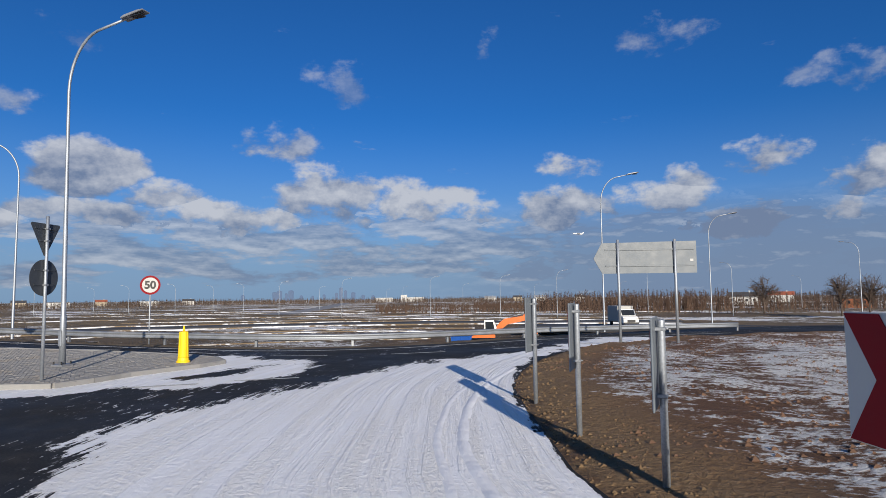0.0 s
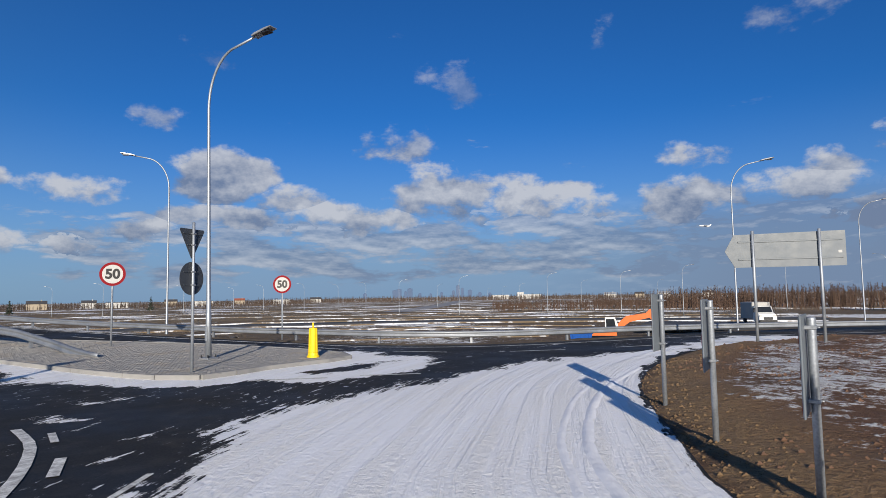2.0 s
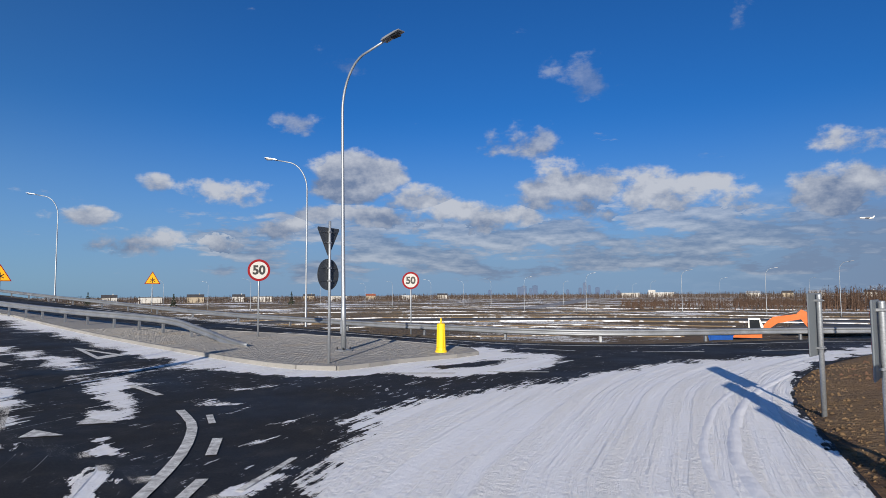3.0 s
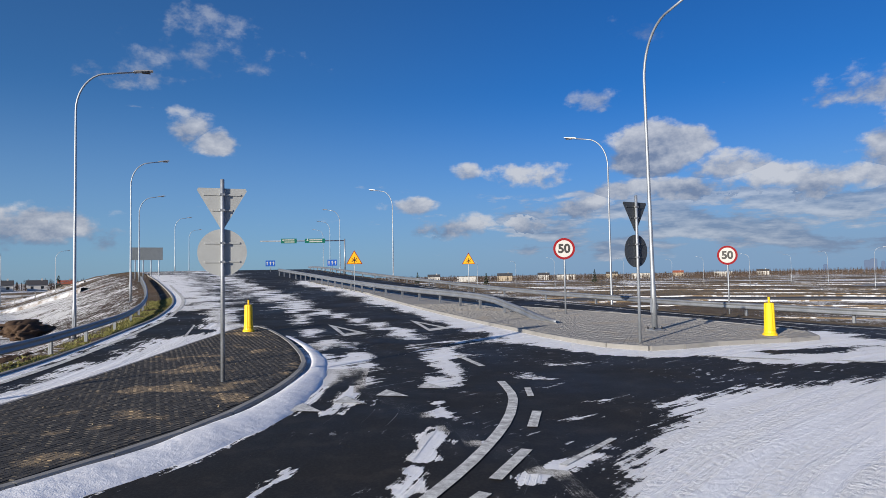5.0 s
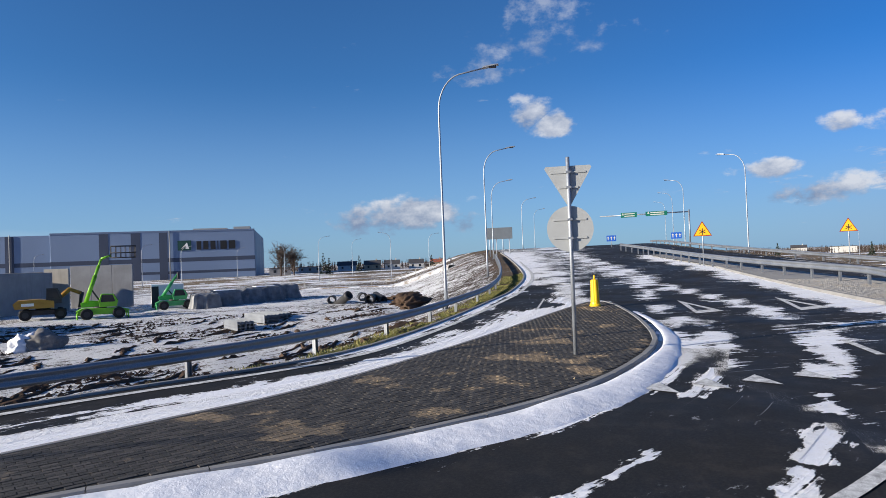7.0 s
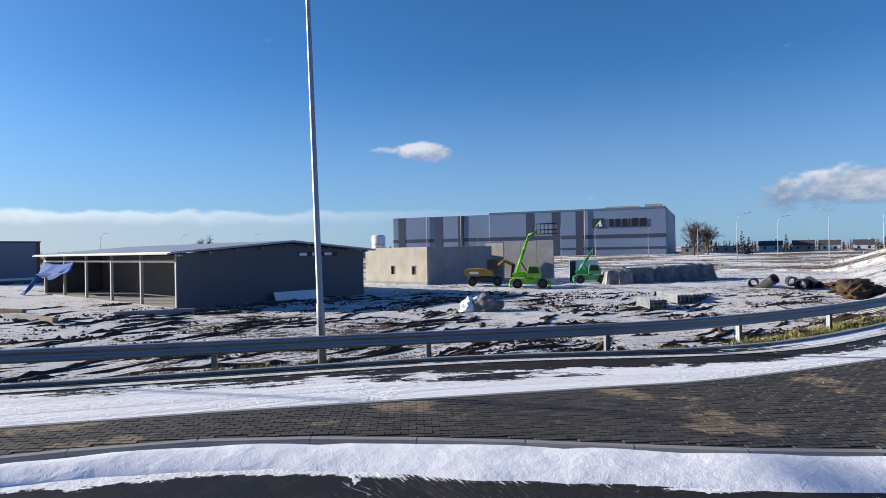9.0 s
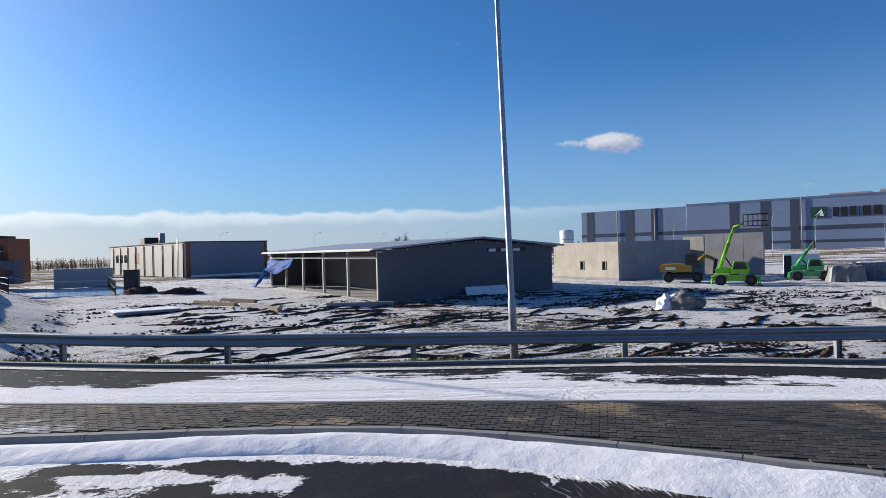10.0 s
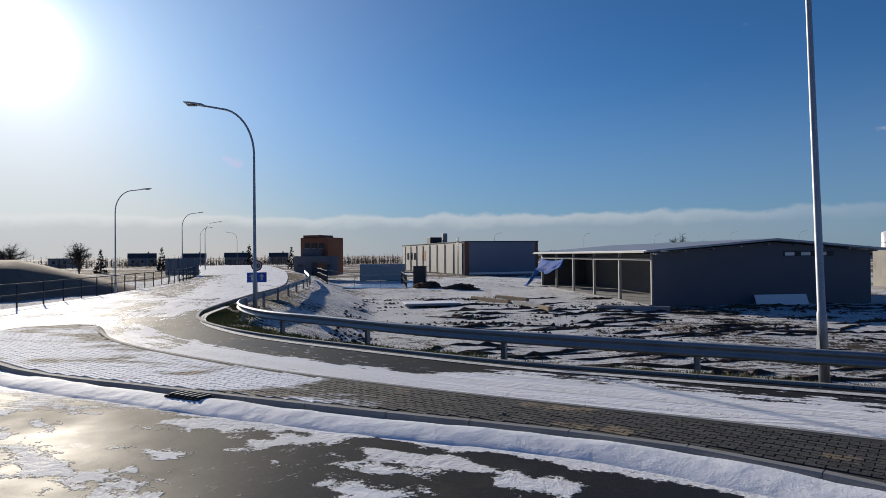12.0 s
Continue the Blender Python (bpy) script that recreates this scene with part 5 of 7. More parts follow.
def gantry(p, az, x0, x1, top, boards):
    """A steel sign arm over the carriageway with green direction boards."""
    s = thing("overhead_sign_gantry", facing(p, az), "slim steel sign gantry with green direction boards", "road sign")
    part("mast", tube([(x0, 0, 0), (x0, 0, top)], 0.16, 10), POLE, s)
    part("beam", tube([(x0, 0, top - 0.4), (x1, 0, top - 0.4)], 0.12, 8), POLE, s)
    for x, w, h in boards:
        q = part("board", box(x - w / 2, -0.2, top - 0.4 - h / 2, x + w / 2, -0.14, top - 0.4 + h / 2, 0.01), GREEN, s)
        for k, z in ((0, 0.22), (1, -0.22)):
            part("bar", box(x - w * 0.28, -0.21, top - 0.4 + z * h - 0.09, x + w * 0.36, -0.201, top - 0.4 + z * h + 0.09), WHITE, q, "white illegible lettering")
        part("arrow", plate([(x - w * 0.42, top - 0.4), (x - w * 0.37, top + 0.15), (x - w * 0.32, top - 0.4)], -0.21, -0.201), WHITE, q)


p = at(92.2, 135)
gantry((p.x, p.y, 2.5), 272, 3.0, -14.5, 7.8, ((-8.6, 3.2, 1.0), (-3.2, 4.2, 0.9)))


def back_board(p, az, w, h, z):
    s = thing("large_direction_sign", facing(p, az), "back of a large grey direction board on steel legs", "road sign", "large direction boards")
    part("panel", box(-w / 2, 0, z, w / 2, 0.04, z + h, 0.01), SIGN_BACK, s)
    for k in range(4):
        x = -w / 2 + w * (k + 0.5) / 4
        part("leg", tube([(x, 0.1, -1.5), (x, 0.1, z + h)], 0.06, 8), POLE, s)
        part("rib", box(x - 0.4, 0.04, z + h * 0.2, x + 0.4, 0.09, z + h * 0.26), STEEL, s)
    return s


p = eye_at(107.5, 82)
back_board((p.x, p.y, gz(p.x, p.y)), 288, 3.4, 1.5, 5.2 - gz(p.x, p.y) - 0.7)


# ---- building site ----
SITE = -1.7
LOGO = plain("dark_green_panel", (0.01, 0.055, 0.045), 0.5)
PANEL = plain("grey_cladding", (0.105, 0.112, 0.128), 0.6, 0.0, 0.06, 0.5)
PANEL_L = plain("pale_cladding", (0.36, 0.355, 0.34), 0.6, 0.0, 0.07, 0.5)
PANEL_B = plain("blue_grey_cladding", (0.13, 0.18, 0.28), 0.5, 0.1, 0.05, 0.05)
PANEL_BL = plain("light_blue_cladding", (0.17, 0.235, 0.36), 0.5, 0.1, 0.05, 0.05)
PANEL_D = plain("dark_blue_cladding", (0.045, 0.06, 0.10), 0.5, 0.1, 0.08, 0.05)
ROOF = plain("light_roof_sheet", (0.36, 0.39, 0.43), 0.5, 0.3, 0.08, 0.6)
ROOF_D = plain("dark_roof", (0.06, 0.06, 0.065), 0.8, 0, 0.2, 0.6)
INSIDE = plain("bare_inside_wall", (0.16, 0.155, 0.15), 0.9, 0, 0.15)
CONC = concrete_material("precast_concrete", (0.44, 0.41, 0.35), 0.3)
CONC_G = concrete_material("grey_concrete", (0.30, 0.30, 0.30), 0.3)
ORANGE = plain("orange_cladding", (0.21, 0.075, 0.034), 0.6, 0, 0.12, 0.8)
LIME = plain("lime_machine_paint", (0.20, 0.52, 0.03), 0.35, 0, 0.1)
GREEN_M = plain("green_machine_paint", (0.06, 0.36, 0.12), 0.35, 0, 0.1)
CAT_Y = plain("yellow_machine_paint", (0.36, 0.20, 0.03), 0.45, 0, 0.2)
DIGGER = plain("orange_machine_paint", (0.62, 0.12, 0.012), 0.4, 0, 0.1)
DARK = plain("dark_steel", (0.045, 0.045, 0.048), 0.6, 0.2, 0.25)
TARP_B = plain("blue_tarpaulin", (0.016, 0.075, 0.30), 0.7, 0, 0.2)
TARP_B.node_tree.nodes["Principled BSDF"].inputs["Specular IOR Level"].default_value = 0.05
TARP_G = plain("grey_tarpaulin", (0.17, 0.175, 0.185), 0.5, 0, 0.55, 1.6)
WOOD = plain("weathered_timber", (0.24, 0.18, 0.12), 0.85, 0, 0.25)
WHITE_P = plain("white_paint", (0.78, 0.78, 0.76), 0.4, 0, 0.05)
HOUSE_W = plain("white_render", (0.46, 0.455, 0.44), 0.85, 0, 0.08, 0.4)
HOUSE_C = plain("cream_render", (0.34, 0.29, 0.22), 0.85, 0, 0.1, 0.4)
TILE_R = plain("red_roof", (0.30, 0.09, 0.05), 0.8, 0, 0.2, 1.0)
BARK = plain("bare_bark", (0.085, 0.062, 0.050), 0.95, 0, 0.25, 1.0)
TWIGS = plain("brown_twigs", (0.090, 0.056, 0.040), 0.95, 0, 0.3, 0.2)
PINE = plain("dark_conifer", (0.022, 0.032, 0.022), 0.95, 0, 0.3, 0.2)


def facing_eye(p):
    return facing(p, math.degrees(math.atan2(-(0 - p[0]), 0 - p[1])))


def frame_from(a, b, z):
    """Local x runs from a to b, -y towards the viewer when a is on the viewer's left."""
    d = Vector(b) - Vector(a)
    return Matrix.Translation((a[0], a[1], z)) @ Matrix.Rotation(math.atan2(d.y, d.x), 4, "Z"), Vector((d.x, d.y, 0)).length


def open_shed():
    """Half-finished hall: steel bays on one side, a closed gable, a low pitched roof."""
    C, R, L = eye_at(172.2, 45.0), eye_at(156.5, 53.7), eye_at(181.9, 64)
    m, wide = frame_from(C, R, SITE)
    deep, eave, ridge, rx = 29.5, 3.7, 4.35, 8.6
    s = thing("open_shed", m, "unfinished grey clad shed with open bays and low roof", "building")
    gable = plate([(0, 0), (wide, 0), (wide, eave), (rx, ridge), (0, eave)], 0.0, 0.15)
    part("gable_wall", gable, PANEL, s)
    part("far_wall", box(wide - 0.15, 0.16, 0, wide, deep, eave - 0.02), PANEL, s)
    part("back_wall", plate([(0, 0), (wide, 0), (wide, eave), (rx, ridge), (0, eave)], deep, deep + 0.15), PANEL, s)
    part("inner_wall", box(5.2, 0.5, 0, 5.3, deep - 0.2, eave - 0.1), INSIDE, s)
    part("floor_slab", box(-0.3, 0.1, -0.3, wide, deep, 0.12, 0.02), CONC_G, s)
    for x0, x1, z0, z1 in ((-0.8, rx, eave + 0.02, ridge + 0.12), (rx, wide + 0.8, ridge + 0.12, eave + 0.02)):
        bm = bmesh.new()
        vs = [bm.verts.new(p) for p in ((x0, -0.7, z0), (x1, -0.7, z1), (x1, deep + 0.6, z1), (x0, deep + 0.6, z0), (x0, -0.7, z0 + 0.14), (x1, -0.7, z1 + 0.14), (x1, deep + 0.6, z1 + 0.14), (x0, deep + 0.6, z0 + 0.14))]
        for f in ((0, 1, 2, 3), (4, 5, 6, 7), (0, 1, 5, 4), (1, 2, 6, 5), (2, 3, 7, 6), (3, 0, 4, 7)):
            bm.faces.new([vs[k] for k in f])
        bmesh.ops.recalc_face_normals(bm, faces=bm.faces)
        part("roof_slope", bm, ROOF, s)
    for k in range(9):
        x = wide * k / 8
        z = eave + (ridge - eave) * (1 - abs(x - rx) / max(rx, wide - rx)) - 0.03
        part("purlin", box(x - 0.06, -0.6, z - 0.12, x + 0.06, 0.1, z), STEEL, s)
    for k in range(6):
        y = 0.2 + (deep - 0.4) * k / 5
        part("column", box(-0.1, y - 0.1, 0, 0.1, y + 0.1, eave, 0.01), PANEL_L, s)
    part("eave_beam", box(-0.12, 0.2, eave - 0.55, 0.12, deep, eave - 0.4, 0.01), PANEL_L, s)
    part("gutter", box(-0.95, -0.6, eave - 0.02, -0.78, deep + 0.5, eave + 0.1, 0.02), PANEL_L, s)
    part("vent_opening", box(rx + 0.8, -0.01, eave - 0.35, rx + 4.6, 0.06, eave + 0.0), DARK, s, "dark opening with bright panes")
    for k in range(3):
        part("vent_pane", box(rx + 0.95 + k * 1.2, -0.03, eave - 0.3, rx + 1.65 + k * 1.2, -0.012, eave - 0.06), WHITE_P, s)
    # the loose tarpaulin at the far bay
    t = thing("blue_tarpaulin", m @ pose(-0.25, deep * 0.66, 0), "torn blue tarpaulin flapping from the shed bay", "tarpaulin")
    bm = bmesh.new()
    n = 22

    def cloth(i, j):
        u, v = i / n, j / n
        drop = v * (0.9 + 0.5 * math.sin(5 * u) ** 2 + 2.1 * ss((u - 0.55) / 0.4))
        fold = 0.28 * noise.noise(Vector((u * 9, v * 2.5, 1))) + 0.10 * math.sin(26 * u + 3 * v)
        return (-0.15 - v * (0.3 + 1.1 * u) + fold * (0.2 + v), u * deep * 0.30 + v * v * (0.5 + 2.6 * u), 3.2 - drop - 0.25 * math.sin(math.pi * u) + 0.2 * noise.noise(Vector((u * 6, v * 4, 3))) * v)
    grid = [[bm.verts.new(cloth(i, j)) for j in range(n + 1)] for i in range(n + 1)]
    for i in range(n):
        for j in range(n):
            bm.faces.new((grid[i][j], grid[i + 1][j], grid[i + 1][j + 1], grid[i][j + 1])).smooth = True
    q = part("sheet", bm, TARP_B, t)
    q.modifiers.new("cloth", "SOLIDIFY").thickness = 0.01
    return m


open_shed()


def concrete_block():
    A, B, Cc = eye_at(156.3, 72.8), eye_at(150.7, 65.8), eye_at(146.5, 74)
    m, w = frame_from(B, A, SITE)
    m2, w = frame_from(A, B, SITE)
    s = thing("concrete_building", m2, "roofless precast concrete building with two small square windows", "building")
    h = 4.0
    holes = ((w * 0.47, 1.0), (w * 0.80, 1.0))
    bm = bmesh.new()
    xs = [0, holes[0][0] - 0.35, holes[0][0] + 0.35, holes[1][0] - 0.35, holes[1][0] + 0.35, w]
    for k in range(5):
        if k in (1, 3):
            add_box(bm, xs[k], 0, 0, xs[k + 1], 0.25, 1.05)
            add_box(bm, xs[k], 0, 1.95, xs[k + 1], 0.25, h)
        else:
            add_box(bm, xs[k], 0, 0, xs[k + 1], 0.25, h)
    part("front_wall", bm, CONC, s)
    for x, _ in holes:
        win = part("window", box(x - 0.33, 0.12, 1.08, x + 0.33, 0.16, 1.92), GLASS_D, s)
        part("frame", box(x - 0.4, -0.03, 1.95, x + 0.4, 0.1, 2.03, 0.01), CONC_G, win)
        part("shutter", box(x + 0.12, 0.02, 1.1, x + 0.16, 0.2, 1.9), CONC, win)
    part("side_wall", box(w - 0.25, 0.26, 0, w, 11, h, 0.02), CONC_G, s)
    part("back_wall", box(0, 11, 0, w, 11.25, h), CONC_G, s)
    part("plinth", box(-0.1, -0.12, -0.2, w + 0.1, 0, 0.28, 0.02), CONC_G, s)
    for az0, az1, d0, d1, mat, hh, nm in ((148.3, 145.4, 80, 79, CONC_G, 4.1, "grey"), (145.35, 143.7, 77, 76, CONC, 4.35, "pale"), (143.6, 139.2, 80, 78, CONC_G, 4.6, "grey")):
        a, b = eye_at(az0, d0), eye_at(az1, d1)
        mm, ww = frame_from(a, b, SITE)
        q = thing("concrete_wall_panel", mm, nm + " free-standing precast concrete wall panel on the site", "wall panel", "concrete wall panels")
        n = max(1, round(ww / 2.5))
        for k in range(n):
            part("panel", box(ww * k / n + 0.01, 0, -0.2, ww * (k + 1) / n - 0.01, 0.3, hh, 0.02), mat, q)


concrete_block()


def hall(name, label, A, B, z, height, deep, mat, material_roof):
    m, w = frame_from(A, B, z)
    s = thing(name, m, label, "building")
    part("front_wall", box(0, 0, -0.5, w, deep, height, 0.03), mat, s)
    part("roof", box(-0.15, -0.15, height + 0.004, w + 0.15, deep + 0.15, height + 0.2, 0.03), material_roof, s)
    return s, w


def long_hall():
    """The finished grey hall with orange corners; its long pale side runs away from the junction."""
    A, B, F = eye_at(-171.3, 115), eye_at(-177.9, 121), eye_at(-166.0, 160)
    s, w = hall("long_hall", "long low grey industrial hall with orange corner strips", A, B, SITE, 6.0, 46, plain("blue_grey_hall_cladding", (0.17, 0.20, 0.26), 0.55, 0.0, 0.05, 0.4), ROOF_D)
    part("corner_strip", box(-0.02, -0.06, 0, 0.7, 0.0, 6.0), ORANGE, s, "orange corner cladding")
    part("corner_strip", box(w - 0.5, -0.06, 0, w + 0.02, 0.0, 6.0), ORANGE, s, "orange corner cladding")
    part("base_strip", box(0.7, -0.05, 0, w - 0.5, -0.001, 0.35), WHITE_P, s)
    part("side_cladding", box(-0.1, 0.1, 0, -0.03, 45, 5.9), PANEL_L, s, "pale side cladding")
    for k in range(9):
        y = 1 + k * 5.2
        part("downpipe", tube([(-0.2, y, 0), (-0.2, y, 5.8)], 0.09, 6), DARK, s)
    for k in range(3):
        part("side_window", box(-0.14, 33 + k * 3, 2.6, -0.101, 34.8 + k * 3, 4.2), GLASS_D, s)
    part("orange_panel", box(-0.13, 25, 2.4, -0.102, 28, 4.6), ORANGE, s)
    part("roof_unit", box(5, 38, 6.2, 8, 41, 8.0, 0.1), DARK, s)
    part("roof_unit", box(8.5, 38.5, 6.2, 9.6, 40, 9.0, 0.1), PANEL_L, s)
    lad = tube([(-0.6, 2.0, 0), (-0.6, 2.0, 6.9)], 0.05, 6)
    add_tube(lad, [(-0.6, 2.6, 0), (-0.6, 2.6, 6.9)], 0.05, 6)
    for k in range(14):
        add_tube(lad, [(-0.6, 2.0, 0.4 + k * 0.45), (-0.6, 2.6, 0.4 + k * 0.45)], 0.03, 5)
    part("roof_ladder", lad, STEEL, s)
    return s


long_hall()


def warehouse_hall():
    """The high-bay warehouse: light blue panels, dark upright stripes and bands."""
    R, L = eye_at(129.5, 285), eye_at(154.0, 321)
    m, w = frame_from(L, R, -2.5)
    s = thing("warehouse", m, "huge light blue warehouse with dark stripes and black lettering", "building")
    top = 21.4
    part("main_block", box(w * 0.40, 0, -1, w, 90, top, 0.1), PANEL_BL, s)
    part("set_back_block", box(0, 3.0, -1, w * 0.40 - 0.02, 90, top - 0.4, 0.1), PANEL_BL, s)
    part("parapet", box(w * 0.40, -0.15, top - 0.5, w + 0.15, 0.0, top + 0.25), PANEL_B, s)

    def along(px):
        az = 158.4 - math.degrees(math.atan((px - 784) / 1102))
        d = heading(az)
        o = eye_at(az, 0)
        a, u = m.translation, m.to_3x3() @ Vector((1, 0, 0))
        den = u.x * d.y - u.y * d.x
        return ((o.x - a.x) * d.y - (o.y - a.y) * d.x) / den
    for x0, x1, y in ((878, 890, 2.9), (943, 957, 2.9), (986, 997, 2.9), (1117, 1131, -0.1), (1166, 1181, -0.1), (1212, 1226, -0.1)):
        a, b = along(x0), along(x1)
        part("dark_stripe", box(a, y, 0, b, y + 0.08, top - 0.6), PANEL_D, s, "dark blue upright stripe")
    for z0, z1, mat in ((8.2, 9.9, PANEL_D), (3.2, 4.3, PANEL_D)):
        part("band", box(w * 0.40, -0.06, z0, w + 0.06, -0.001, z1), mat, s, "dark blue band")
        part("band", box(0, 2.94, z0, w * 0.40 - 0.05, 2.999, z1), mat, s, "dark blue band")
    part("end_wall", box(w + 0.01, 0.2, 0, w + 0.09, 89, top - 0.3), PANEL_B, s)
    part("roof_unit", box(w - 26, 6, top, w - 12, 20, top + 1.2), PANEL_L, s)
    part("roof_unit", box(w - 9, 5, top, w - 2, 12, top + 1.6), PANEL_L, s)
    a, b = along(1244), along(1268)
    z0, z1 = 13.0, 17.2
    logo = part("logo_panel", box(a, -0.3, z0, b, -0.08, z1), LOGO, s, "dark green logo panel")
    part("logo_shape", plate([(a + 1.2, z0 + 0.4), (b - 1.6, z1 - 0.8), (b - 0.8, z0 + 0.6), (b - 2.2, z0 + 0.6), (b - 2.2, z0 + 2.0)], -0.36, -0.31), WHITE_P, logo)
    edges = (1276, 1288.5, 1302, 1315.5, 1321, 1337.5, 1354.5)
    for x0, x1 in zip(edges, edges[1:]):
        a, b = along(x0 + 2.0), along(x1 - 2.0)
        part("letter_bar", box(a, -0.3, z0 + 0.2, b, -0.08, z1 - 0.4), BLACK, s, "plain black sign block")
    for px in (930, 992, 1230):
        x = along(px)
        part("downpipe", tube([(x, 2.6 if px < 1050 else -0.4, 0), (x, 2.6 if px < 1050 else -0.4, top)], 0.2, 6), PANEL_L, s)


warehouse_hall()


def orange_house():
    A, B = eye_at(-155.9, 100), eye_at(-159.3, 96)
    m, w = frame_from(A, B, -1.0)
    s = thing("orange_building", m, "two-storey orange and grey office building", "building")
    part("upper_block", box(0, 1.5, 0, w * 0.72, 6, 5.9, 0.05), ORANGE, s)
    part("roof_block", box(0.3, 1.8, 5.9, w * 0.5, 5.5, 6.3, 0.05), ORANGE, s)
    part("grey_block", box(0.25, -0.6, 0, w, 1.45, 3.0, 0.04), PANEL, s, "grey ground floor block")
    part("orange_panel", box(w * 0.5, -0.66, 0, w * 0.85, -0.605, 2.0), ORANGE, s)
    part("balcony_wall", box(w * 0.1, 1.0, 3.02, w * 0.6, 1.42, 4.1), PANEL, s)
    for x, z in ((0.12, 4.2), (0.3, 4.2), (0.5, 4.2)):
        win = part("window", box(w * x, 1.42, z + 0.05, w * x + 0.9, 1.49, z + 0.8), GLASS_D, s)
        part("frame", box(w * x - 0.05, 1.4, z, w * x + 0.95, 1.44, z + 0.05), WHITE_P, win)
    for x in (0.15, 0.55, 0.85):
        part("window", box(w * x, -0.68, 1.3, w * x + 0.8, -0.61, 1.7), GLASS_D, s)
    part("door", box(w * 0.52, -0.7, 0.0, w * 0.52 + 0.9, -0.665, 2.05), DARK, s)


orange_house()


# ---- machines ----
def wheel(parent, x, y, r, w=0.34):
    wh = part("wheel", tube([(x, y - w / 2, r), (x, y - w / 2 + 0.05, r), (x, y + w / 2 - 0.05, r), (x, y + w / 2, r)], [r * 0.88, r, r, r * 0.88], 18), RUBBER, parent)
    part("rim", tube([(x, y - w / 2 - 0.02, r), (x, y - w / 2 + 0.03, r)], [r * 0.5, r * 0.55], 14), DARK, wh)
    return wh


def telehandler(p, turn, mat, name, label, boom_end, basket, size=0.8):
    s = thing(name, Matrix.Translation(p) @ Matrix.Rotation(radians(turn), 4, "Z") @ Matrix.Scale(size, 4), label, "telehandler", "telehandlers")
    for x in (-1.45, 1.45):
        for y in (-0.95, 0.95):
            wheel(s, x, y, 0.58)
    chassis = plate([(-2.3, 0.5), (2.3, 0.5), (2.45, 0.85), (1.6, 1.1), (-1.9, 1.15), (-2.4, 0.9)], -0.75, 0.75)
    part("chassis", chassis, mat, s)
    part("turntable", tube([(-0.2, 0, 1.1), (-0.2, 0, 1.3)], 0.6, 16), DARK, s)
    part("engine_cover", plate([(-1.9, 1.25), (0.4, 1.25), (0.4, 1.75), (-1.2, 1.95), (-1.95, 1.7)], 0.15, 0.9), mat, s)
    cab = part("cab", plate([(-0.3, 1.25), (1.25, 1.25), (1.4, 1.8), (1.0, 2.55), (-0.1, 2.6), (-0.35, 1.9)], -0.95, -0.1), mat, s)
    part("cab_window", plate([(-0.2, 1.75), (1.15, 1.75), (0.9, 2.45), (-0.05, 2.48)], -0.97, -0.955), GLASS_D, cab)
    part("windscreen", plate([(1.30, 1.85), (1.42, 1.83), (1.06, 2.5), (0.98, 2.48)], -0.9, -0.15), GLASS_D, cab)
    a, b = Vector((-1.5, 0.1, 1.75)), Vector(boom_end)
    d = (b - a)
    for nm, t0, t1, q in (("boom", 0.0, 0.62, 0.22), ("boom_extension", 0.45, 0.85, 0.17), ("boom_tip", 0.75, 1.0, 0.125)):
        bm = bmesh.new()
        add_tube(bm, [a + d * t0, a + d * t1], q * 1.25, 4)
        part(nm, bm, mat, s)
    part("lift_cylinder", tube([(0.1, 0.1, 1.3), a + d * 0.35 + Vector((0, 0, -0.2))], 0.08, 8), DARK, s)
    if basket:
        e = b + Vector((0.9, 0, 0.35))
        part("jib", tube([b, e], [0.13, 0.09], 8), mat, s)
        cage = bmesh.new()
        x0, x1, y0, y1, z0, z1 = e.x, e.x + 2.3, -0.6, 0.6, e.z - 0.25, e.z + 0.95
        for z in (z0, z0 + 0.5, z1):
            for q, w in (((x0, y0), (x1, y0)), ((x0, y1), (x1, y1)), ((x0, y0), (x0, y1)), ((x1, y0), (x1, y1))):
                add_tube(cage, [(*q, z), (*w, z)], 0.045, 5)
        for k in range(6):
            x = x0 + (x1 - x0) * k / 5
            for y in (y0, y1):
                add_tube(cage, [(x, y, z0), (x, y, z1)], 0.035, 5)
        add_box(cage, x0, y0, z0 - 0.06, x1, y1, z0)
        part("work_cage", cage, DARK, s, "black steel work cage")
    else:
        part("fork_carriage", box(b.x - 0.1, -0.6, b.z - 0.7, b.x + 0.15, 0.6, b.z + 0.15, 0.03), DARK, s)
    for sx in (-2.2, 2.2):
        for sy in (-1.2, 1.2):
            leg = part("outrigger", tube([(sx, sy * 0.6, 0.8), (sx * 1.05, sy, 0.55), (sx * 1.05, sy, 0.06)], 0.075, 6), mat, s)
            part("foot_pad", box(sx * 1.05 - 0.2, sy - 0.2, 0, sx * 1.05 + 0.2, sy + 0.2, 0.06, 0.01), DARK, leg)
    return s


telehandler((-37.2, -46.0, gz(-37.2, -46.0)), 144, LIME, "telehandler", "lime green telehandler with raised boom and work cage", (0.0, 0.1, 6.2), True)
telehandler((-46.2, -47.3, gz(-46.2, -47.3)), 141, GREEN_M, "telehandler", "green telehandler with half-raised boom beside tarped stacks", (0.4, 0.1, 4.6), False, 0.75)


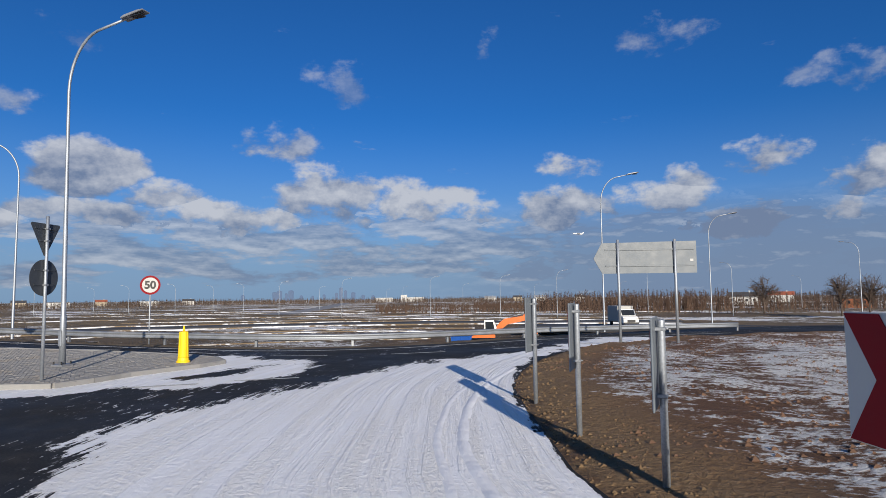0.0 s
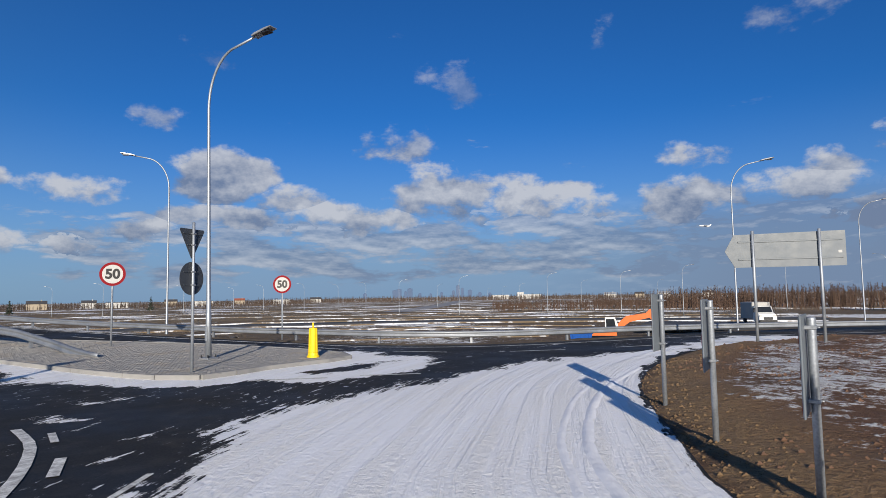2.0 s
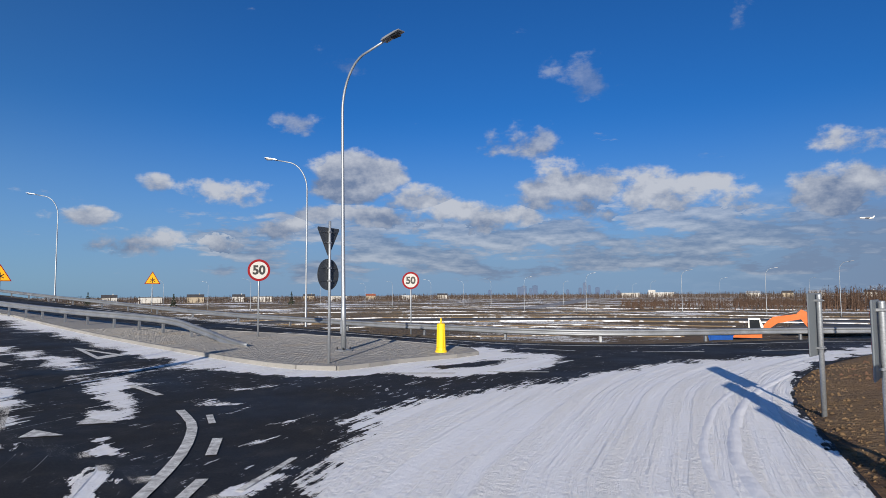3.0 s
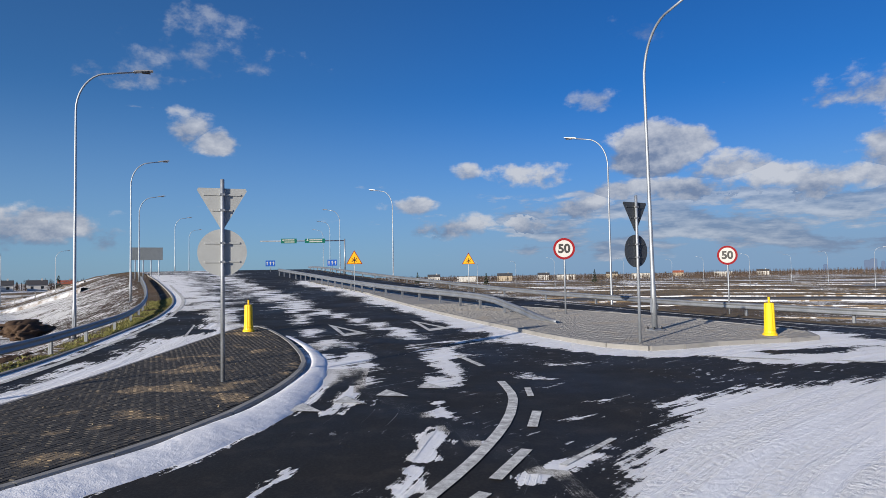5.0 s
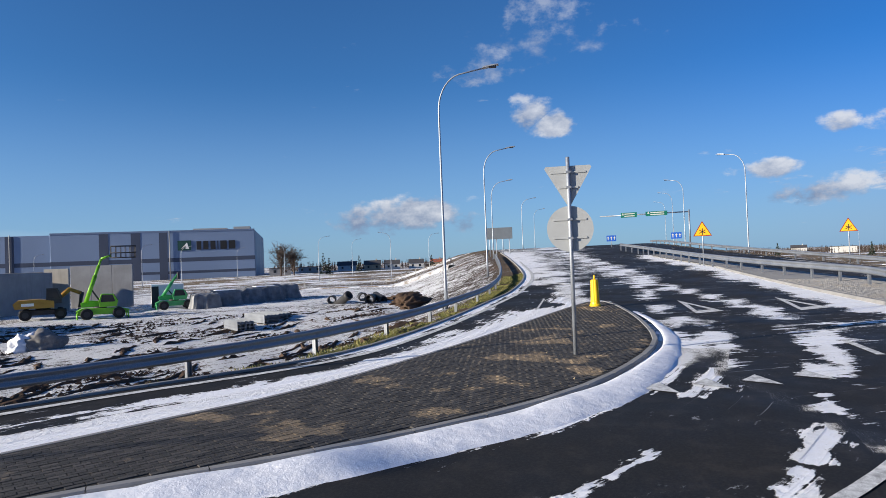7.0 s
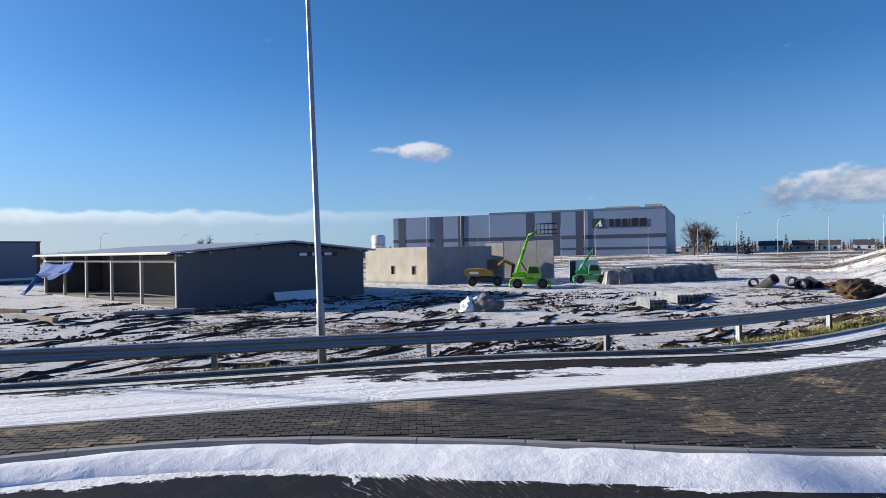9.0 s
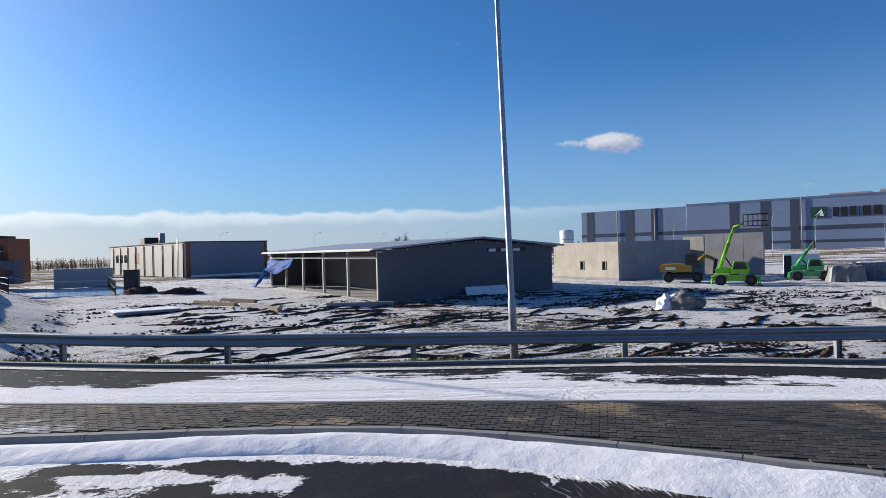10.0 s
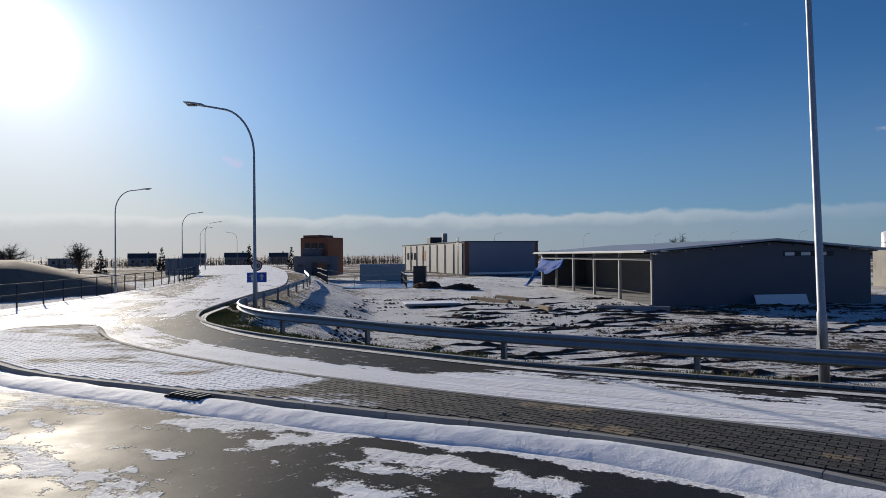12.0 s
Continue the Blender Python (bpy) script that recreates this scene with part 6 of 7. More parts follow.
def wheeled_excavator(p, turn):
    s = thing("wheeled_excavator", Matrix.Translation(p) @ Matrix.Rotation(radians(turn), 4, "Z") @ Matrix.Scale(0.88, 4), "dirty yellow wheeled excavator with folded arm", "excavator")
    for x in (-1.4, 1.4):
        for y in (-0.95, 0.95):
            wheel(s, x, y, 0.52)
    part("undercarriage", box(-1.9, -0.7, 0.45, 1.9, 0.7, 0.95, 0.06), DARK, s)
    part("swing_ring", tube([(0, 0, 0.95), (0, 0, 1.12)], 0.62, 16), DARK, s)
    part("engine_house", plate([(-2.2, 1.12), (0.9, 1.12), (0.9, 1.75), (-0.3, 1.95), (-2.0, 1.9), (-2.35, 1.6)], -1.2, 1.2), CAT_Y, s)
    part("name_bar", box(-1.7, -1.22, 1.35, -0.7, -1.205, 1.62), WHITE_P, s, "plain white name panel")
    cab = part("cab", plate([(0.25, 1.5), (1.5, 1.5), (1.55, 2.2), (1.2, 2.95), (0.3, 2.95)], -1.15, -0.2), DARK, s)
    part("cab_window", plate([(0.35, 2.0), (1.4, 2.0), (1.1, 2.85), (0.35, 2.85)], -1.17, -1.155), GLASS_D, cab)
    part("boom", tube([(0.9, 0.2, 1.6), (2.2, 0.2, 2.75), (3.2, 0.2, 2.3)], [0.26, 0.24, 0.18], 6), CAT_Y, s)
    part("stick", tube([(3.25, 0.2, 2.4), (3.0, 0.2, 0.9)], [0.2, 0.14], 6), DARK, s)
    part("bucket", plate([(2.7, 0.1), (3.3, 0.05), (3.4, 0.7), (2.9, 0.85)], -0.3, 0.7), DARK, s)
    return s


wheeled_excavator((-35.6, -51.0, gz(-35.6, -51.0)), 145)


def orange_digger():
    p = eye_at(29.0, 54)
    s = thing("tracked_excavator", facing_eye((p.x, p.y, -2.2)) @ Matrix.Scale(0.82, 4), "orange tracked excavator with bent boom behind the guardrail", "excavator")
    for y in (-1.0, 1.0):
        t = part("track", plate([(-1.9, 0.1), (-1.6, 0.0), (1.6, 0.0), (1.9, 0.1), (2.0, 0.4), (1.7, 0.75), (-1.7, 0.75), (-2.0, 0.4)], y - 0.28, y + 0.28), DARK, s)
        for k in range(5):
            part("roller", tube([(-1.3 + 0.65 * k, y - 0.3, 0.22), (-1.3 + 0.65 * k, y + 0.3, 0.22)], 0.12, 8), DARK, t)
    part("house", plate([(-2.2, 0.95), (1.0, 0.95), (1.0, 1.45), (-0.2, 1.6), (-2.1, 1.55)], -1.2, 1.2), DIGGER, s)
    cab = part("cab", plate([(-0.1, 1.5), (1.0, 1.5), (1.15, 2.0), (0.85, 2.75), (-0.1, 2.75)], -1.1, -0.1), WHITE_P, s)
    part("cab_window", plate([(0.0, 1.75), (0.95, 1.75), (0.8, 2.6), (0.0, 2.6)], -1.12, -1.105), GLASS_D, cab)
    part("boom", plate([(0.5, 1.3), (1.0, 1.25), (2.3, 2.25), (4.2, 2.65), (4.35, 3.05), (3.9, 3.12), (2.0, 2.85), (1.5, 2.45)], 0.12, 0.5), DIGGER, s)
    part("stick", plate([(3.9, 3.15), (4.3, 3.55), (4.75, 3.3), (5.3, 2.0), (5.45, 1.2), (5.2, 1.15), (4.75, 1.9)], 0.16, 0.46), DIGGER, s)
    part("hydraulic_ram", tube([(2.4, 0.3, 3.0), (4.1, 0.3, 3.4)], 0.05, 6), STEEL, s)
    part("bucket", plate([(4.6, 0.5), (5.3, 0.5), (5.55, 1.2), (5.0, 1.3)], -0.1, 0.7), DARK, s)
    return s


orange_digger()


def van():
    p = eye_at(16.9, 82)
    s = thing("delivery_van", Matrix.Translation((p.x, p.y, -1.75)) @ Matrix.Rotation(radians(-52), 4, "Z"), "white delivery van with grey load box parked on the far road", "van")
    body = plate([(1.0, 0.35), (2.75, 0.35), (2.85, 0.8), (2.6, 1.15), (1.95, 1.35), (1.45, 2.05), (1.0, 2.1)], -0.95, 0.95)
    bmesh.ops.bevel(body, geom=list(body.edges), offset=0.05, segments=2, affect="EDGES")
    b = part("cab_body", body, WHITE_P, s)
    part("load_box", box(-2.6, -1.0, 0.55, 0.98, 1.0, 2.5, 0.06), PANEL_L, s, "grey load box")
    part("windscreen", plate([(1.98, 1.38), (2.03, 1.36), (1.55, 2.0), (1.5, 1.98)], -0.8, 0.8), GLASS_D, s)
    part("side_window", box(1.15, -0.965, 1.35, 1.75, -0.952, 1.85), GLASS_D, s)
    part("grille", box(2.8, -0.5, 0.55, 2.88, 0.5, 0.85, 0.02), DARK, s)
    for y in (-0.75, 0.75):
        part("headlight", box(2.68, y - 0.16, 0.85, 2.8, y + 0.16, 1.05, 0.03), WHITE, s)
        part("mirror", box(1.75, y * 1.45 - 0.08, 1.35, 1.85, y * 1.45 + 0.08, 1.65, 0.02), DARK, s)
    part("bumper", box(2.7, -0.95, 0.3, 2.92, 0.95, 0.52, 0.04), DARK, s)
    for x in (-1.7, 1.9):
        for y in (-0.85, 0.85):
            wheel(s, x, y, 0.34, 0.24)
    return s


van()


# ---- site clutter ----
def tarped_stacks():
    rnd = random.Random(4)
    for k, (x, y, w, h) in enumerate(((-47.3, -44.6, 2.6, 1.9), (-50.2, -44.9, 3.0, 2.1), (-53.4, -45.1, 3.2, 2.15), (-56.8, -45.3, 3.4, 2.2), (-60.3, -45.5, 3.4, 2.2))):
        s = thing("tarped_stack", Matrix.Translation((x, y, gz(x, y) - 0.05)) @ Matrix.Rotation(radians(140 + k * 2), 4, "Z"), "stack of building material under a dark grey tarpaulin", "material stack", "tarped stacks")
        bm = bmesh.new()
        n, rows, h = 44, [], h * 0.76
        for z, g in ((0.0, 1.16), (h * 0.25, 1.08), (h * 0.5, 1.03), (h * 0.75, 1.0), (h - 0.12, 0.97), (h, 0.84)):
            ring = []
            for q in range(n):
                a = 2 * math.pi * q / n
                c, sn = math.cos(a), math.sin(a)
                e = 1 / max(abs(c), abs(sn))
                fold = 1 + (0.07 * math.sin(a * 11 + k) + 0.09 * noise.noise(Vector((q * 0.9, k * 5.0, z * 0.5)))) * (1.1 - z / h)
                ring.append(bm.verts.new((c * e * w / 2 * g * fold, sn * e * 1.2 * g * fold, z + (0.2 * noise.noise(Vector((q * 0.45, k * 3.0, z))) if z > 0.1 else 0))))
            rows.append(ring)
        for a, b in zip(rows, rows[1:]):
            for q in range(n):
                bm.faces.new((a[q], a[(q + 1) % n], b[(q + 1) % n], b[q]))
        bm.faces.new(rows[-1])
        part("cover", bm, TARP_G, s)
        part("pallet", box(-w / 2 - 0.05, -1.25, 0, w / 2 + 0.05, -1.15, 0.16), WOOD, s)
        if k % 2:
            part("snow_cap", box(-w * 0.3, -0.8, h - 0.02, w * 0.35, 0.8, h + 0.07, 0.06), SNOWM, s)


tarped_stacks()


def profile_bundle(p, turn, n, m, length):
    s = thing("steel_profile_bundle", Matrix.Translation(p) @ Matrix.Rotation(radians(turn), 4, "Z"), "bundle of galvanised steel profiles stacked on the snow", "steel profiles", "steel profile bundles")
    for i in range(n):
        for j in range(m):
            bm = bmesh.new()
            y, z = (i - n / 2) * 0.26, 0.08 + j * 0.19
            add_box(bm, -length / 2, y, z, length / 2, y + 0.02, z + 0.18)
            add_box(bm, -length / 2, y + 0.02, z, length / 2, y + 0.22, z + 0.02)
            add_box(bm, -length / 2, y + 0.20, z + 0.02, length / 2, y + 0.22, z + 0.18)
            part("profile", bm, STEEL, s)
    for x in (-length * 0.3, length * 0.3):
        part("bearer", box(x - 0.06, -n * 0.18, -0.1, x + 0.06, n * 0.18, 0.075), WOOD, s)


for x, y, t, n, m, l in ((-31.0, -26.4, 58, 4, 3, 2.8), (-34.6, -27.6, 62, 4, 3, 3.4), (-36.8, -28.3, 60, 4, 2, 3.6)):
    profile_bundle((x, y, gz(x, y)), t, n, m, l)


def heap(name, p, r, h, mat, label, seed, category, flat_z=0.0):
    bm = bmesh.new()
    bmesh.ops.create_icosphere(bm, subdivisions=4, radius=1)
    for v in bm.verts:
        f = 1 + 0.4 * noise.noise(v.co * 1.7 + Vector((seed, 0, 0))) + 0.28 * noise.noise(v.co * 4 + Vector((0, seed, 0))) + 0.12 * noise.noise(v.co * 11)
        v.co = Vector((v.co.x * r[0] * f, v.co.y * r[1] * f, max(-0.3, v.co.z * h * f)))
    for f in bm.faces:
        f.smooth = True
    ob = part(name, bm, mat)
    ob.location = p
    return tagged(ob, label, category)


GRAVEL = plain("grey_gravel", (0.20, 0.19, 0.18), 0.95, 0, 0.35, 6, 40, 0.02)
SOIL = plain("dark_soil", (0.085, 0.058, 0.042), 0.95, 0, 0.35, 1.5, 14, 0.05)
SOIL.node_tree.nodes["Principled BSDF"].inputs["Specular IOR Level"].default_value = 0.05
heap("gravel_heap", (-21.6, -30.6, gz(-21.6, -30.6)), (1.0, 0.8), 0.85, GRAVEL, "small grey gravel heap with snow on it", 3, "gravel heap")
heap("snow_heap", (-20.9, -31.0, gz(-20.9, -31.0)), (0.75, 0.6), 0.8, SNOWM, "small heap of snow beside the gravel", 5, "snow heap")
for k, (x, y, a, b, h) in enumerate(((-46, -21, 2.4, 0.9, 0.9), (-49, -23.5, 2.0, 1.0, 1.1), (-52, -25, 2.6, 1.0, 1.0), (-58, -28, 3.0, 1.2, 0.9), (10.2, -66, 1.6, 1.2, 0.8), (14.5, -68.5, 1.4, 1.2, 1.0))):
    heap("soil_heap", (x, y, gz(x, y)), (a * 1.1, b), h * 0.7, SOIL, "heap of dark dug earth on the site", 11 + k, "soil heap")

leaning = thing("white_board", Matrix.Translation((-15.1, -46.2, gz(-15.1, -46.2))) @ Matrix.Rotation(radians(197), 4, "Z") @ Matrix.Rotation(radians(-24), 4, "X"), "white insulation board leaning at the shed wall", "board")
part("sheet", box(-1.9, -0.03, 0, 1.9, 0.03, 0.75, 0.01), WHITE_P, leaning)
for k, (x, y, t, l) in enumerate(((5.2, -49, 128, 5.5), (2.0, -43.8, 120, 4.0), (0.7, -40.6, 115, 1.6), (-4.8, -41.8, 170, 4.5), (3.6, -50.2, 130, 4.2))):
    q = thing("concrete_beam", Matrix.Translation((x, y, gz(x, y))) @ Matrix.Rotation(radians(t), 4, "Z"), "long weathered concrete beam lying on the snow", "beam", "loose beams")
    part("beam", box(-l / 2, -0.15, 0.0, l / 2, 0.15, 0.3, 0.02), CONC_G if k % 2 else WOOD, q)
slab = thing("concrete_slab", Matrix.Translation((9.0, -44.6, gz(9, -44.6))) @ Matrix.Rotation(radians(20), 4, "Z"), "snow-topped white slab on low blocks", "slab")
part("slab", box(-2.0, -1.2, 0.12, 2.0, 1.2, 0.26, 0.02), CONC_G, slab)
part("snow_top", box(-1.95, -1.15, 0.26, 1.95, 1.15, 0.30, 0.015), SNOWM, slab)
for x in (-1.5, 1.5):
    part("block", box(x - 0.2, -0.9, -0.1, x + 0.2, 0.9, 0.12), CONC_G, slab)
cab_box = thing("dark_cabinet", (15.6, -70.0, gz(15.6, -70)), "dark rectangular site cabinet in the churned snow", "cabinet")
part("body", box(-0.7, -0.4, 0, 0.7, 0.4, 2.3, 0.03), DARK, cab_box)
part("roof", box(-0.75, -0.45, 2.3, 0.75, 0.45, 2.36), DARK, cab_box)


def post_row(name, label, line, height, spacing, rails, mat, zfun, r=0.03, category="fence"):
    pts = smooth_line(line, spacing) if len(line) > 2 else None
    if pts is None:
        a, b = Vector((*line[0], 0)), Vector((*line[1], 0))
        n = max(1, round((b - a).length / spacing))
        pts = [a.lerp(b, k / n) for k in range(n + 1)]
    s = thing(name, (0, 0, 0), label, category, category + "s")
    tops = []
    for p in pts:
        z = zfun(p.x, p.y)
        part("post", tube([(p.x, p.y, z - 0.3), (p.x, p.y, z + height)], r, 6), mat, s)
        tops.append(Vector((p.x, p.y, z)))
    for q in rails:
        part("rail", tube([t + Vector((0, 0, height * q)) for t in tops], r * 0.8, 6), mat, s)
    return s


post_row("railing", "dark steel railing along the snowy pavement", [(21.0, -18.0), (21.6, -22), (23.6, -27.5), (27.0, -36.8), (32.4, -50), (40, -64)], 1.05, 2.0, (0.98, 0.55), DARK, lambda x, y: rz(x) - 0.05, 0.032, "railing")
post_row("basin_fence", "thin wire fence round the retention basin", [(24.1, -63.1), (16.1, -65.8)], 1.6, 2.6, (0.98, 0.5, 0.05), STEEL, gz, 0.028, "fence")
post_row("basin_fence", "dark fence beside the retention basin", [(24.1, -63.1), (35.5, -88)], 1.5, 1.2, (0.98, 0.6, 0.1), DARK, gz, 0.04, "fence")
post_row("basin_fence", "dark fence beside the retention basin", [(16.1, -65.8), (22.5, -88)], 1.5, 1.4, (0.98, 0.5, 0.1), DARK, gz, 0.035, "fence")
post_row("site_fence", "white barrier rails in front of the warehouse", [(-70, -62), (-62, -70), (-52, -78)], 1.1, 3.0, (0.95, 0.5), PANEL_L, gz, 0.05, "fence")
post_row("site_fence", "light fence across the snowy field", [(-120, -50), (-100, -56), (-70, -62)], 1.2, 4.0, (0.95,), PANEL_L, gz, 0.05, "fence")
basin = thing("water_basin", (21, -74, gz(21, -74) + 0.02), "frozen blue shaded retention basin", "basin")
part("ice", box(-4.5, -5.5, -0.1, 3.5, 5.5, 0.05, 0.02), plain("blue_ice", (0.25, 0.34, 0.48), 0.25, 0, 0.1), basin)

tank = thing("white_tank", eye_at(155.1, 96, -1.7), "upright white storage tank behind the concrete building", "tank")
part("shell", tube([(0, 0, 0), (0, 0, 5.9), (0, 0, 6.1)], [1.05, 1.05, 0.7], 24), WHITE_P, tank)
part("band", tube([(0, 0, 4.6), (0, 0, 4.7)], 1.07, 24), STEEL, tank)
cont = thing("site_container", facing_eye(eye_at(136.6, 68, -1.7)), "white site container with a dark door", "container")
part("body", box(-1.5, 0, 0, 1.5, 2.4, 2.4, 0.04), WHITE_P, cont)
part("door", box(-1.45, -0.03, 0.1, -0.8, -0.005, 2.2), DARK, cont)
box2 = thing("site_container", facing_eye(eye_at(-163.9, 92, -1.7)), "low pale site container on the churned ground", "container")
part("body", box(-3.6, 0, 0, 3.0, 2.4, 2.3, 0.04), PANEL_L, box2)
part("roof", box(-3.65, -0.05, 2.3, 3.05, 2.45, 2.42), ROOF, box2)
skip = thing("blue_skip", facing_eye(eye_at(31.2, 50, -2.0)), "blue steel skip behind the guardrail", "skip")
part("body", plate([(-0.7, 0.15), (0.7, 0.15), (0.85, 1.0), (-0.85, 1.0)], -0.6, 0.6), TARP_B, skip)
for x in (-0.6, 0.0, 0.6):
    part("rib", box(x - 0.05, -0.66, 0.15, x + 0.05, -0.6, 0.98), TARP_B, skip)
part("rim", box(-0.9, -0.66, 0.95, 0.9, -0.6, 1.04, 0.01), TARP_B, skip)



def concrete_pipe(p, turn, tilt, length, r):
    """A short length of dark drain pipe with a bell end, lying on the rubble."""
    q = thing("drain_pipe", Matrix.Translation(p) @ Matrix.Rotation(radians(turn), 4, "Z") @ Matrix.Rotation(radians(tilt), 4, "Y"), "short dark concrete drain pipe lying on the snowy rubble", "pipe", "drain pipes")
    n, bm = 20, bmesh.new()
    rings = []
    for x, rr in ((0, r), (length * 0.82, r), (length * 0.84, r * 1.16), (length, r * 1.16), (length, r * 0.8), (0, r * 0.8)):
        rings.append([bm.verts.new((x - length / 2, rr * math.cos(6.2832 * k / n), r + rr * math.sin(6.2832 * k / n))) for k in range(n)])
    for a, b in zip(rings, rings[1:] + rings[:1]):
        for k in range(n):
            bm.faces.new((a[k], a[(k + 1) % n], b[(k + 1) % n], b[k])).smooth = True
    bmesh.ops.recalc_face_normals(bm, faces=bm.faces)
    part("shell", bm, DARK, q)


for az, d, turn, tilt, length, r in ((122.9, 60, 30, 0, 2.6, 0.36), (121.9, 58, 75, -30, 2.2, 0.36), (119.4, 59, 20, 0, 2.4, 0.4), (118.7, 60, 50, 12, 2.0, 0.36), (120.2, 62, 35, 0, 2.6, 0.4)):
    p = eye_at(az, d)
    concrete_pipe((p.x, p.y, gz(p.x, p.y) - 0.05), turn, tilt, length, r)


# speed and lane signs on the southern road
p = eye_at(207.3, 36, -0.6)
s12 = lane_sign((p.x, p.y, p.z), 27, 1.45, 1.05, 0.55, 2)
part("speed_rim", plate(disc(0.30, 30, 0, 2.1), 0.0, 0.01), RED, s12, "red rimmed 50 disc")
part("speed_face", plate(disc(0.235, 30, 0, 2.1), -0.005, -0.001), WHITE, s12)
part("speed_number", text_bm("50", 0.33, 0, 2.09, -0.008), BLACK, s12)
p = eye_at(213.4, 74, -0.8)
back_board((p.x, p.y, -0.8), 213, 3.4, 1.85, 0.85)


# ---- the distance ----
def earth_bank():
    """The long brown bank of topsoil beside the southern road."""
    bm = bmesh.new()
    rows = []
    for i in range(41):
        t = i / 40
        a = eye_at(217 + 40 * t, 78 - 20 * t)
        out = heading(217 + 40 * t)
        env = min(1, t * 5)
        row = []
        for s, z in ((-9, -1.9), (-6, -0.9), (-2, 1.0), (2, 1.7), (12, 1.9), (20, -1.9)):
            q = a + out * (s * (0.3 + 0.7 * env))
            row.append(bm.verts.new((q.x, q.y, -1.9 + (z + 1.9) * (0.15 + 0.85 * env) + 0.15 * noise.noise(q * 0.3))))
        rows.append(row)
    for a, b in zip(rows, rows[1:]):
        for k in range(5):
            bm.faces.new((a[k], b[k], b[k + 1], a[k + 1])).smooth = True
    bmesh.ops.recalc_face_normals(bm, faces=bm.faces)
    tagged(part("earth_bank", bm, plain("brown_topsoil", (0.19, 0.135, 0.10), 0.95, 0, 0.3, 0.6, 9, 0.05)), "long bank of dark brown topsoil", "earth bank", kind="structure")


earth_bank()


def ribbon(name, line, width, lift, mat, label, step=4.0):
    pts = smooth_line(line, step)
    bm = bmesh.new()
    rows = []
    for i, p in enumerate(pts):
        d = (pts[min(i + 1, len(pts) - 1)] - pts[max(i - 1, 0)]).normalized()
        n = Vector((-d.y, d.x, 0)) * width / 2
        z = max(gz(p.x, p.y), gz(p.x + n.x, p.y + n.y), gz(p.x - n.x, p.y - n.y)) + lift
        rows.append([bm.verts.new((q.x, q.y, zz)) for q, zz in ((p - n * 1.25, z - 0.6), (p - n, z), (p + n, z), (p + n * 1.25, z - 0.6))])
    for a, b in zip(rows, rows[1:]):
        for k in range(3):
            bm.faces.new((a[k], b[k], b[k + 1], a[k + 1]))
    bmesh.ops.recalc_face_normals(bm, faces=bm.faces)
    return tagged(part(name, bm, mat), label, "road", kind="structure")


ASPHALT_F = plain("distant_asphalt", (0.055, 0.056, 0.06), 0.8, 0, 0.2, 0.3)
def broken_snow():
    """Thin snow strips, blown through to the tan grass in places."""
    k = Mat("broken_snow", 0.85)
    f = k.math("ADD", k.math("MULTIPLY", k.noise(0.12, 4, 0.6), 0.6), k.math("MULTIPLY", k.noise(0.8, 6, 0.7), 0.4))
    k.color(k.mix(k.step(f, 0.47, 0.55), (0.16, 0.115, 0.07), (0.66, 0.68, 0.72)))
    k.bump(k.noise(4, 4, 0.6), 0.6, 0.08)
    return k.m


SNOW_F = broken_snow()
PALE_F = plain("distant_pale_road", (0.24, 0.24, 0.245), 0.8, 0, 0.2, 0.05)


def arc(a0, a1, d0, d1, n=10):
    return [tuple(eye_at(a0 + (a1 - a0) * k / n, d0 + (d1 - d0) * k / n).xy) for k in range(n + 1)]


ribbon("road_far_1", arc(-8, 26, 80, 86), 8, 1.15, ASPHALT_F, "dark service road across the field")
ribbon("road_far_2", arc(12, 84, 128, 120, 16), 8, 0.15, ASPHALT_F, "distant asphalt road in the plain")
ribbon("road_far_3", arc(12, 84, 118, 110, 16), 1.3, 0.2, SNOW_F, "strip of snow along the distant road")
ribbon("road_far_4", arc(12, 84, 136, 128, 16), 1.0, 0.2, SNOW_F, "strip of snow along the distant road")
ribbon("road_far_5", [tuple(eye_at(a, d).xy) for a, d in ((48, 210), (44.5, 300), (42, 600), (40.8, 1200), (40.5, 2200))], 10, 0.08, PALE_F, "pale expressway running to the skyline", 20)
for k, (a0, a1, d0, d1, w) in enumerate(((20, 56, 92, 96, 1.6), (30, 66, 102, 98, 1.2), (62, 96, 85, 140, 2.0), (112, 142, 95, 110, 3.0), (112, 136, 135, 140, 4.0), (116, 134, 170, 175, 5.0), (190, 204, 130, 140, 3.0), (28, 74, 64, 62, 0.8), (34, 84, 76, 72, 1.0), (14, 60, 152, 150, 2.2), (30, 82, 182, 176, 2.6), (40, 78, 232, 228, 3.0), (8, 44, 205, 212, 2.4), (18, 62, 268, 262, 3.4))):
    ribbon("snow_strip", arc(a0, a1, d0, d1, 8), w, 0.12, SNOW_F, "strip of snow left across the field", 3)


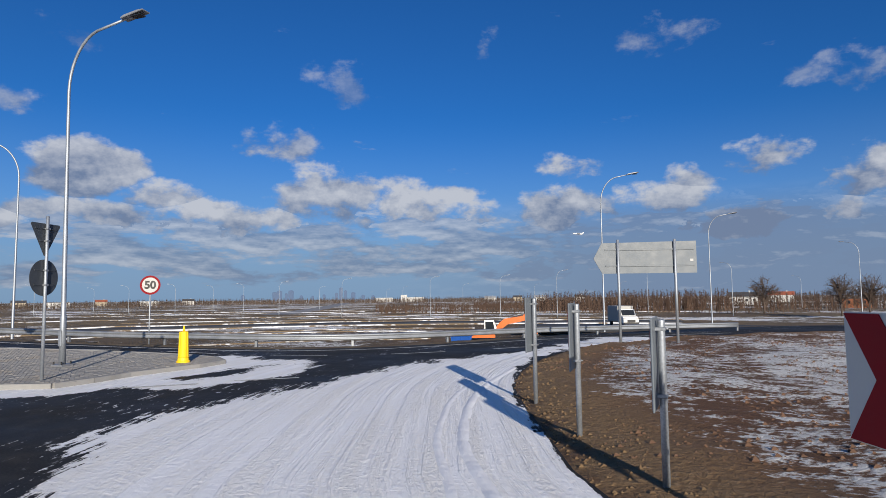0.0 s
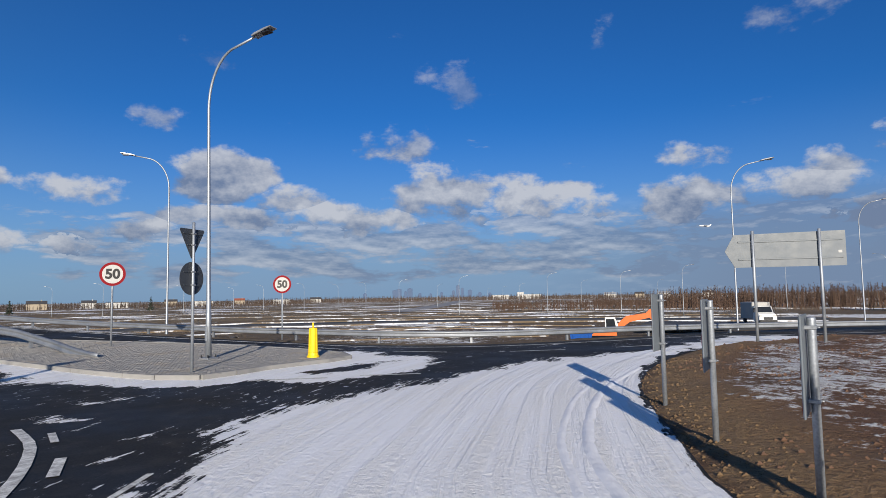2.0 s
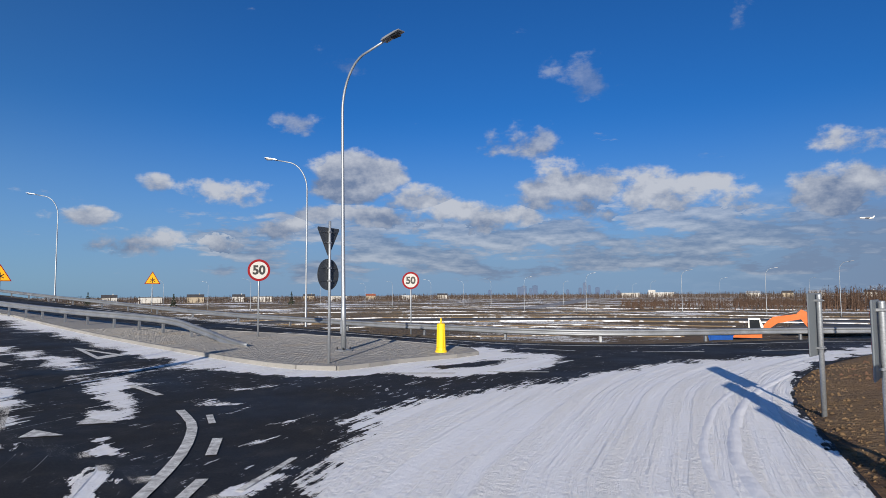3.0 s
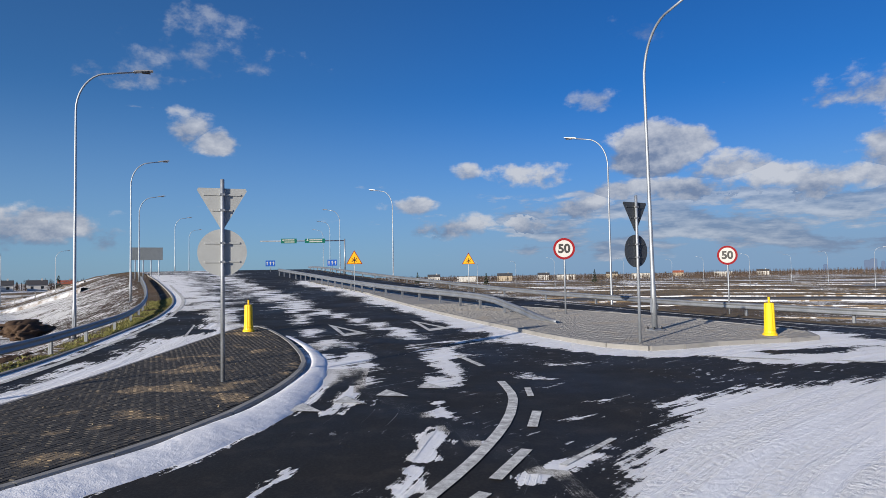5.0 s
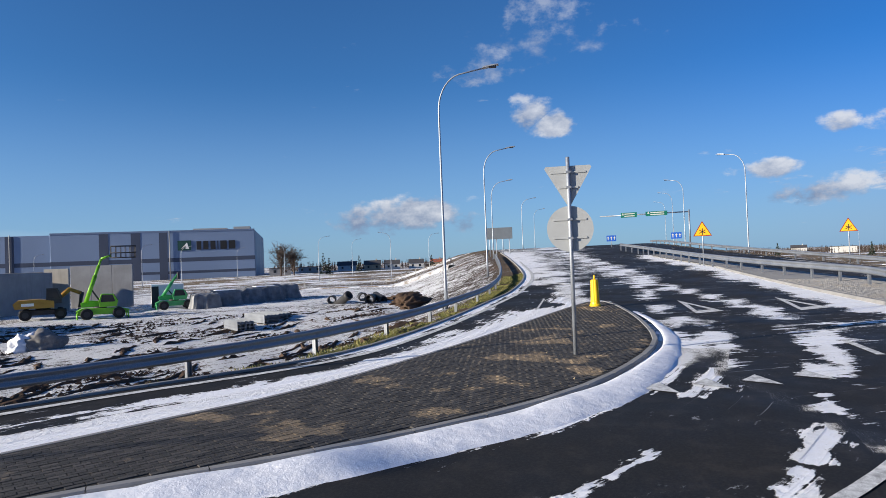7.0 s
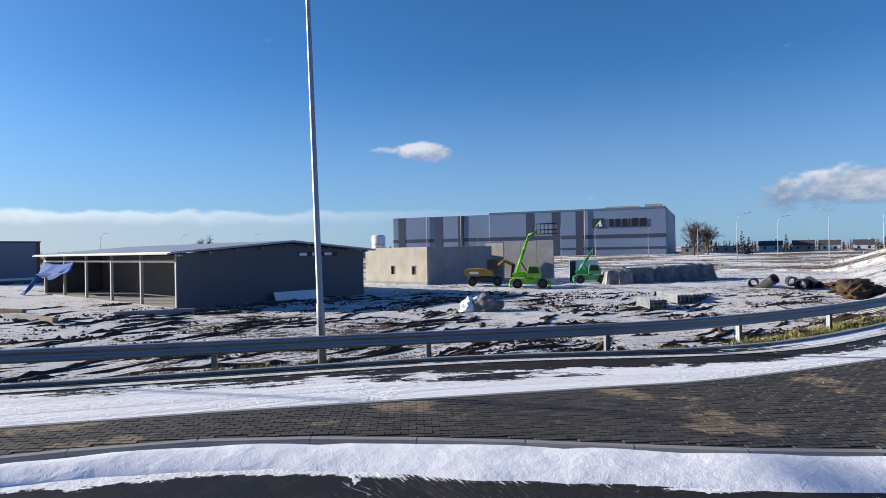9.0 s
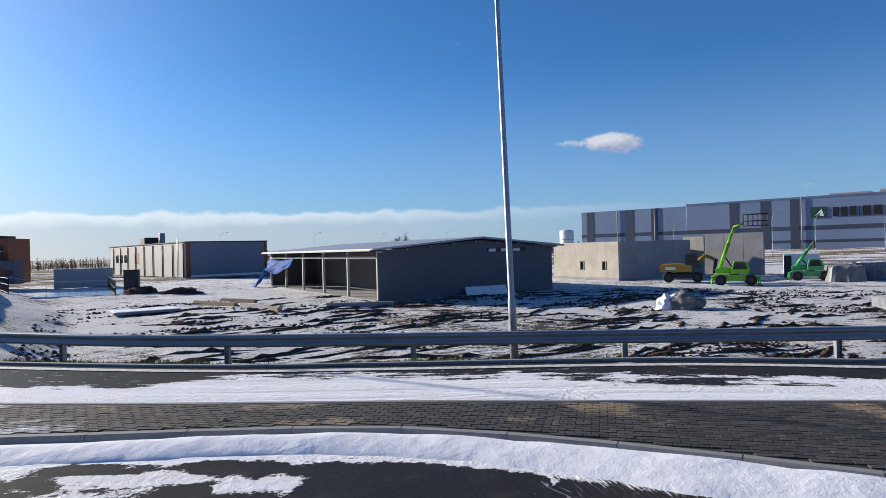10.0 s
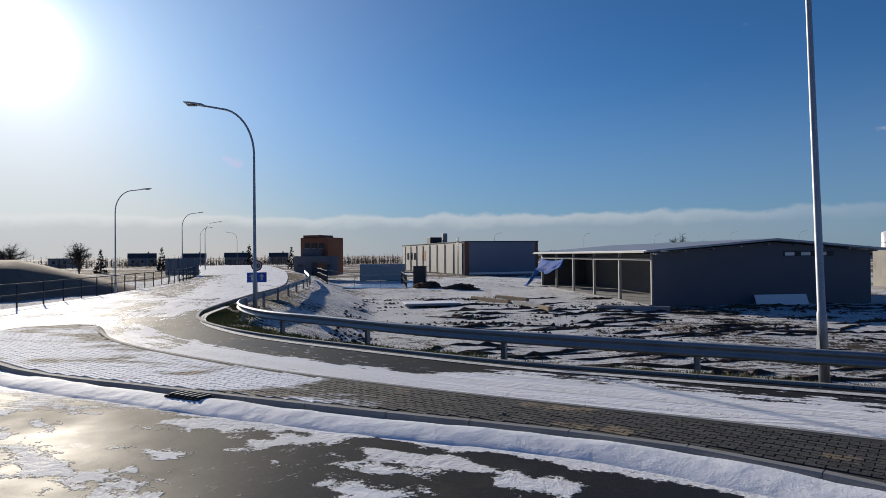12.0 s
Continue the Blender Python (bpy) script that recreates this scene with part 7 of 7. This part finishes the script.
def house(az, d, w, h, wall, roof, pitched=True, z=None, deep=8.0, label="distant low house behind the fields"):
    p = eye_at(az, d)
    p.z = (-3.0 if az < 85 else -1.8) if z is None else z
    s = thing("house", facing_eye(p), label, "house", "distant houses")
    part("wall", box(-w / 2, 0, -0.5, w / 2, deep, h), wall, s)
    if pitched:
        rise = min(w, deep) * 0.28
        bm = plate([(-deep / 2 - 0.4, h), (deep / 2 + 0.4, h), (0, h + rise)], -w / 2 - 0.3, w / 2 + 0.3)
        bmesh.ops.transform(bm, matrix=Matrix.Translation((0, deep / 2, 0)) @ Matrix.Rotation(radians(90), 4, "Z"), verts=bm.verts)
        r = part("roof", bm, roof, s)
        part("chimney", box(w * 0.2, deep * 0.45, h + rise * 0.5, w * 0.2 + 0.6, deep * 0.45 + 0.6, h + rise + 0.7), wall, r)
    else:
        part("roof", box(-w / 2 - 0.2, -0.2, h, w / 2 + 0.2, deep + 0.2, h + 0.3), roof, s)
    n = max(2, int(w / 3.2)) if d < 360 else 0
    for k in range(n):
        x = -w / 2 + w * (k + 0.5) / n
        part("window", box(x - 0.5, -0.04, h * 0.45, x + 0.5, -0.005, h * 0.45 + 1.1), GLASS_D, s)
    return s


house(4.4, 440, 14, 4.5, HOUSE_W, TILE_R, label="cream house with a red pitched roof")
house(7.2, 340, 13, 4, HOUSE_W, ROOF_D)
house(-0.6, 260, 9, 3.2, ORANGE, ROOF_D, False)
for az, d, w, h, c, r, pt in ((38.2, 620, 30, 7, HOUSE_W, ROOF, False), (35.6, 640, 40, 7.5, HOUSE_W, ROOF, False), (36.4, 660, 12, 12, HOUSE_W, ROOF, False), (20.5, 520, 14, 6, HOUSE_W, ROOF_D, True), (24, 540, 18, 6, HOUSE_W, ROOF, True), (26, 560, 14, 6, HOUSE_C, ROOF_D, True), (28.5, 600, 20, 6, HOUSE_W, ROOF, True), (55, 560, 16, 6, HOUSE_W, ROOF_D, True), (58, 480, 22, 5, HOUSE_W, ROOF, False), (61.5, 520, 14, 6, HOUSE_C, TILE_R, True), (64.5, 460, 24, 6, HOUSE_W, ROOF_D, False), (67, 520, 16, 6, HOUSE_C, ROOF_D, True), (71, 420, 22, 7, HOUSE_W, ROOF_D, False), (73, 430, 14, 6, HOUSE_W, ROOF_D, True), (76.5, 380, 16, 6, HOUSE_C, ROOF_D, True), (80, 360, 20, 4, HOUSE_W, ROOF_D, False), (83, 400, 14, 6, HOUSE_W, ROOF_D, True)):
    house(az, d * 1.35, w * 0.75, min(h, 4.0) if az > 45 else h * 0.75, c, r, pt)
for az, d, w, h, c, r, pt in ((121.5, 330, 16, 5, HOUSE_W, ROOF_D, True), (119.2, 320, 14, 6, HOUSE_C, ROOF_D, True), (117.4, 300, 12, 5.5, HOUSE_W, ROOF_D, True), (115.2, 310, 12, 6, HOUSE_W, ROOF_D, True), (113.3, 340, 11, 6, HOUSE_C, TILE_R, True), (124.8, 300, 18, 4, CONC_G, ROOF_D, False), (127.4, 260, 14, 4, CONC_G, ROOF_D, False), (158.5, 330, 60, 7, CONC_G, ROOF_D, False), (162.5, 300, 30, 6, CONC_G, ROOF, False), (166.5, 280, 36, 6.5, CONC_G, ROOF_D, False), (174, 260, 40, 6, CONC_G, ROOF_D, False), (202.5, 190, 12, 6, HOUSE_C, ROOF_D, True), (205.5, 200, 12, 6.5, CONC_G, ROOF_D, True), (209, 180, 14, 5.5, CONC_G, ROOF_D, True), (216.5, 180, 14, 6.5, CONC_G, ROOF_D, True), (212.5, 200, 14, 6, CONC_G, ROOF_D, True), (222, 170, 14, 8, CONC_G, ROOF_D, False), (227, 180, 14, 6, CONC_G, ROOF_D, True)):
    house(az, d * (1.0 if az < 180 else 1.7), w * (0.6 if az < 130 else 0.8), min(h, 3.0 if az < 130 else 3.6), c, r, pt)


# the blue of distance haze is put into the towers' base colour
TOWER = plain("haze_tinted_tower", (0.045, 0.085, 0.17), 0.6, 0, 0.1, 0.01)
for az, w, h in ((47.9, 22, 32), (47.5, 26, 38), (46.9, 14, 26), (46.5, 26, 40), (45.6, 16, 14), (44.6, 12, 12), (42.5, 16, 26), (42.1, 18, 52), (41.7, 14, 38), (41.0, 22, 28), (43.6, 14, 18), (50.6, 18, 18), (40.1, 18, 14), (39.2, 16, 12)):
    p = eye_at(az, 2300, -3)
    s = thing("tower_block", facing_eye(p), "high-rise tinted haze blue on the far skyline", "tower", "skyline towers")
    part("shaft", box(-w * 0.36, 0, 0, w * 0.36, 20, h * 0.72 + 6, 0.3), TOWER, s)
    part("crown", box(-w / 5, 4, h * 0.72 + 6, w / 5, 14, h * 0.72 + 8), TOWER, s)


def dome_crown(h, wide, rnd, thick):
    """Bare limbs that fan out from low on the trunk into a rounded, airy crown of twigs."""
    bm = bmesh.new()
    for k in range(34):
        a, u = rnd.uniform(0, 6.283), math.sqrt(rnd.uniform(0.0, 1.0))
        start = Vector((0, 0, h * rnd.uniform(0.1, 0.6)))
        top = h * (0.34 + 0.64 * math.sqrt(max(0.0, 1 - u * u)))
        end = Vector((math.cos(a) * wide * 0.5 * u, math.sin(a) * wide * 0.5 * u, max(start.z + 0.05 * h, top * rnd.uniform(0.75, 1.0))))
        mid = start.lerp(end, 0.5) + Vector((rnd.uniform(-1, 1), rnd.uniform(-1, 1), rnd.uniform(-0.5, 1))) * h * 0.06
        add_tube(bm, [start, mid, end], [thick * 1.2, thick * 0.8, thick * 0.4], 4, False)
        for q in range(34):
            t = rnd.uniform(0.15, 1.0)
            b = start.lerp(mid, t * 2) if t < 0.5 else mid.lerp(end, t * 2 - 1)
            way = Vector((rnd.uniform(-1, 1), rnd.uniform(-1, 1), rnd.uniform(-0.35, 1.0)))
            tip = b + way.normalized() * h * rnd.uniform(0.06, 0.17)
            add_tube(bm, [b, tip], [thick * 0.4, thick * 0.15], 3, False)
    return bm


rnd_t = random.Random(12)
for az, d, h, wide in ((127.3, 230, 14.5, 10), (126.2, 236, 12.5, 9), (5.7, 170, 9, 8), (0.4, 160, 9, 7), (-1.4, 150, 8.5, 7), (170.0, 150, 8.6, 6.5), (168.3, 160, 7.0, 6), (164.5, 190, 6.5, 6), (163.2, 195, 6.5, 5), (162.0, 200, 7.0, 6), (221.0, 150, 8, 6), (225.5, 155, 8, 7), (228, 160, 8, 6), (159.3, 260, 6, 6)):
    p = eye_at(az, d, -2.2)
    t = thing("bare_tree", p, "leafless winter tree with fine spreading branches", "tree", "bare trees")
    bm = bmesh.new()
    add_tube(bm, [(0, 0, -0.6), (0, 0, h * 0.4)], [h * 0.024, h * 0.014], 7)
    part("trunk", bm, BARK, t)
    part("crown", dome_crown(h, wide, rnd_t, 0.03 + 0.0003 * d), BARK, t)


def far_wood(name, label, spans, mat, seed, pine=0.0):
    """Rows of thin leafless trunks and brush, with uneven tops and gaps."""
    r = np.random.RandomState(seed)
    verts, faces = [], []
    for az0, az1, d0, d1, n, h0, h1, z in spans:
        for k in range(n):
            p = eye_at(r.uniform(az0, az1), r.uniform(d0, d1), z)
            h = r.uniform(h0, h1)
            w = h * 0.010 + 0.04 + 0.00028 * d0
            lean = r.uniform(-0.05, 0.05, 2) * h
            i = len(verts)
            for j in range(3):
                a = 2.1 * j
                verts.append((p.x + math.cos(a) * w, p.y + math.sin(a) * w, p.z - 0.5))
            verts.append((p.x + lean[0], p.y + lean[1], p.z + h))
            faces.extend([(i, i + 1, i + 3), (i + 1, i + 2, i + 3), (i + 2, i, i + 3)])
            for q in range(20):
                t = r.uniform(0.12, 0.97)
                a = r.uniform(0, 6.28)
                L = h * r.uniform(0.10, 0.30) * (1.15 - t)
                b = Vector((p.x + lean[0] * t, p.y + lean[1] * t, p.z + h * t))
                up = r.uniform(0.3, 1.3)
                e = b + Vector((math.cos(a), math.sin(a), up)) * L
                m = w * 0.55
                i = len(verts)
                verts.extend([(b.x, b.y, b.z - m), (b.x + m, b.y - m, b.z + m), (b.x - m, b.y + m, b.z + m), e.to_tuple()])
                faces.extend([(i, i + 1, i + 3), (i + 1, i + 2, i + 3), (i + 2, i, i + 3)])
    ob = part(name, (verts, [], faces), mat)
    return tagged(ob, label, "woods", kind="stuff")


far_wood("birch_wood", "brown leafless wood along the far field", [(8, 24, 210, 265, 620, 2.6, 7.6, -3), (-6, 8, 230, 290, 300, 2.5, 6, -3), (23, 30, 240, 300, 220, 2, 4.5, -3)], TWIGS, 3)
far_wood("scrub", "low reddish brown scrub in the plain", [(18, 39, 190, 330, 1100, 1.2, 3.4, -3), (0, 20, 180, 230, 250, 1.0, 2.2, -3)], TWIGS, 4)
far_wood("hedgerow", "distant leafless hedge on the horizon", [(26, 60, 640, 820, 1500, 3, 7, -3), (-8, 26, 420, 560, 900, 3, 8, -3), (56, 100, 460, 640, 2000, 2, 5.5, -3), (100, 128, 350, 440, 600, 2.5, 6.5, -2), (150, 186, 330, 420, 700, 3, 7, -2), (186, 232, 240, 340, 1000, 2, 5.0, -2)], BARK, 5)


def conifers():
    r = random.Random(8)
    for az, d, h in ((113.8, 260, 7), (120.4, 280, 8), (123.1, 240, 7), (123.6, 245, 9), (68.5, 330, 7), (78.2, 320, 6), (84.5, 330, 7), (203.2, 170, 8), (204.4, 172, 7), (208.0, 165, 7.5), (215, 175, 7), (219.5, 165, 6.5), (200.5, 180, 6.5)):
        p = eye_at(az, d, -2.4 if az > 85 else -3)
        t = thing("conifer", p, "dark evergreen conifer among distant houses", "tree", "conifers")
        part("trunk", tube([(0, 0, -0.5), (0, 0, h * 0.5)], [0.16, 0.08], 6), BARK, t)
        bm = bmesh.new()
        for k in range(170):
            z = h * (0.1 + 0.9 * r.random() ** 1.2)
            rad = (h - z) * 0.24 + 0.1
            a = r.uniform(0, 6.28)
            q = Vector((math.cos(a) * rad * r.uniform(0.3, 1.1), math.sin(a) * rad * r.uniform(0.3, 1.1), z))
            s = 0.28 + 0.3 * (1 - z / h)
            v = [bm.verts.new(q + Vector((r.uniform(-1, 1), r.uniform(-1, 1), r.uniform(-0.9, 0.5))) * s) for _ in range(4)]
            for f in ((0, 1, 2), (0, 1, 3), (1, 2, 3), (0, 2, 3)):
                bm.faces.new([v[i] for i in f])
        part("crown", bm, PINE, t)


conifers()


def clods():
    """Loose clods and stones along the raw edge of the plot and on the site."""
    r = np.random.RandomState(6)
    verts, faces = [], []
    line = np.array(flat(EDGE_EAST[1:9], 0.2))
    def add(x, y, s):
        z = gz(x, y)
        i = len(verts)
        for d in ((1, 0, 0.2), (-0.3, 0.9, 0.1), (-0.4, -0.9, 0.15), (0.05, 0.1, 0.9), (0.1, 0, -0.6)):
            verts.append((x + s * d[0] * r.uniform(0.6, 1.2), y + s * d[1] * r.uniform(0.6, 1.2), z + s * d[2] * r.uniform(0.5, 1.0)))
        faces.extend([(i, i + 1, i + 3), (i + 1, i + 2, i + 3), (i + 2, i, i + 3), (i + 1, i, i + 4), (i + 2, i + 1, i + 4), (i, i + 2, i + 4)])
    for k in range(1300):
        p = line[r.randint(len(line))]
        off = abs(r.normal(0.25, 0.45))
        add(p[0] + off + r.normal(0, 0.1), p[1] + off * 0.45 + r.normal(0, 0.1), 0.010 + 0.034 * r.rand() ** 3)
    for k in range(140):
        p = line[r.randint(len(line))]
        off = abs(r.normal(0.15, 0.2))
        add(p[0] + off + r.normal(0, 0.08), p[1] + off * 0.45 + r.normal(0, 0.08), r.uniform(0.02, 0.042))
    ob = part("earth_clods", (verts, [], faces), plain("sandy_clods", (0.15, 0.096, 0.05), 0.95, 0, 0.3, 4, 40, 0.004))
    tagged(ob, "loose clods of sandy earth along the plot edge", "clods", kind="stuff")

    verts, faces = [], []
    plot = np.array(EARTH)
    X, Y = r.uniform(-9, 16, 16000), r.uniform(5, 32, 16000)
    d, _ = to_line(np.array(EARTH[:40]), X, Y)
    m = inside(plot, X, Y) & (d > 0.4) & (value_noise(X, Y, 1.4, 41) + 0.5 * value_noise(X, Y, 0.5, 42) > 0.0)
    for x, y in zip(X[m], Y[m]):
        add(x, y, 0.012 + 0.055 * r.rand() ** 2.4)
    ob = part("soil_clods", (verts, [], faces), plain("reddish_clods", (0.115, 0.064, 0.040), 0.95, 0, 0.35, 2, 40, 0.004))
    tagged(ob, "small reddish brown clods scattered over the bare plot", "clods", kind="stuff")

    # churned lumps of mud in drifts over the building site
    verts, faces = [], []
    n = 26000
    A, D = r.uniform(118, 207, n), 17 + 36 * r.rand(n) ** 0.9
    P = np.array([tuple(eye_at(az, d).xy) for az, d in zip(A, D)])
    drift = value_noise(P[:, 0] * 0.5 + P[:, 1] * 0.2, P[:, 1] * 1.3, 2.2, 51) + 0.5 * value_noise(P[:, 0], P[:, 1], 0.7, 52)
    for x, y in P[drift > 0.22].tolist():
        if abs(gz(x, y) + 1.7) < 0.45:
            add(x, y, 0.03 + 0.15 * r.rand() ** 2.2)
    ob = part("mud_clods", (verts, [], faces), SOIL)
    tagged(ob, "dark frozen lumps of churned mud in the snow", "mud", kind="stuff")


clods()


def verge_grass():
    """Short winter grass along the slip road's edge, sparse and yellow-green."""
    r = np.random.RandomState(14)
    line = np.array(flat(EDGE_WEST[3:], 0.25))
    keep = line[(line[:, 1] > -26) & (line[:, 0] > -46)]
    pick = r.randint(1, len(keep) - 1, size=70000)
    P = keep[pick]
    along = keep[pick + 1] - keep[pick - 1]
    along /= np.hypot(along[:, 0], along[:, 1])[:, None]
    out = 0.12 + np.abs(r.normal(0.55, 0.45, 70000))
    off = np.stack([along[:, 1], -along[:, 0]], 1) * out[:, None] + r.normal(0.0, 0.08, (70000, 2))
    probe = P[20000] + off[20000]
    if inside(OUT, probe[:1], probe[1:])[0]:
        off = -off
    clump = value_noise(P[:, 0], P[:, 1], 1.3, 31) + 0.6 * value_noise(P[:, 0] + off[:, 0], P[:, 1] + off[:, 1], 0.4, 32)
    m = clump > -0.15
    P, off, clump = P[m], off[m], clump[m]
    verts, faces = [], []
    for (x, y), (u, v), q in zip(P, off, clump):
        x, y = x + u, y + v
        z = gz(x, y)
        h = (0.04 + 0.08 * r.rand()) * (0.8 + 0.5 * q)
        a = r.uniform(0, 6.28)
        w = 0.022
        i = len(verts)
        verts.extend([(x - w * math.cos(a), y - w * math.sin(a), z - 0.02), (x + w * math.cos(a), y + w * math.sin(a), z - 0.02), (x + 0.05 * r.normal(), y + 0.05 * r.normal(), z + h)])
        faces.append((i, i + 1, i + 2))
    k = Mat("winter_grass", 0.85)
    k.color(k.mix(k.island, (0.11, 0.135, 0.028), (0.29, 0.25, 0.10)))
    ob = part("verge_grass", (verts, [], faces), k.m)
    tagged(ob, "short yellow-green winter grass along the slip road verge", "grass", kind="stuff")


verge_grass()


def site_ruts():
    """Ridges of churned, frozen mud left by wheels across the site."""
    r = random.Random(9)
    bm = bmesh.new()
    for k in range(330):
        az, d = r.uniform(116, 192), 18 + 34 * r.random() ** 1.1
        p = eye_at(az, d)
        turn = radians(r.gauss(200, 14))
        u = Vector((math.cos(turn), math.sin(turn), 0))
        n = Vector((-u.y, u.x, 0))
        L, rows = r.uniform(1.5, 6), []
        for i in range(13):
            t = i / 12
            q = p + u * (L * (t - 0.5)) + n * (0.3 * math.sin(3 * t + k))
            w = r.uniform(0.07, 0.18) * math.sin(math.pi * t)
            z = gz(q.x, q.y)
            rows.append([bm.verts.new((q + n * (w * s)).to_tuple()[:2] + (z + hh * w * r.uniform(0.5, 1.4) - 0.02,)) for s, hh in ((-1.4, 0), (-0.5, 0.7), (0.4, 0.9), (1.4, 0))])
        for a, b in zip(rows, rows[1:]):
            for j in range(3):
                bm.faces.new((a[j], b[j], b[j + 1], a[j + 1]))
    bmesh.ops.recalc_face_normals(bm, faces=bm.faces)
    tagged(part("mud_ruts", bm, SOIL), "frozen ridges of churned dark mud across the site", "mud", kind="stuff")


site_ruts()


def aeroplane():
    p = eye_at(20.5, 900, 2 + 900 * math.tan(radians(5.6)))
    s = thing("aeroplane", facing_eye(p) @ Matrix.Rotation(radians(6), 4, "Y"), "small white airliner low over the field", "aeroplane")
    part("fuselage", tube([(-7, 0, 0), (-6, 0, 0), (5, 0, 0), (7.5, 0, 0.5)], [0.3, 0.9, 0.9, 0.2], 12), WHITE_P, s)
    part("wing", plate([(-1, 0), (1.5, 0), (3.4, 0.25), (2.6, 0.25)], -7, 7), WHITE_P, s)
    part("tail_fin", plate([(5.4, 0.6), (7.4, 0.6), (8.2, 3.0), (7.2, 3.0)], -0.12, 0.12), WHITE_P, s)


aeroplane()


# ---- kerbs and block paving, last ----
kerb_stones(isle_a, ISLE_A_NEAR[1:] + ISLE_A_FAR[:-1], 0.12)
kerb_stones(isle_b, ISLE_B_NEAR, 0.078, 0.12)
kerb_stones(isle_b, [ISLE_B_NEAR[-1]] + ISLE_B_FAR[:-1], 0.065, 0.1)
pavers(isle_b, ISLE_B, 0.07, 0.17, 0.085, PAVER_B, lambda x, y: -7.4 < x < -3.0 and y > -6.0, island_snow)
pavers(isle_a, [p for p in ISLE_A if p[0] > -34], 0.105, 0.2, 0.1, PAVER_A, lambda x, y: False, lambda X, Y: 0 * X)


slip_kerb = thing("kerb_1", (0, 0, 0), "low concrete kerb along the outer edge of the slip road", "kerb", kind="structure")
kerb_stones(slip_kerb, EDGE_WEST[2:18], 0.045, 0.12, 0.3)


def gully(p, turn):
    """A broken-out kerb inlet with a rusty grate."""
    g = thing("kerb_inlet", Matrix.Translation(p) @ Matrix.Rotation(radians(turn), 4, "Z"), "dark kerb inlet with a rusty iron grate", "drain")
    part("throat", box(-0.35, -0.16, 0.0, 0.35, 0.12, 0.045, 0.01), plain("rusty_iron", (0.10, 0.05, 0.03), 0.9, 0.2, 0.4), g)
    for k in range(6):
        part("bar", box(-0.31 + k * 0.11, -0.14, 0.045, -0.27 + k * 0.11, 0.10, 0.07, 0.005), DARK, g)


gully((4.75, -8.12, 0.05), -18)


def crumbs():
    """Stray lumps of sand and stone on the dark block paving."""
    r = np.random.RandomState(23)
    O = np.array(ISLE_B)
    X, Y = r.uniform(-24, 4, 2600), r.uniform(-9, -1, 2600)
    d, _ = to_line(O, X, Y, True)
    m = inside(O, X, Y) & (d > 0.25) & (value_noise(X, Y, 1.6, 61) > 0.1)
    for name, label, mat, pick, big in (("sand_crumbs", "small lumps of sandy earth scattered on the block paving", plain("pale_sand_lumps", (0.30, 0.23, 0.14), 0.95, 0, 0.3, 6, 60, 0.003), 1, 0.035),):
        verts, faces = [], []
        for x, y in zip(X[m][pick::3], Y[m][pick::3]):
            q = 0.008 + big * r.rand() ** 4
            z = rz(x) + 0.07
            i = len(verts)
            for u, v, w in ((1, 0, 0), (-0.4, 0.9, 0), (-0.5, -0.8, 0), (0.1, 0.1, 0.9)):
                verts.append((x + q * u * r.uniform(0.7, 1.3), y + q * v * r.uniform(0.7, 1.3), z + q * w - 0.002))
            faces.extend([(i, i + 1, i + 3), (i + 1, i + 2, i + 3), (i + 2, i, i + 3)])
        tagged(part(name, (verts, [], faces), mat), label, "crumbs", kind="stuff")


crumbs()
